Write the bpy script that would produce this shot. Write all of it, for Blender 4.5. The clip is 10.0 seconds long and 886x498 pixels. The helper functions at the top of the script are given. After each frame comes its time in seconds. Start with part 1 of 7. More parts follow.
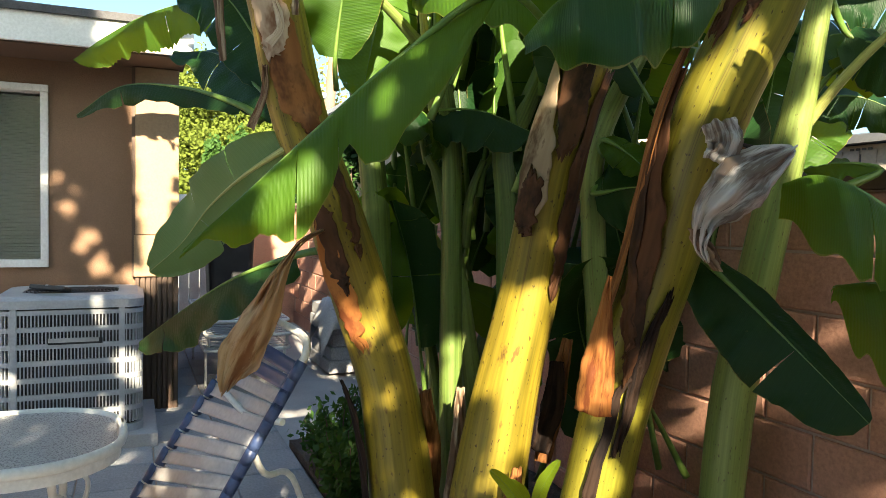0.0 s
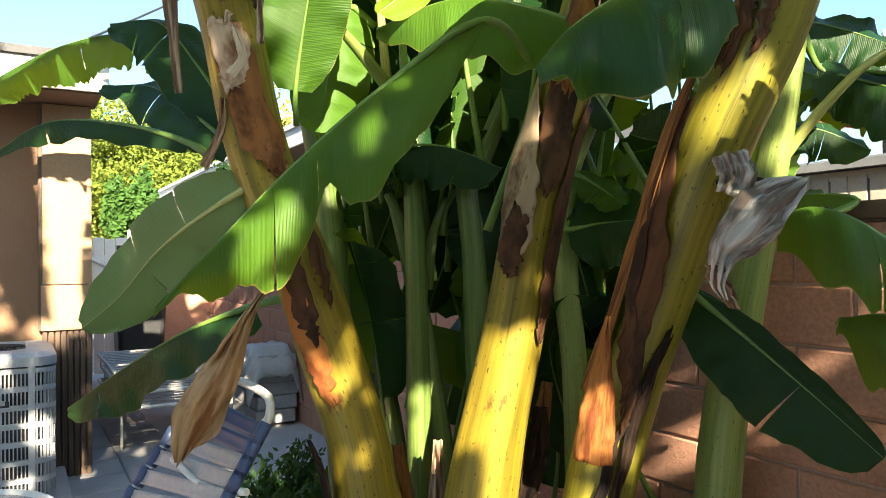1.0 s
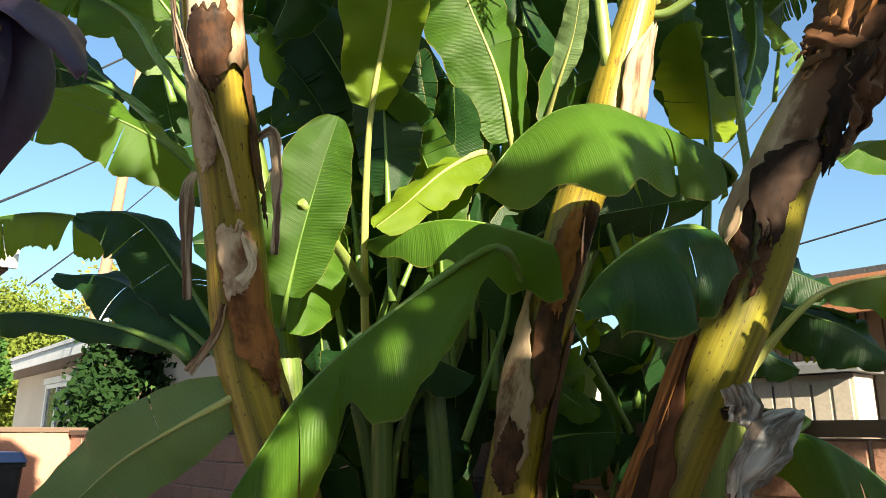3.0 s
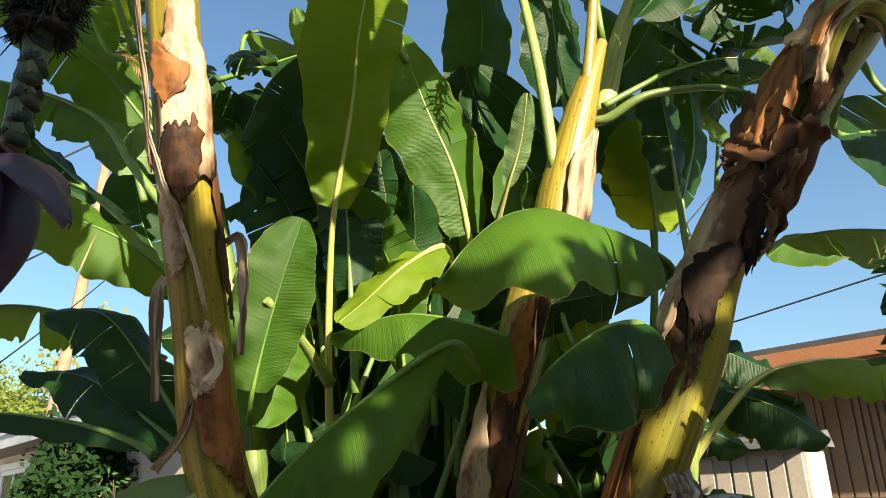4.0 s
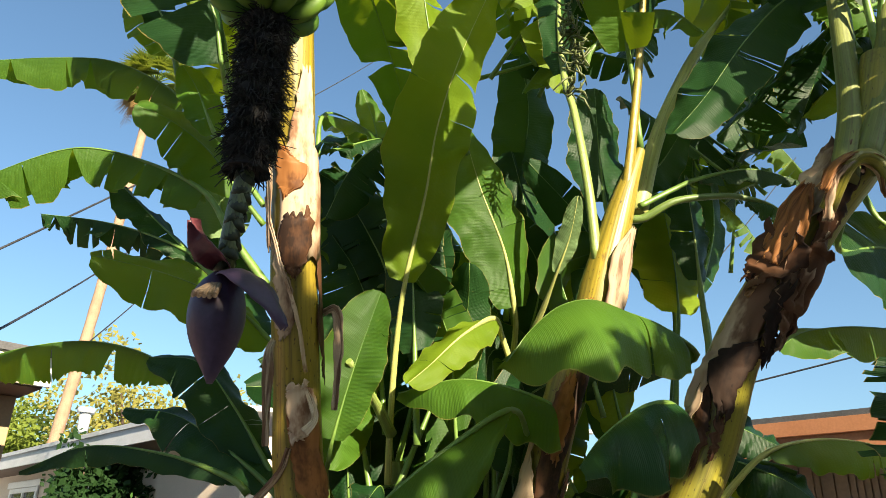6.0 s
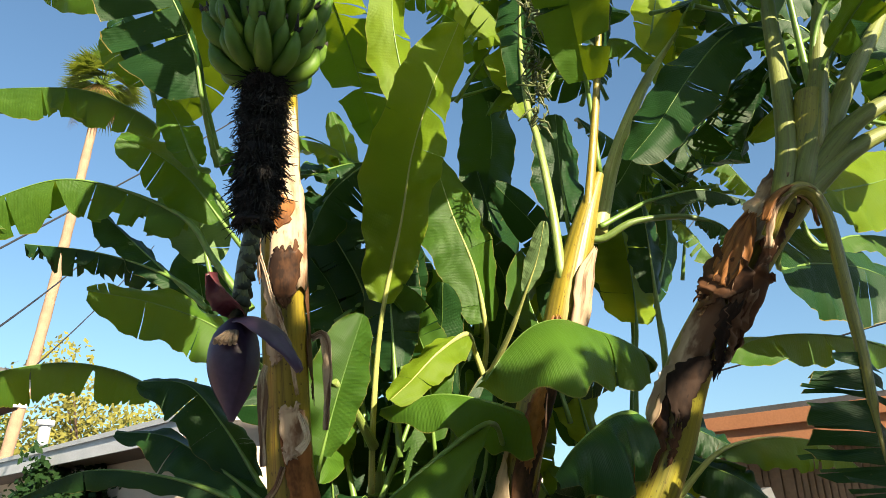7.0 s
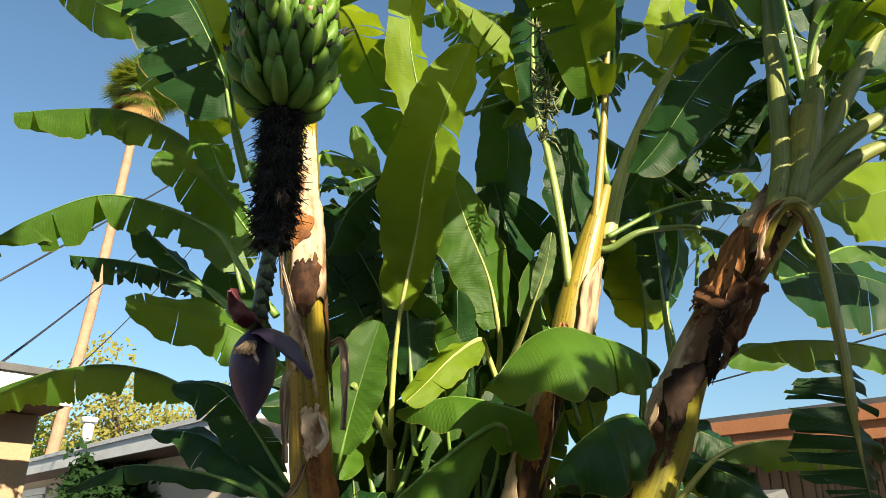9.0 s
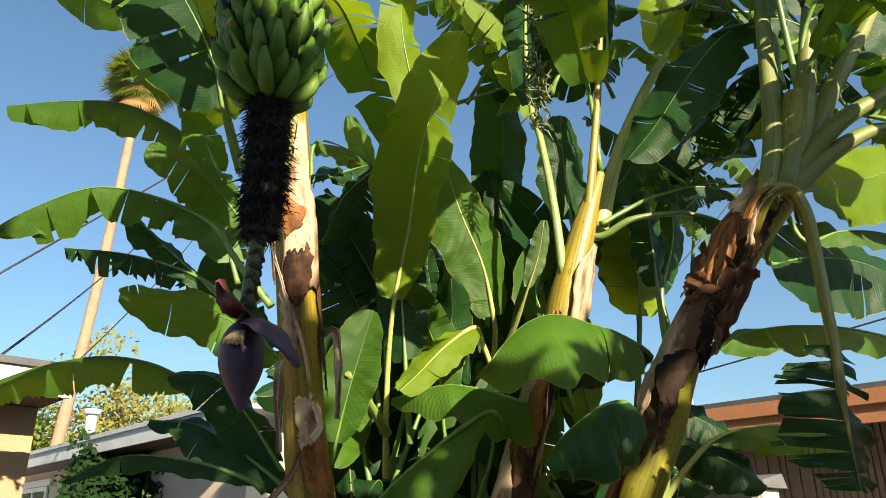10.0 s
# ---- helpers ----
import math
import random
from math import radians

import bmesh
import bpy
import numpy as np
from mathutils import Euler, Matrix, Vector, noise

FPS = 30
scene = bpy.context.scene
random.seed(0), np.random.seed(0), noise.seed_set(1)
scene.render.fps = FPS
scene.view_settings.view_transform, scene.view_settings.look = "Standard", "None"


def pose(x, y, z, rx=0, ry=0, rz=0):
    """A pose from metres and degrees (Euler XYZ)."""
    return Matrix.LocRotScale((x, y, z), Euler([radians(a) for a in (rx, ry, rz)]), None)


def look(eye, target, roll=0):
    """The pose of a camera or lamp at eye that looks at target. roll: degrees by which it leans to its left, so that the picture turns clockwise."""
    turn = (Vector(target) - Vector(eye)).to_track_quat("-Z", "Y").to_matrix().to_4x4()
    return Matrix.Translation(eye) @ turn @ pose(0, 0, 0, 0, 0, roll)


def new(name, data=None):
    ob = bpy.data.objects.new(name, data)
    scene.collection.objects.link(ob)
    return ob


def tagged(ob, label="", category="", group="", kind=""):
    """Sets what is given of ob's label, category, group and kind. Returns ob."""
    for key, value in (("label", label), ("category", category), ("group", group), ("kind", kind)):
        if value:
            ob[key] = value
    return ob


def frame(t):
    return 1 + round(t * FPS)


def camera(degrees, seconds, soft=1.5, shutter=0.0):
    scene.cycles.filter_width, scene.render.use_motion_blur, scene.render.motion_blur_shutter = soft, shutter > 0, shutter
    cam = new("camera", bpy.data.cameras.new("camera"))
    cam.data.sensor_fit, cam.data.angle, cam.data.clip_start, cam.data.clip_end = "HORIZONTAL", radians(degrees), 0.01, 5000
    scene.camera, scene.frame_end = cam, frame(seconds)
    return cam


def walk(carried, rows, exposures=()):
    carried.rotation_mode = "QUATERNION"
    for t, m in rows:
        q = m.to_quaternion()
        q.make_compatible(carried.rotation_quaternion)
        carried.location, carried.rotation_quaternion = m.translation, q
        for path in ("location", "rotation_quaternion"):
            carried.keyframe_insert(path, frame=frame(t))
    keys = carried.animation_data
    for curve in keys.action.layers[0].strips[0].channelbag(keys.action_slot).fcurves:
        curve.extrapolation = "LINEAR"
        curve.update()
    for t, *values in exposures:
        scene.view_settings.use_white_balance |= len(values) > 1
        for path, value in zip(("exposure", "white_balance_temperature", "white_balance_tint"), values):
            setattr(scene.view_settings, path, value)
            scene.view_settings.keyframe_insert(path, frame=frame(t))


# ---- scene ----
cam = camera(62.1, 10.0, 0.8)
PATH = [
    (0, (0.077, -0.054, 1.45), (0.012, 1.943, 1.373), 1.0),
    (0.5, (-0.032, -0.015, 1.447), (0.063, 1.981, 1.376), 1.1),
    (1, (-0.146, 0.103, 1.465), (0.042, 2.094, 1.488), -0.6),
    (1.5, (-0.263, 0.163, 1.525), (-0.022, 2.138, 1.731), 0.2),
    (2, (-0.429, 0.154, 1.554), (-0.076, 2.098, 1.865), 0.2),
    (2.5, (-0.536, 0.13, 1.577), (-0.05, 2.033, 1.957), -0.4),
    (2.7, (-0.552, 0.138, 1.562), (-0.038, 2.022, 1.992), 0.4),
    (3.8, (-0.554, -0.008, 1.624), (0.04, 1.796, 2.249), -1.8),
    (4, (-0.559, -0.039, 1.618), (0.039, 1.748, 2.288), -1.5),
    (4.5, (-0.598, -0.154, 1.625), (0.055, 1.583, 2.372), -1.6),
    (5, (-0.671, -0.276, 1.613), (-0.047, 1.475, 2.349), -0.5),
    (5.5, (-0.736, -0.362, 1.623), (-0.2, 1.416, 2.365), 1.7),
    (5.7, (-0.807, -0.374, 1.606), (-0.265, 1.395, 2.365), 2.0),
    (6.8, (-1.113, -0.563, 1.634), (-0.415, 1.153, 2.388), -0.7),
    (7, (-1.097, -0.601, 1.644), (-0.399, 1.115, 2.399), -0.8),
    (7.5, (-1.047, -0.649, 1.645), (-0.392, 1.061, 2.449), -0.5),
    (8, (-1.052, -0.742, 1.64), (-0.433, 0.984, 2.438), -0.8),
    (8.5, (-1.083, -0.795, 1.621), (-0.462, 0.944, 2.39), 0.0),
    (9, (-1.072, -0.82, 1.62), (-0.462, 0.929, 2.374), 0.1),
    (9.5, (-1.049, -0.83, 1.617), (-0.446, 0.926, 2.362), -0.2),
    (10, (-1.032, -0.836, 1.616), (-0.424, 0.925, 2.343), -0.4),
]
walk(cam, [(t, look(eye, target, roll)) for t, eye, target, roll in PATH], [(0, 2.52), (0.6, 2.72), (1.2, 2.75), (2.0, 2.25), (2.5, 2.22), (4.0, 1.88), (5, 1.84), (7.5, 1.86), (9, 1.68), (10, 1.68)])

# ---- world and sun ----
SUN_AZ, SUN_EL = 169.0, 25.0      # compass degrees from +y towards +x, and height
world = bpy.data.worlds.new("sky")
scene.world = world
world.use_nodes = True
wn = world.node_tree.nodes
sky = wn.new("ShaderNodeTexSky")
sky.sky_type, sky.sun_disc = "NISHITA", False
sky.sun_elevation, sky.sun_rotation = radians(SUN_EL), radians(SUN_AZ)
sky.air_density, sky.dust_density, sky.ozone_density = 1.0, 2.0, 1.4
wn["Background"].inputs[1].default_value = 0.057
tint = wn.new("ShaderNodeMixRGB")
tint.blend_type = "MULTIPLY"
tint.inputs[0].default_value = 1.0
tint.inputs[2].default_value = (0.82, 1.0, 1.04, 1)     # clear coastal blue
world.node_tree.links.new(sky.outputs[0], tint.inputs[1])
world.node_tree.links.new(tint.outputs[0], wn["Background"].inputs[0])
sun_data = bpy.data.lights.new("sun", "SUN")
sun_data.energy, sun_data.angle, sun_data.color = 5.0, radians(0.5), (1.0, 0.85, 0.61)
sun_way = Vector((math.sin(radians(SUN_AZ)) * math.cos(radians(SUN_EL)), math.cos(radians(SUN_AZ)) * math.cos(radians(SUN_EL)), math.sin(radians(SUN_EL))))
sun_lamp = new("sun", sun_data)
sun_lamp.matrix_basis = look(sun_way * 60, (0, 0, 0))


# ---- materials ----
def shader(name, base, rough=0.6, metal=0.0, spec=0.5):
    """A node material; returns it with its tree and its principled node."""
    m = bpy.data.materials.new(name)
    m.use_nodes = True
    t = m.node_tree
    p = t.nodes["Principled BSDF"]
    p.inputs["Base Color"].default_value = (*base, 1)
    p.inputs["Roughness"].default_value = rough
    p.inputs["Metallic"].default_value = metal
    p.inputs["Specular IOR Level"].default_value = spec
    return m, t, p


def nd(t, kind, **values):
    n = t.nodes.new(kind)
    for k, v in values.items():
        if k.startswith("i_"):
            n.inputs[k[2:].replace("_", " ")].default_value = v
    return n


def mapped(t, scale=(1, 1, 1), source="Object"):
    c = t.nodes.new("ShaderNodeTexCoord")
    m = t.nodes.new("ShaderNodeMapping")
    m.inputs["Scale"].default_value = scale
    t.links.new(c.outputs[source], m.inputs["Vector"])
    return m.outputs["Vector"]


def noise_at(t, vec, scale, detail=4.0, rough=0.55):
    n = nd(t, "ShaderNodeTexNoise", i_Scale=scale, i_Detail=detail, i_Roughness=rough)
    t.links.new(vec, n.inputs["Vector"])
    return n.outputs["Fac"]


def ramp(t, fac, stops):
    r = t.nodes.new("ShaderNodeValToRGB")
    e = r.color_ramp.elements
    while len(e) < len(stops):
        e.new(0.5)
    for el, (at, col) in zip(e, stops):
        el.position, el.color = at, (*col, 1)
    t.links.new(fac, r.inputs["Fac"])
    return r.outputs["Color"]


def blend(t, fac, a, b, how="MIX"):
    m = t.nodes.new("ShaderNodeMixRGB")
    m.blend_type = how
    for sock, v in zip(m.inputs, (fac, a, b)):
        if isinstance(v, (int, float)):
            sock.default_value = v
        elif isinstance(v, tuple):
            sock.default_value = (*v, 1)
        else:
            t.links.new(v, sock)
    return m.outputs[0]


def math_node(t, op, a, b=0.5):
    m = t.nodes.new("ShaderNodeMath")
    m.operation = op
    for sock, v in zip(m.inputs, (a, b)):
        if isinstance(v, (int, float)):
            sock.default_value = v
        else:
            t.links.new(v, sock)
    return m.outputs[0]


def bump(t, p, height, strength=0.3, distance=0.01):
    b = nd(t, "ShaderNodeBump", i_Strength=strength, i_Distance=distance)
    t.links.new(height, b.inputs["Height"])
    t.links.new(b.outputs["Normal"], p.inputs["Normal"])
    return b


def plain(name, a, b, rough=0.6, scale=6.0, fine=60.0, relief=0.15, metal=0.0, spec=0.5, distance=0.004):
    """A surface that drifts between two colours, with fine grain and relief."""
    m, t, p = shader(name, a, rough, metal, spec)
    v = mapped(t)
    big, small = noise_at(t, v, scale), noise_at(t, v, fine, 3.0)
    col = ramp(t, big, [(0.3, a), (0.7, b)])
    col = blend(t, 0.25, col, ramp(t, small, [(0.3, tuple(c * 0.6 for c in a)), (0.75, tuple(min(1, c * 1.3) for c in b))]))
    t.links.new(col, p.inputs["Base Color"])
    t.links.new(math_node(t, "MULTIPLY_ADD", small, 0.25), p.inputs["Roughness"])
    p.inputs["Roughness"].links[0].from_node.inputs[2].default_value = rough - 0.12
    bump(t, p, small, relief, distance)
    return m


def leaf_material(name, deep, light, glow, share=0.35, rough=0.42):
    """Banana blade: ribs and fine veins across the leaf, streaks and patches of tone, and light that passes through it."""
    m, t, p = shader(name, deep, rough + 0.06, 0.0, 0.20)
    uv = mapped(t, (1, 1, 1), "UV")
    sep = t.nodes.new("ShaderNodeSeparateXYZ")
    t.links.new(uv, sep.inputs[0])
    ob = t.nodes.new("ShaderNodeObjectInfo")
    big = noise_at(t, mapped(t, (1, 1, 1)), 5.0, 3.0)
    streaks = noise_at(t, mapped(t, (46, 1.1, 1), "UV"), 1.0, 3.0, 0.6)
    ribs = nd(t, "ShaderNodeTexWave", i_Scale=19.0, i_Distortion=2.2, i_Detail=2.0)
    ribs.bands_direction = "X"
    t.links.new(uv, ribs.inputs["Vector"])
    veins = nd(t, "ShaderNodeTexWave", i_Scale=58.0, i_Distortion=1.4, i_Detail=2.0)
    veins.bands_direction = "X"
    t.links.new(uv, veins.inputs["Vector"])
    tone = math_node(t, "ADD", math_node(t, "MULTIPLY", big, 0.45), math_node(t, "ADD", math_node(t, "MULTIPLY", ob.outputs["Random"], 0.30), math_node(t, "MULTIPLY", streaks, 0.25)))
    col = ramp(t, tone, [(0.28, deep), (0.72, light)])
    pale = tuple(min(1, c * 1.8) for c in light)
    line = ramp(t, ribs.outputs["Fac"], [(0.70, (0, 0, 0)), (0.97, (1, 1, 1))])
    col = blend(t, math_node(t, "MULTIPLY", line, 0.15), col, pale)
    col = blend(t, math_node(t, "MULTIPLY", veins.outputs["Fac"], 0.16), col, pale)
    specks = ramp(t, noise_at(t, mapped(t, (1, 1, 1)), 48.0, 2.0), [(0.70, (0, 0, 0)), (0.76, (1, 1, 1))])
    col = blend(t, math_node(t, "MULTIPLY", specks, 0.18), col, (0.30, 0.24, 0.06))
    # scorched and dry along the edge of the blade
    wide = math_node(t, "ADD", math_node(t, "ABSOLUTE", sep.outputs[1]), math_node(t, "MULTIPLY", noise_at(t, mapped(t, (22, 3, 1), "UV"), 1.0, 3.0), 0.05))
    rim = math_node(t, "GREATER_THAN", wide, 1.012)
    col = blend(t, math_node(t, "MULTIPLY", rim, 0.6), col, (0.30, 0.22, 0.07))
    t.links.new(col, p.inputs["Base Color"])
    relief = math_node(t, "ADD", math_node(t, "MULTIPLY", ribs.outputs["Fac"], 0.25), math_node(t, "ADD", math_node(t, "MULTIPLY", veins.outputs["Fac"], 0.25), math_node(t, "MULTIPLY", streaks, 0.9)))
    bump(t, p, relief, 0.40, 0.005)
    through_leaf = t.nodes.new("ShaderNodeBsdfTranslucent")
    t.links.new(blend(t, math_node(t, "ADD", math_node(t, "MULTIPLY", line, 0.15), math_node(t, "MULTIPLY", streaks, 0.5)), glow, tuple(c * 0.55 for c in glow)), through_leaf.inputs[0])
    mix = t.nodes.new("ShaderNodeMixShader")
    mix.inputs[0].default_value = share
    t.links.new(p.outputs[0], mix.inputs[1])
    t.links.new(through_leaf.outputs[0], mix.inputs[2])
    t.links.new(mix.outputs[0], t.nodes["Material Output"].inputs[0])
    return m


def stem_material(name, a, b, blotch, spots=0.5, rough=0.42):
    """Pseudostem: long soft streaks, darker sheath lines and scattered blotches."""
    m, t, p = shader(name, a, rough)
    uv = mapped(t, (1, 1, 1), "UV")
    streak = mapped(t, (9, 0.9, 1), "UV")
    lines = mapped(t, (40, 1.6, 1), "UV")
    s1, s2 = noise_at(t, streak, 1.0, 4.0), noise_at(t, lines, 1.0, 3.0)
    col = ramp(t, s1, [(0.28, a), (0.7, b)])
    col = blend(t, 0.32, col, ramp(t, s2, [(0.35, tuple(c * 0.42 for c in a)), (0.7, tuple(min(1, c * 1.35) for c in b))]))
    edge = ramp(t, noise_at(t, mapped(t, (17, 0.35, 1), "UV"), 1.0, 2.0), [(0.60, (0, 0, 0)), (0.635, (1, 1, 1)), (0.67, (0, 0, 0))])
    col = blend(t, math_node(t, "MULTIPLY", edge, 0.6), col, blotch)
    bl = ramp(t, noise_at(t, mapped(t, (5, 3, 1), "UV"), 1.0, 5.0, 0.7), [(0.60, (0, 0, 0)), (0.66, (1, 1, 1))])
    col = blend(t, math_node(t, "MULTIPLY", bl, spots), col, blotch)
    dots = ramp(t, noise_at(t, mapped(t, (55, 34, 1), "UV"), 1.0, 2.0), [(0.645, (0, 0, 0)), (0.69, (1, 1, 1))])
    col = blend(t, math_node(t, "MULTIPLY", dots, 0.8), col, tuple(c * 0.4 for c in blotch))
    t.links.new(col, p.inputs["Base Color"])
    bump(t, p, math_node(t, "ADD", s2, math_node(t, "MULTIPLY", s1, 0.6)), 0.3, 0.006)
    p.inputs["Subsurface Weight"].default_value = 0.06
    p.inputs["Subsurface Radius"].default_value = (0.01, 0.012, 0.003)
    return m


def dry_material(name, a, b, dark, rough=0.75, glow=0.0, stain=0.47):
    """Dead sheath or leaf: papery fibres along the length, broad stains and small dark spots."""
    m, t, p = shader(name, a, rough, 0.0, 0.18)
    s1 = noise_at(t, mapped(t, (30, 1.2, 1), "UV"), 1.0, 3.0)
    s2 = noise_at(t, mapped(t, (6.0, 3.0, 1), "UV"), 1.0, 5.0, 0.65)
    s3 = noise_at(t, mapped(t, (26, 12, 1), "UV"), 1.0, 4.0, 0.7)
    s4 = noise_at(t, mapped(t, (3.0, 1.6, 1), "UV"), 1.0, 3.0)
    col = ramp(t, math_node(t, "ADD", math_node(t, "MULTIPLY", s1, 0.45), math_node(t, "MULTIPLY", s4, 0.55)), [(0.36, a), (0.64, b)])
    col = blend(t, math_node(t, "MULTIPLY", ramp(t, s4, [(0.44, (0, 0, 0)), (0.62, (1, 1, 1))]), 0.55), col, tuple((x + y) / 2 for x, y in zip(a, dark)))
    col = blend(t, math_node(t, "MULTIPLY", ramp(t, s2, [(stain + 0.02, (0, 0, 0)), (stain + 0.12, (1, 1, 1))]), 0.9), col, dark)
    col = blend(t, math_node(t, "MULTIPLY", ramp(t, s3, [(0.60, (0, 0, 0)), (0.68, (1, 1, 1))]), 0.6), col, tuple(x * 0.6 for x in dark))
    t.links.new(col, p.inputs["Base Color"])
    bump(t, p, math_node(t, "ADD", math_node(t, "MULTIPLY", s1, 0.6), s3), 0.28, 0.004)
    if glow:
        through_leaf = t.nodes.new("ShaderNodeBsdfTranslucent")
        t.links.new(col, through_leaf.inputs[0])
        mix = t.nodes.new("ShaderNodeMixShader")
        mix.inputs[0].default_value = glow
        t.links.new(p.outputs[0], mix.inputs[1])
        t.links.new(through_leaf.outputs[0], mix.inputs[2])
        t.links.new(mix.outputs[0], t.nodes["Material Output"].inputs[0])
    return m


def piece_material(name, a, b, rough=0.85, fine=70.0, relief=0.5):
    """Masonry pieces: each its own tone, with pitted grain and stains."""
    m, t, p = shader(name, a, rough)
    v = mapped(t, (1, 1, 1))
    ob = t.nodes.new("ShaderNodeObjectInfo")
    col = ramp(t, ob.outputs["Random"], [(0.0, a), (1.0, b)])
    small = noise_at(t, v, fine, 5.0, 0.7)
    big = noise_at(t, v, 4.0, 4.0)
    col = blend(t, 0.45, col, ramp(t, small, [(0.3, tuple(c * 0.5 for c in a)), (0.7, tuple(min(1, c * 1.4) for c in b))]))
    col = blend(t, math_node(t, "MULTIPLY", ramp(t, big, [(0.5, (0, 0, 0)), (0.75, (1, 1, 1))]), 0.35), col, tuple(c * 0.55 for c in a))
    t.links.new(col, p.inputs["Base Color"])
    bump(t, p, small, relief, 0.006)
    return m


LEAF = leaf_material("banana_leaf", (0.016, 0.050, 0.008), (0.053, 0.123, 0.012), (0.33, 0.45, 0.010), 0.33, 0.40)
# lit copy of LEAF, yellower for sunlit leaves; also colours the young shoots
LEAF_LIT_YOUNG = leaf_material("lit_young_leaf", (0.050, 0.108, 0.007), (0.130, 0.197, 0.010), (0.48, 0.55, 0.012), 0.40, 0.45)
LEAF_PALE = leaf_material("leaf_underside", (0.085, 0.150, 0.062), (0.140, 0.205, 0.085), (0.22, 0.34, 0.05), 0.28, 0.55)
# darker copy of LEAF; shade on the inner leaves is put into the green
LEAF_DARK = leaf_material("dark_shaded_leaf", (0.005, 0.024, 0.008), (0.014, 0.046, 0.011), (0.08, 0.18, 0.008), 0.24, 0.38)
LEAF_GLOSS = leaf_material("glossy_leaf", (0.010, 0.040, 0.012), (0.026, 0.074, 0.018), (0.14, 0.28, 0.010), 0.26, 0.30)
RIB = plain("midrib", (0.075, 0.15, 0.025), (0.14, 0.23, 0.045), 0.42, 12, 80, 0.1)
STEM = stem_material("yellow_pseudostem", (0.085, 0.080, 0.009), (0.32, 0.235, 0.022), (0.075, 0.030, 0.010), 0.8)
STEM_OLIVE_GREEN = stem_material("olive_green_stalk", (0.085, 0.110, 0.018), (0.17, 0.19, 0.045), (0.12, 0.075, 0.03), 0.35, 0.55)
STEM_GREEN = stem_material("green_pseudostem", (0.060, 0.115, 0.022), (0.135, 0.195, 0.045), (0.15, 0.15, 0.04), 0.25)
STEM_LIGHT = stem_material("light_green_pseudostem", (0.115, 0.175, 0.038), (0.235, 0.30, 0.080), (0.16, 0.13, 0.04), 0.3)
STEM_OLIVE = stem_material("olive_pseudostem", (0.085, 0.095, 0.011), (0.27, 0.235, 0.024), (0.075, 0.035, 0.012), 0.6)
STEM_DEEP = stem_material("dark_green_stalk", (0.060, 0.085, 0.030), (0.12, 0.14, 0.050), (0.05, 0.035, 0.02), 0.5)
STEM_PALE = stem_material("pale_pseudostem", (0.28, 0.32, 0.08), (0.46, 0.46, 0.16), (0.35, 0.22, 0.08), 0.25)
DRY = dry_material("dry_sheath", (0.27, 0.195, 0.125), (0.50, 0.395, 0.28), (0.10, 0.052, 0.030), stain=0.45)
DRY_BROWN = dry_material("brown_dry_sheath", (0.19, 0.075, 0.022), (0.34, 0.155, 0.052), (0.085, 0.032, 0.012), 0.5)
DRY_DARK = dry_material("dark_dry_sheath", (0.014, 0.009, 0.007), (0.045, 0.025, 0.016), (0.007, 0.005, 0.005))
DRY_ORANGE = dry_material("orange_dry_sheath", (0.36, 0.13, 0.035), (0.58, 0.26, 0.075), (0.16, 0.045, 0.018), 0.6, 0.25)
DRY_GREY = dry_material("grey_dead_leaf", (0.50, 0.45, 0.40), (0.78, 0.74, 0.70), (0.13, 0.085, 0.06), 0.5, 0.2)
DRY_PAPER = dry_material("papery_sheath", (0.38, 0.27, 0.17), (0.64, 0.53, 0.40), (0.17, 0.080, 0.038), 0.6, stain=0.49)
DRY_UMBER = dry_material("umber_sheath", (0.048, 0.021, 0.010), (0.13, 0.058, 0.026), (0.014, 0.008, 0.006), 0.6, stain=0.46)
DRY_TAN = dry_material("tan_dead_leaf", (0.44, 0.27, 0.13), (0.66, 0.48, 0.28), (0.26, 0.11, 0.045), 0.7, 0.25)
BLOCK = piece_material("slump_block", (0.38, 0.195, 0.138), (0.46, 0.245, 0.170))
MORTAR = plain("mortar", (0.40, 0.30, 0.25), (0.48, 0.37, 0.31), 0.9, 8, 90, 0.4)
PAVER = piece_material("grey_paver", (0.26, 0.26, 0.27), (0.34, 0.34, 0.35), 0.9)
CONCRETE = plain("concrete", (0.33, 0.33, 0.34), (0.44, 0.43, 0.42), 0.88, 3, 90, 0.35)
SOIL = plain("soil", (0.055, 0.040, 0.030), (0.11, 0.080, 0.055), 0.95, 9, 70, 1.0, distance=0.03)
STUCCO = plain("brown_stucco", (0.200, 0.118, 0.072), (0.245, 0.148, 0.094), 0.9, 1.2, 110, 0.5, distance=0.006)
TRIM_BROWN = plain("dark_brown_trim", (0.085, 0.055, 0.040), (0.125, 0.080, 0.055), 0.7, 3, 60, 0.3)
TAN_PAINT = plain("tan_paint", (0.30, 0.195, 0.110), (0.36, 0.235, 0.140), 0.75, 2, 60, 0.2)
WHITE = plain("white_paint", (0.72, 0.71, 0.69), (0.80, 0.79, 0.77), 0.5, 3, 60, 0.1)
SHINGLE = plain("dark_shingle", (0.060, 0.062, 0.070), (0.11, 0.11, 0.12), 0.9, 5, 80, 0.7)


# ---- builders ----
def base_of(ob):
    if ob.parent is None:
        return ob.matrix_basis.copy()
    return base_of(ob.parent) @ ob.matrix_parent_inverse @ ob.matrix_basis


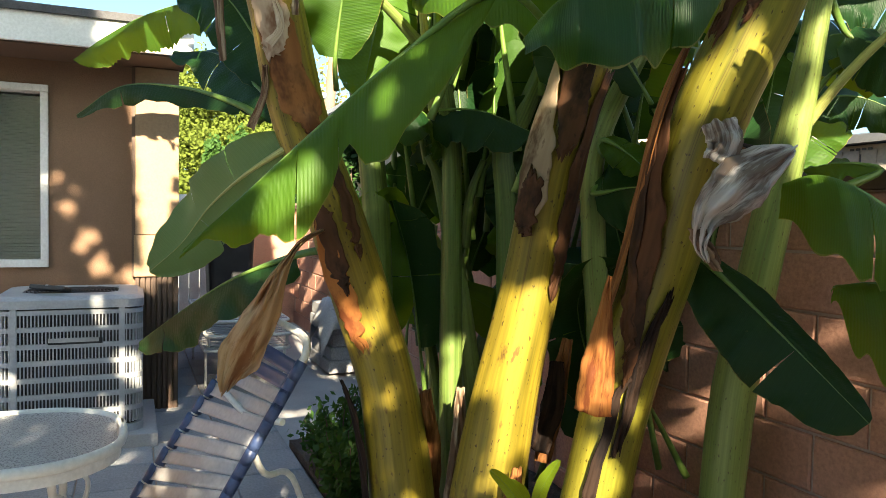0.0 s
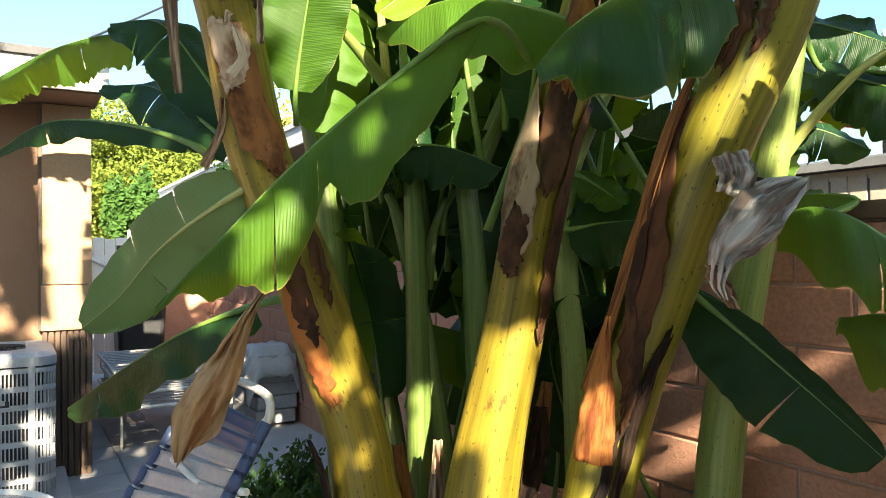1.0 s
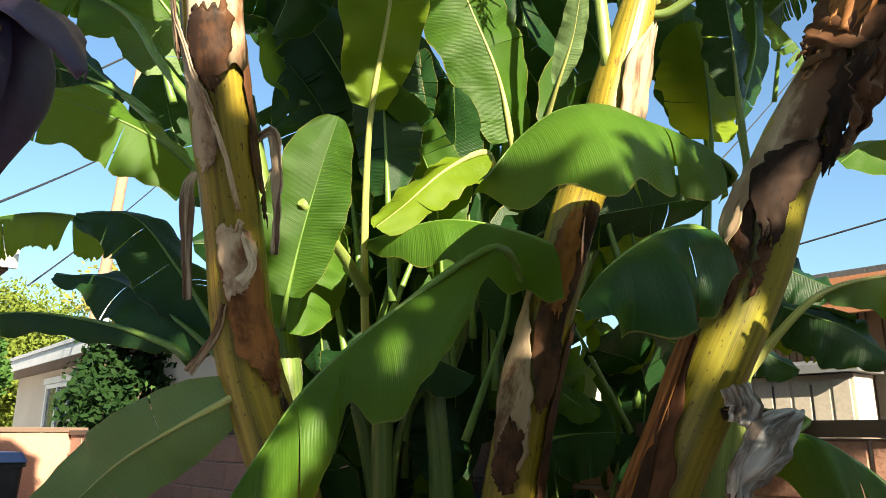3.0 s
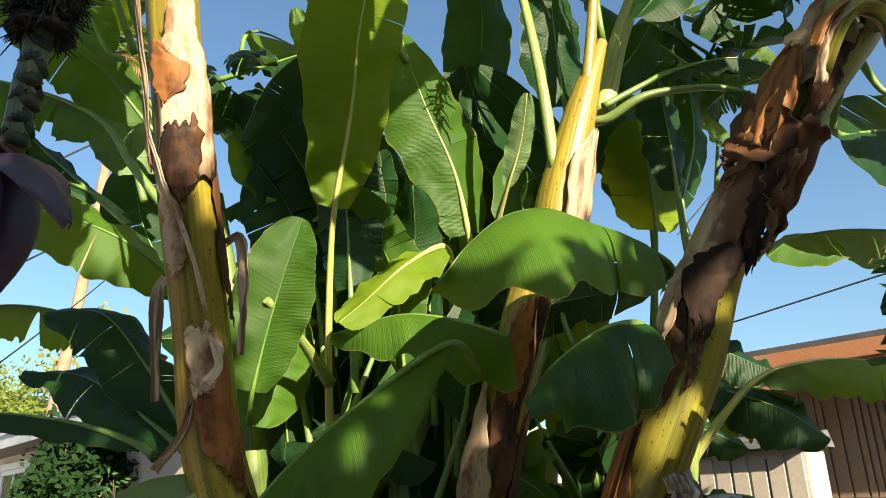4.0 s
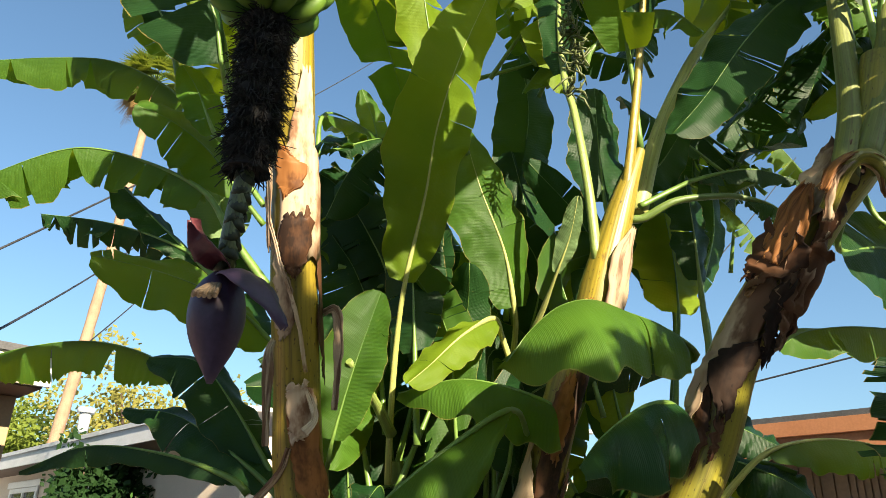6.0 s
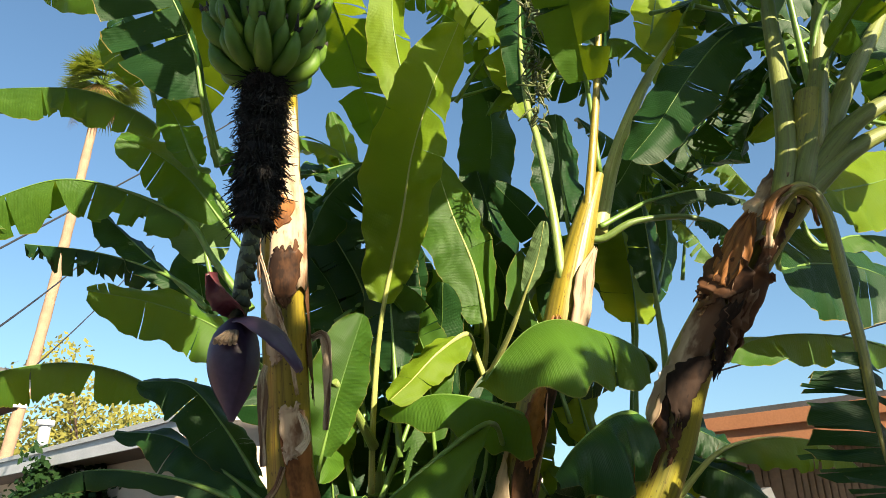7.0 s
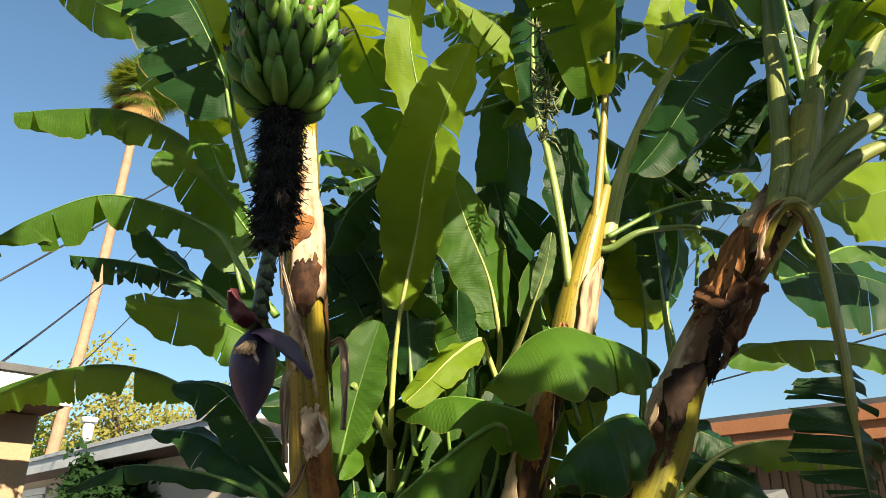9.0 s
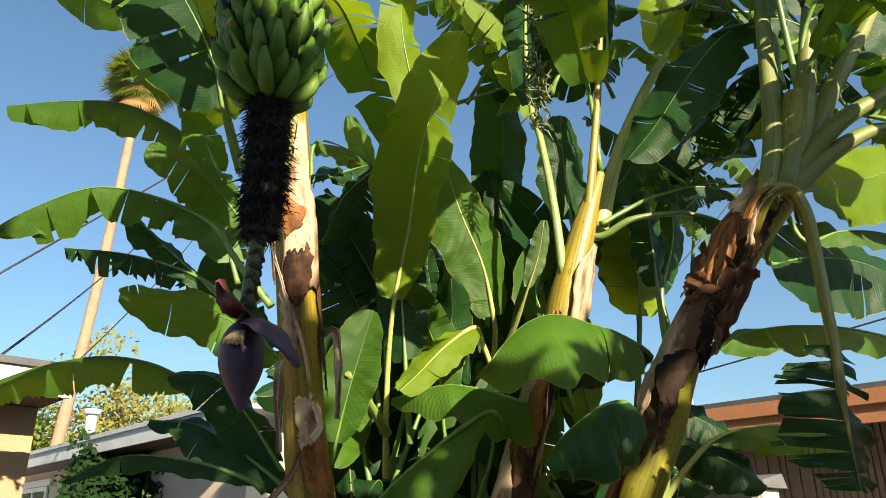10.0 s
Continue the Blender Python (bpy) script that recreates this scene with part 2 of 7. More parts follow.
def thing(name, at, label, category, group="", kind=""):
    """An Empty at a thing's base, to carry its parts."""
    ob = new(name)
    ob.matrix_basis = Matrix.Translation(at)
    ob.empty_display_size = 0.05
    return tagged(ob, label, category, group, kind)


def smooth(me, on=True):
    if len(me.polygons):
        me.polygons.foreach_set("use_smooth", [on] * len(me.polygons))
    return me


def part(name, bm, material, parent=None, label="", soft=False):
    """Links a bmesh in world metres as one mesh object, under a thing or a part."""
    me = bpy.data.meshes.new(name)
    bm.to_mesh(me)
    bm.free()
    if soft:
        smooth(me)
    for m in (material if isinstance(material, (list, tuple)) else [material]):
        me.materials.append(m)
    ob = new(name, me)
    if parent is not None:
        ob.parent = parent
        ob.matrix_parent_inverse = base_of(parent).inverted()
    return tagged(ob, label)


def setting(name, bm, material, label, category, soft=False):
    return tagged(part(name, bm, material, None, label, soft), label, category, kind="structure")


def add_box(bm, centre, size, turn=None, bevel=0.0):
    m = Matrix.Translation(centre) @ (turn.to_4x4() if turn else Matrix()) @ Matrix.Diagonal((*size, 1))
    out = bmesh.ops.create_cube(bm, size=1.0, matrix=m)
    if bevel:
        vs = set(out["verts"])
        edges = [e for e in bm.edges if e.verts[0] in vs and e.verts[1] in vs]
        bmesh.ops.bevel(bm, geom=edges, offset=bevel, segments=2, profile=0.7, affect="EDGES")
    return bm


def box(centre, size, turn=None, bevel=0.0):
    return add_box(bmesh.new(), centre, size, turn, bevel)


def spline(points, n):
    """n + 1 places on a smooth curve through the points, evenly spaced."""
    p = [Vector(q) for q in points]
    if len(p) == 2:
        return [p[0].lerp(p[1], i / n) for i in range(n + 1)]
    ext = [p[0] * 2 - p[1]] + p + [p[-1] * 2 - p[-2]]
    dense = []
    for i in range(1, len(ext) - 2):
        a, b, c, d = ext[i - 1:i + 3]
        for k in range(24):
            s = k / 24
            dense.append(0.5 * (2 * b + (c - a) * s + (2 * a - 5 * b + 4 * c - d) * s * s + (3 * b - a - 3 * c + d) * s ** 3))
    dense.append(p[-1])
    run = [0.0]
    for a, b in zip(dense, dense[1:]):
        run.append(run[-1] + (b - a).length)
    out, j = [], 0
    for i in range(n + 1):
        s = run[-1] * i / n
        while j < len(run) - 2 and run[j + 1] < s:
            j += 1
        k = (s - run[j]) / max(run[j + 1] - run[j], 1e-9)
        out.append(dense[j].lerp(dense[j + 1], min(max(k, 0), 1)))
    return out


def tangents(path):
    return [(path[min(i + 1, len(path) - 1)] - path[max(i - 1, 0)]).normalized() for i in range(len(path))]


def axes_along(path, hint=(0, -1, 0.2)):
    """Side and normal at every place of a path, carried along without twist."""
    out, n = [], Vector(hint)
    for t in tangents(path):
        n = (n - t * n.dot(t))
        n = n.normalized() if n.length > 1e-6 else t.orthogonal().normalized()
        out.append((t, t.cross(n).normalized(), n))
    return out


def add_tube(bm, path, radii, sides=10, caps=True, squash=1.0, hint=(0, -1, 0.2)):
    uvl = bm.loops.layers.uv.verify()
    rings, run = [], 0.0
    fr = axes_along(path, hint)
    runs = []
    for i, c in enumerate(path):
        run += (c - path[i - 1]).length if i else 0
        runs.append(run)
        r = radii[i] if isinstance(radii, (list, tuple)) else radii
        _, s, n = fr[i]
        rings.append([bm.verts.new(c + (s * math.cos(a) + n * math.sin(a) * squash) * r) for a in (2 * math.pi * k / sides for k in range(sides))])
    for i in range(len(rings) - 1):
        for k in range(sides):
            j = (k + 1) % sides
            f = bm.faces.new((rings[i][k], rings[i][j], rings[i + 1][j], rings[i + 1][k]))
            f.smooth = True
            for loop, uv in zip(f.loops, ((k / sides, runs[i]), ((k + 1) / sides, runs[i]), ((k + 1) / sides, runs[i + 1]), (k / sides, runs[i + 1]))):
                loop[uvl].uv = uv
    if caps:
        bm.faces.new(rings[0][::-1])
        bm.faces.new(rings[-1])
    return bm


def tube(points, radii, sides=10, n=None, **more):
    n = n or max(2, (len(points) - 1) * 6)
    path = spline(points, n)
    if isinstance(radii, (list, tuple)):
        k = [i / n * (len(radii) - 1) for i in range(n + 1)]
        radii = [radii[min(int(x), len(radii) - 2)] * (1 - (x - min(int(x), len(radii) - 2))) + radii[min(int(x), len(radii) - 2) + 1] * (x - min(int(x), len(radii) - 2)) for x in k]
    return add_tube(bmesh.new(), path, radii, sides, **more)


def add_sheet(bm, rows, uvs):
    """A grid of quads over rows of places."""
    uvl = bm.loops.layers.uv.verify()
    vs = [[bm.verts.new(p) for p in r] for r in rows]
    for i in range(len(vs) - 1):
        for j in range(len(vs[i]) - 1):
            f = bm.faces.new((vs[i][j], vs[i][j + 1], vs[i + 1][j + 1], vs[i + 1][j]))
            f.smooth = True
            for loop, (a, b) in zip(f.loops, ((i, j), (i, j + 1), (i + 1, j + 1), (i + 1, j))):
                loop[uvl].uv = uvs[a][b]
    return bm


def blade(path, width, face, fold, seed, tears=0, curl=0.0, ragged=0.0, wave=0.03, sides=(1.0, 1.0), n=30, m=7, blunt=0.42, splits=None, jag=0.025):
    """A banana leaf's blade on both sides of its midrib. fold: degrees by which each half drops; tears: splits a side; ragged: how far the strips fall apart."""
    rnd = random.Random(seed)
    pts = spline(path, n)
    fr = axes_along(pts, face)
    length = sum((b - a).length for a, b in zip(pts, pts[1:]))
    wave *= min(1.0, width / 0.30)
    bm = bmesh.new()

    def at(u):
        x = min(max(u, 0.0), 1.0) * n
        i = min(int(x), n - 1)
        k = x - i
        t, s, nn = fr[i]
        t2, s2, n2 = fr[i + 1]
        return pts[i].lerp(pts[i + 1], k), s.lerp(s2, k).normalized(), nn.lerp(n2, k).normalized()

    for side, sign in ((0, 1.0), (1, -1.0)):
        if sides[side] <= 0:
            continue
        cuts = sorted(splits[side]) if splits else sorted(rnd.uniform(0.08, 0.96) for _ in range(tears))
        cuts = [0.0] + [c for i, c in enumerate(cuts) if i == 0 or c - cuts[i - 1] > 0.018] + [1.0]
        ph = rnd.uniform(0, 6.28)
        for a, b in zip(cuts, cuts[1:]):
            steps = max(1, round((b - a) * n))
            drop = rnd.gauss(0, 1) * ragged * 26
            lean = rnd.gauss(0, 1) * ragged * 0.05
            cut_in = 1.0 - abs(rnd.gauss(0, 1)) * ragged * 0.25
            gap = ragged * rnd.uniform(0.10, 0.45) if len(cuts) > 2 else 0.0
            rows, uvs = [], []
            for i in range(steps + 1):
                u = a + (b - a) * i / steps
                half = 0.5 * width * sides[side] * max(0.0, math.sin(math.pi * min(1.0, 0.035 + 0.955 * u))) ** blunt
                half *= cut_in if len(cuts) > 2 else 1.0
                half *= 1 - jag * abs(noise.noise(Vector((u * length * 55, side * 7.0, seed * 0.53)))) * 1.6
                half *= 1 + 0.022 * math.sin(u * 13 + ph) + 0.010 * math.sin(u * 61 + ph * 2)
                row, uvr = [], []
                base, s, nn = at(u)
                place, ang = base.copy(), radians(fold[side])
                for j in range(m + 1):
                    v = j / m
                    if j:
                        ang_here = ang + radians(curl + drop) * v
                        place = place + (s * sign * math.cos(ang_here) - nn * math.sin(ang_here)) * (half / m)
                    w = wave * v * v * (math.sin(u * 17 + ph) * 0.6 + math.sin(u * 41 + ph * 1.7 + side) * 0.35 + math.sin(u * 8.3 + 2 * ph) * 0.5) * (half / (0.5 * width + 1e-6))
                    w += wave * 0.55 * (noise.noise(Vector((u * length * 9, v * 1.6 + side * 5, seed * 0.37))) + 0.5 * noise.noise(Vector((u * length * 26, v * 2.0 + side * 3, seed * 0.71)))) * min(1.0, v * 3)
                    uc = (a + b) / 2
                    shift = (uc - u) * gap * v + lean * v
                    p0, _, _ = at(u + shift)
                    row.append(place + nn * w + (p0 - base))
                    uvr.append((u * length - 0.30 * v * half, sign * v))
                rows.append(row)
                uvs.append(uvr)
            add_sheet(bm, rows, uvs)
    return bm


def curtain(ridge, drops, out, seed, splits=(), creases=3.0, depth=0.05, back=0.35, n=48, m=10, panels=None):
    """A leaf folded over its midrib like a roof: the near half hangs down in creased panels, a shorter half falls behind."""
    rnd = random.Random(seed)
    pts = spline(ridge, n)
    length = sum((b - a).length for a, b in zip(pts, pts[1:]))
    out = Vector(out).normalized()
    bm = bmesh.new()

    def drop_at(u):
        x = u * (len(drops) - 1)
        i = min(int(x), len(drops) - 2)
        k = x - i
        k = k * k * (3 - 2 * k)
        return drops[i] + (drops[i + 1] - drops[i]) * k

    ph = rnd.uniform(0, 6.28)
    cuts = [0.0] + list(splits) + [1.0]
    for sign, share in ((1.0, 1.0), (-1.0, back)):
        for a, b in zip(cuts, cuts[1:]):
            i0, i1 = round(a * n), round(b * n)
            slip = rnd.gauss(0, 0.007) if len(cuts) > 2 else 0.0
            rows, uvs = [], []
            for i in range(i0, i1 + 1):
                u = i / n
                d = drop_at(u) * share
                fold = math.asin(math.sin(u * creases * 6.283 + ph)) / 1.57      # sharp creases
                if panels:
                    x = u * (len(panels) - 1)
                    q = min(int(x), len(panels) - 2)
                    fold = panels[q] + (panels[q + 1] - panels[q]) * (x - q)
                row, uvr = [], []
                for j in range(m + 1):
                    v = j / m
                    reach = d * 0.42 * (1 - (1 - v) ** 2.2) * (1 if sign > 0 else -1)
                    sag = d * (0.10 * v + 0.90 * v ** 1.5)
                    edge = 0.016 * v * math.sin(u * 29 + ph)
                    row.append(pts[i] + out * (reach + depth * fold * v * share + 0.022 * v * noise.noise(Vector((u * length * 9, v * 2, seed)))) + Vector((slip * v, 0, -sag + edge)))
                    uvr.append((u * length, sign * v))
                rows.append(row)
                uvs.append(uvr)
            add_sheet(bm, rows, uvs)
    return bm


def roof_leaf(plant, stalk, ridge, drops, out, material, seed, label="", rib=0.011, **more):
    ob = part("leaf", curtain(ridge, drops, out, seed, **more), material, plant, label)
    line = spline([Vector(p) for p in stalk] + [Vector(p) - Vector((0, 0, 0.004)) for p in ridge], 40)
    part("midrib", add_tube(bmesh.new(), line, [rib * (1.3 - 1.1 * i / 40) for i in range(41)], 8, True, 0.85), RIB, ob)
    return ob


LEAF_SEED = [100]


def leaf(plant, stalk, path, width, face, fold=(12, 12), material=None, tears=3, ragged=0.10, curl=12.0, rib=0.011, sides=(1, 1), wave=0.03, label="", blunt=0.42, n=30, rib_material=None, splits=None, m=7, jag=0.025):
    """A leaf of a banana plant: blade, and under it the midrib that runs on into the stalk. stalk: places from the stem up to the blade's base."""
    LEAF_SEED[0] += 7
    ob = part("leaf", blade(path, width, face, fold, LEAF_SEED[0], tears, curl, ragged, wave, sides, n, m, blunt, splits, jag), material or LEAF, plant, label)
    whole = [Vector(p) for p in stalk] + [Vector(p) for p in path]
    k = len(stalk) / max(1, len(whole) - 1)
    count = 8 * (len(whole) - 1)
    line = spline(whole, count)
    radii = []
    for i in range(count + 1):
        x = i / count
        radii.append(rib * (1.5 - 0.6 * x / k if k > 0 and x < k else max(0.10, 0.9 - 0.95 * ((x - k) / (1.0001 - k)) ** 0.6)))
    part("midrib", add_tube(bmesh.new(), line, radii, 8, True, 0.85, face), rib_material or RIB, ob)
    return ob


def pseudostem(plant, path, radii, material, seed, twist=0.5, label=""):
    """A trunk of overlapping leaf sheaths: ridged, with the sheath edges winding up it."""
    rnd = random.Random(seed)
    n, sides = 44, 32
    pts = spline(path, n)
    fr = axes_along(pts)
    bm = bmesh.new()
    rows, uvs, run = [], [], 0.0
    edges = [(rnd.uniform(0, 6.28), rnd.uniform(-twist, twist), rnd.uniform(0.05, 0.10)) for _ in range(4)]
    for i in range(n + 1):
        run += (pts[i] - pts[i - 1]).length if i else 0
        x = i / n * (len(radii) - 1)
        j = min(int(x), len(radii) - 2)
        r = radii[j] + (radii[j + 1] - radii[j]) * (x - j)
        row, uvr = [], []
        for k in range(sides + 1):
            a = 2 * math.pi * (k % sides) / sides
            rr = r
            for e0, tw, depth in edges:
                d = (a - e0 - tw * i / n * 2) % (2 * math.pi)
                rr += r * depth * (math.exp(-d * 1.6) - 0.25)
            rr *= 1 + 0.02 * math.sin(run * 9 + a * 2 + seed)
            _, s, nn = fr[i]
            row.append(pts[i] + (s * math.cos(a) + nn * math.sin(a)) * rr)
            uvr.append((k / sides, run))
        rows.append(row)
        uvs.append(uvr)
    add_sheet(bm, rows, uvs)
    bmesh.ops.remove_doubles(bm, verts=bm.verts[:], dist=0.0004)
    return part("pseudostem", bm, material, plant, label)


def rooted(path):
    """The same stem, carried down to the ground."""
    a, b = Vector(path[0]), Vector(path[1])
    k = a.z / max(b.z - a.z, 0.05)
    return [Vector((a.x + (a.x - b.x) * min(k, 2.0) * 0.45, a.y + (a.y - b.y) * min(k, 2.0) * 0.45, 0.0))] + [Vector(q) for q in path]


def along(path, u):
    pts = spline(path, 60)
    x = min(max(u, 0), 1) * 60
    i = min(int(x), 59)
    return pts[i].lerp(pts[i + 1], x - i), tangents(pts)[i]


def u_at(path, z):
    """Where along a stem its height is z."""
    pts = spline(path, 120)
    return min(range(121), key=lambda i: abs(pts[i].z - z)) / 120


def sheath(plant, path, radii, u0, u1, angle, spread, material, seed, lift=0.008, flare=0.0, ragged=0.5, label="", name="dry_sheath", curl=0.0):
    """A dry sheath clasping part of a trunk: angle is where its middle faces (0: towards the path, 90: to its right), spread its half angle."""
    rnd = random.Random(seed)
    n, m = 26, 16
    pts = spline(path, 60)
    fr = axes_along(pts)
    rows, uvs = [], []
    p1, p2, p3 = (rnd.uniform(0, 6.28) for _ in range(3))
    torn = [(ragged * (0.16 * abs(noise.noise(Vector((k * 0.23, seed * 1.3, 0.0)))) + 0.03 * abs(noise.noise(Vector((k * 0.9, seed, 4.0))))), ragged * (0.26 * abs(noise.noise(Vector((k * 0.21, seed * 1.7, 9.0)))) + 0.04 * abs(noise.noise(Vector((k * 0.8, seed, 2.0)))))) for k in range(m + 1)]

    def place(u):
        x = min(max(u, 0), 1) * 60
        q = min(int(x), 59)
        y = min(max(u, 0), 1) * (len(radii) - 1)
        j = min(int(y), len(radii) - 2)
        return pts[q].lerp(pts[q + 1], x - q), fr[q], radii[j] + (radii[j + 1] - radii[j]) * (y - j)

    for i in range(n + 1):
        u = u0 + (u1 - u0) * i / n
        x = u * 60
        q = min(int(x), 59)
        c = pts[q].lerp(pts[q + 1], x - q)
        t, s, nn = fr[q]
        y = u * (len(radii) - 1)
        j = min(int(y), len(radii) - 2)
        r = radii[j] + (radii[j + 1] - radii[j]) * (y - j)
        e = i / n
        half = radians(spread) * (0.55 + 0.45 * math.sin(math.pi * min(1, 0.15 + 0.75 * e))) * (1 - 0.75 * max(0, e - 0.8) / 0.2 * ragged)
        half *= 1 + 0.10 * ragged * math.sin(e * 8 + p1) + 0.03 * ragged * math.sin(e * 31 + p2)
        row, uvr = [], []
        for k in range(m + 1):
            v = k / m * 2 - 1
            a = radians(angle) + half * v + 0.03 * ragged * math.sin(e * 9 + p3)
            rr = r * 1.07 + lift + flare * e * e + curl * abs(v) ** 3 * (0.5 + 0.5 * math.sin(e * 9 + p2)) + 0.006 * ragged * math.sin(v * 7 + e * 17 + p1)
            uu = u0 + (u1 - u0) * (torn[k][0] + e * (1 - torn[k][0] - torn[k][1]))
            c2, (_, s2, n2), _ = place(uu)
            row.append(c2 + (s2 * math.sin(a) + n2 * math.cos(a)) * rr)
            uvr.append((k / m * 0.4 + seed * 0.37, uu * 2.2 + seed * 0.71))
        rows.append(row)
        uvs.append(uvr)
    bm = add_sheet(bmesh.new(), rows, uvs)
    ob = part(name, bm, material, plant, label)
    mod = ob.modifiers.new("thickness", "SOLIDIFY")
    mod.thickness, mod.offset = 0.003, 0
    return ob


def patch(plant, path, radii, rows, material, seed, lift=0.006, ragged=1.0, label="", name="dry_sheath", crumple=0.004, curl=0.0):
    """A torn piece of dead sheath lying on a trunk: rows of height and the two angles between which it reaches."""
    pts = spline(path, 120)
    fr = axes_along(pts)
    n, m = 30, 14
    outline = spline([(z, a, b) for z, a, b in rows], n)
    grid, uvs = [], []
    for i, (z, a, b) in enumerate(outline):
        q = min(range(121), key=lambda j: abs(pts[j].z - z))
        y = q / 120 * (len(radii) - 1)
        j = min(int(y), len(radii) - 2)
        r = (radii[j] + (radii[j + 1] - radii[j]) * (y - j)) * 1.07 + lift
        a += ragged * (9 * noise.noise(Vector((i * 0.33, seed * 1.37, 1.0))) + 6 * noise.noise(Vector((i * 0.9, seed * 1.37, 2.0))))
        b += ragged * (9 * noise.noise(Vector((i * 0.33, seed * 1.37, 5.0))) + 6 * noise.noise(Vector((i * 0.9, seed * 1.37, 6.0))))
        row, uvr = [], []
        for k in range(m + 1):
            v = k / m
            w = radians(a + (b - a) * v)
            _, side, out = fr[q]
            slip = ragged * 0.05 * noise.noise(Vector((v * 6, seed * 1.37, 8.3 + (i > n / 2))))
            rr = r + crumple * noise.noise(Vector((v * 3, i * 0.16, seed))) + curl * abs(2 * v - 1) ** 4
            row.append(pts[q] + (z - pts[q].z + slip * abs(2 * i / n - 1) ** 3) * fr[q][0] + (side * math.sin(w) + out * math.cos(w)) * rr)
            uvr.append((w * 0.1 + seed * 0.37, z + seed * 0.71))
        grid.append(row)
        uvs.append(uvr)
    ob = part(name, add_sheet(bmesh.new(), grid, uvs), material, plant, label)
    mod = ob.modifiers.new("thickness", "SOLIDIFY")
    mod.thickness, mod.offset = 0.003, 0
    return ob


def ribbon(parent, path, widths, face, material, seed, crumple=0.012, label="", name="dead_leaf", m=12, cup=0.0, pleat=0.0):
    """A hanging dead leaf or strip: a crumpled sheet along a path."""
    rnd = random.Random(seed)
    n = 28
    pts = spline(path, n)
    fr = axes_along(pts, face)
    rows, uvs, run = [], [], 0.0
    for i in range(n + 1):
        run += (pts[i] - pts[i - 1]).length if i else 0
        x = i / n * (len(widths) - 1)
        j = min(int(x), len(widths) - 2)
        w = widths[j] + (widths[j + 1] - widths[j]) * (x - j)
        _, s, nn = fr[i]
        row, uvr = [], []
        for k in range(m + 1):
            v = k / m * 2 - 1
            q = pts[i] + s * v * w * 0.5 * (1 + 0.035 * math.sin(i * 0.9 + seed * v) + 0.02 * math.sin(i * 2.3 + seed))
            q += nn * (pleat * math.sin(v * 9 + seed + 2.2 * noise.noise(Vector((i * 0.11, v, seed)))) + cup * (1 - v * v) + crumple * (noise.noise(Vector((i * 0.17, v * 1.5, seed))) * 1.7 + noise.noise(Vector((i * 0.42, v * 3.2, seed + 9))) * 0.6))
            row.append(q)
            uvr.append((k / m * 0.4 + seed * 0.31, run + seed * 0.77))
        rows.append(row)
        uvs.append(uvr)
    ob = part(name, add_sheet(bmesh.new(), rows, uvs), material, parent, label)
    mod = ob.modifiers.new("thickness", "SOLIDIFY")
    mod.thickness, mod.offset = 0.002, 0
    return ob


# ---- the yard: its axes follow the block wall ----
YARD = pose(0, 0, 0, 0, 0, 24.8)
YTURN = YARD.to_3x3()


def yard(x, y, z=0.0):
    return YARD @ Vector((x, y, z))


def ybox(x0, x1, y0, y1, z0, z1, bevel=0.0):
    return box(yard((x0 + x1) / 2, (y0 + y1) / 2, (z0 + z1) / 2), (abs(x1 - x0), abs(y1 - y0), abs(z1 - z0)), YTURN, bevel)


def add_ybox(bm, x0, x1, y0, y1, z0, z1, bevel=0.0):
    return add_box(bm, yard((x0 + x1) / 2, (y0 + y1) / 2, (z0 + z1) / 2), (abs(x1 - x0), abs(y1 - y0), abs(z1 - z0)), YTURN, bevel)


def ground_sheet():
    bm = bmesh.new()
    rings = [0.0, 3, 6, 10, 16, 26, 45, 80, 160, 400, 1200]
    prev = None
    for r in rings:
        if r == 0:
            ring = [bm.verts.new((0, 4, -0.03))]
        else:
            ring = [bm.verts.new((r * math.cos(a), 4 + r * math.sin(a), -0.03)) for a in (2 * math.pi * k / 40 for k in range(40))]
        if prev:
            for k in range(40):
                j = (k + 1) % 40
                bm.faces.new((prev[0], ring[k], ring[j]) if len(prev) == 1 else (prev[k], ring[k], ring[j], prev[j]))
        prev = ring
    return bm


setting("ground", ground_sheet(), CONCRETE, "grey concrete and bare ground of the yard", "ground")
bed = ybox(0.98, 2.14, -3.2, 4.6, -0.02, 0.035)
bmesh.ops.subdivide_edges(bed, edges=bed.edges[:], cuts=24, use_grid_fill=True)
for v in bed.verts:
    if v.co.z > 0:
        v.co.z += 0.03 * noise.noise(v.co * 5) + 0.02 * noise.noise(v.co * 17)
setting("planting_bed", bed, SOIL, "dark soil of the banana bed along the block wall", "ground", True)

# block wall along the yard, with a cap; its blocks come last in the file
WALL_X, COURSE, BLOCK_LEN = 2.16, 0.204, 0.405
WALL_Y0, WALL_Y1, WALL_TOP = -3.6, 10.3, 1.568
wall_block = setting("wall_block", ybox(WALL_X + 0.012, WALL_X + 0.19, WALL_Y0, WALL_Y1, -0.06, WALL_TOP), MORTAR, "terracotta slump block garden wall with pale joints", "wall")
# both wall caps in dark brown; their shade is part of the colour
part("wall_cap", ybox(WALL_X - 0.02, WALL_X + 0.21, WALL_Y0, WALL_Y1, WALL_TOP + 0.002, WALL_TOP + 0.058, 0.008), TRIM_BROWN, wall_block, "brown cap course, darkened for its shade")
wall_back = setting("wall_back", ybox(1.28, WALL_X + 0.19, 10.32, 10.50, -0.05, 1.60), BLOCK, "terracotta wall at the end of the side yard", "wall")
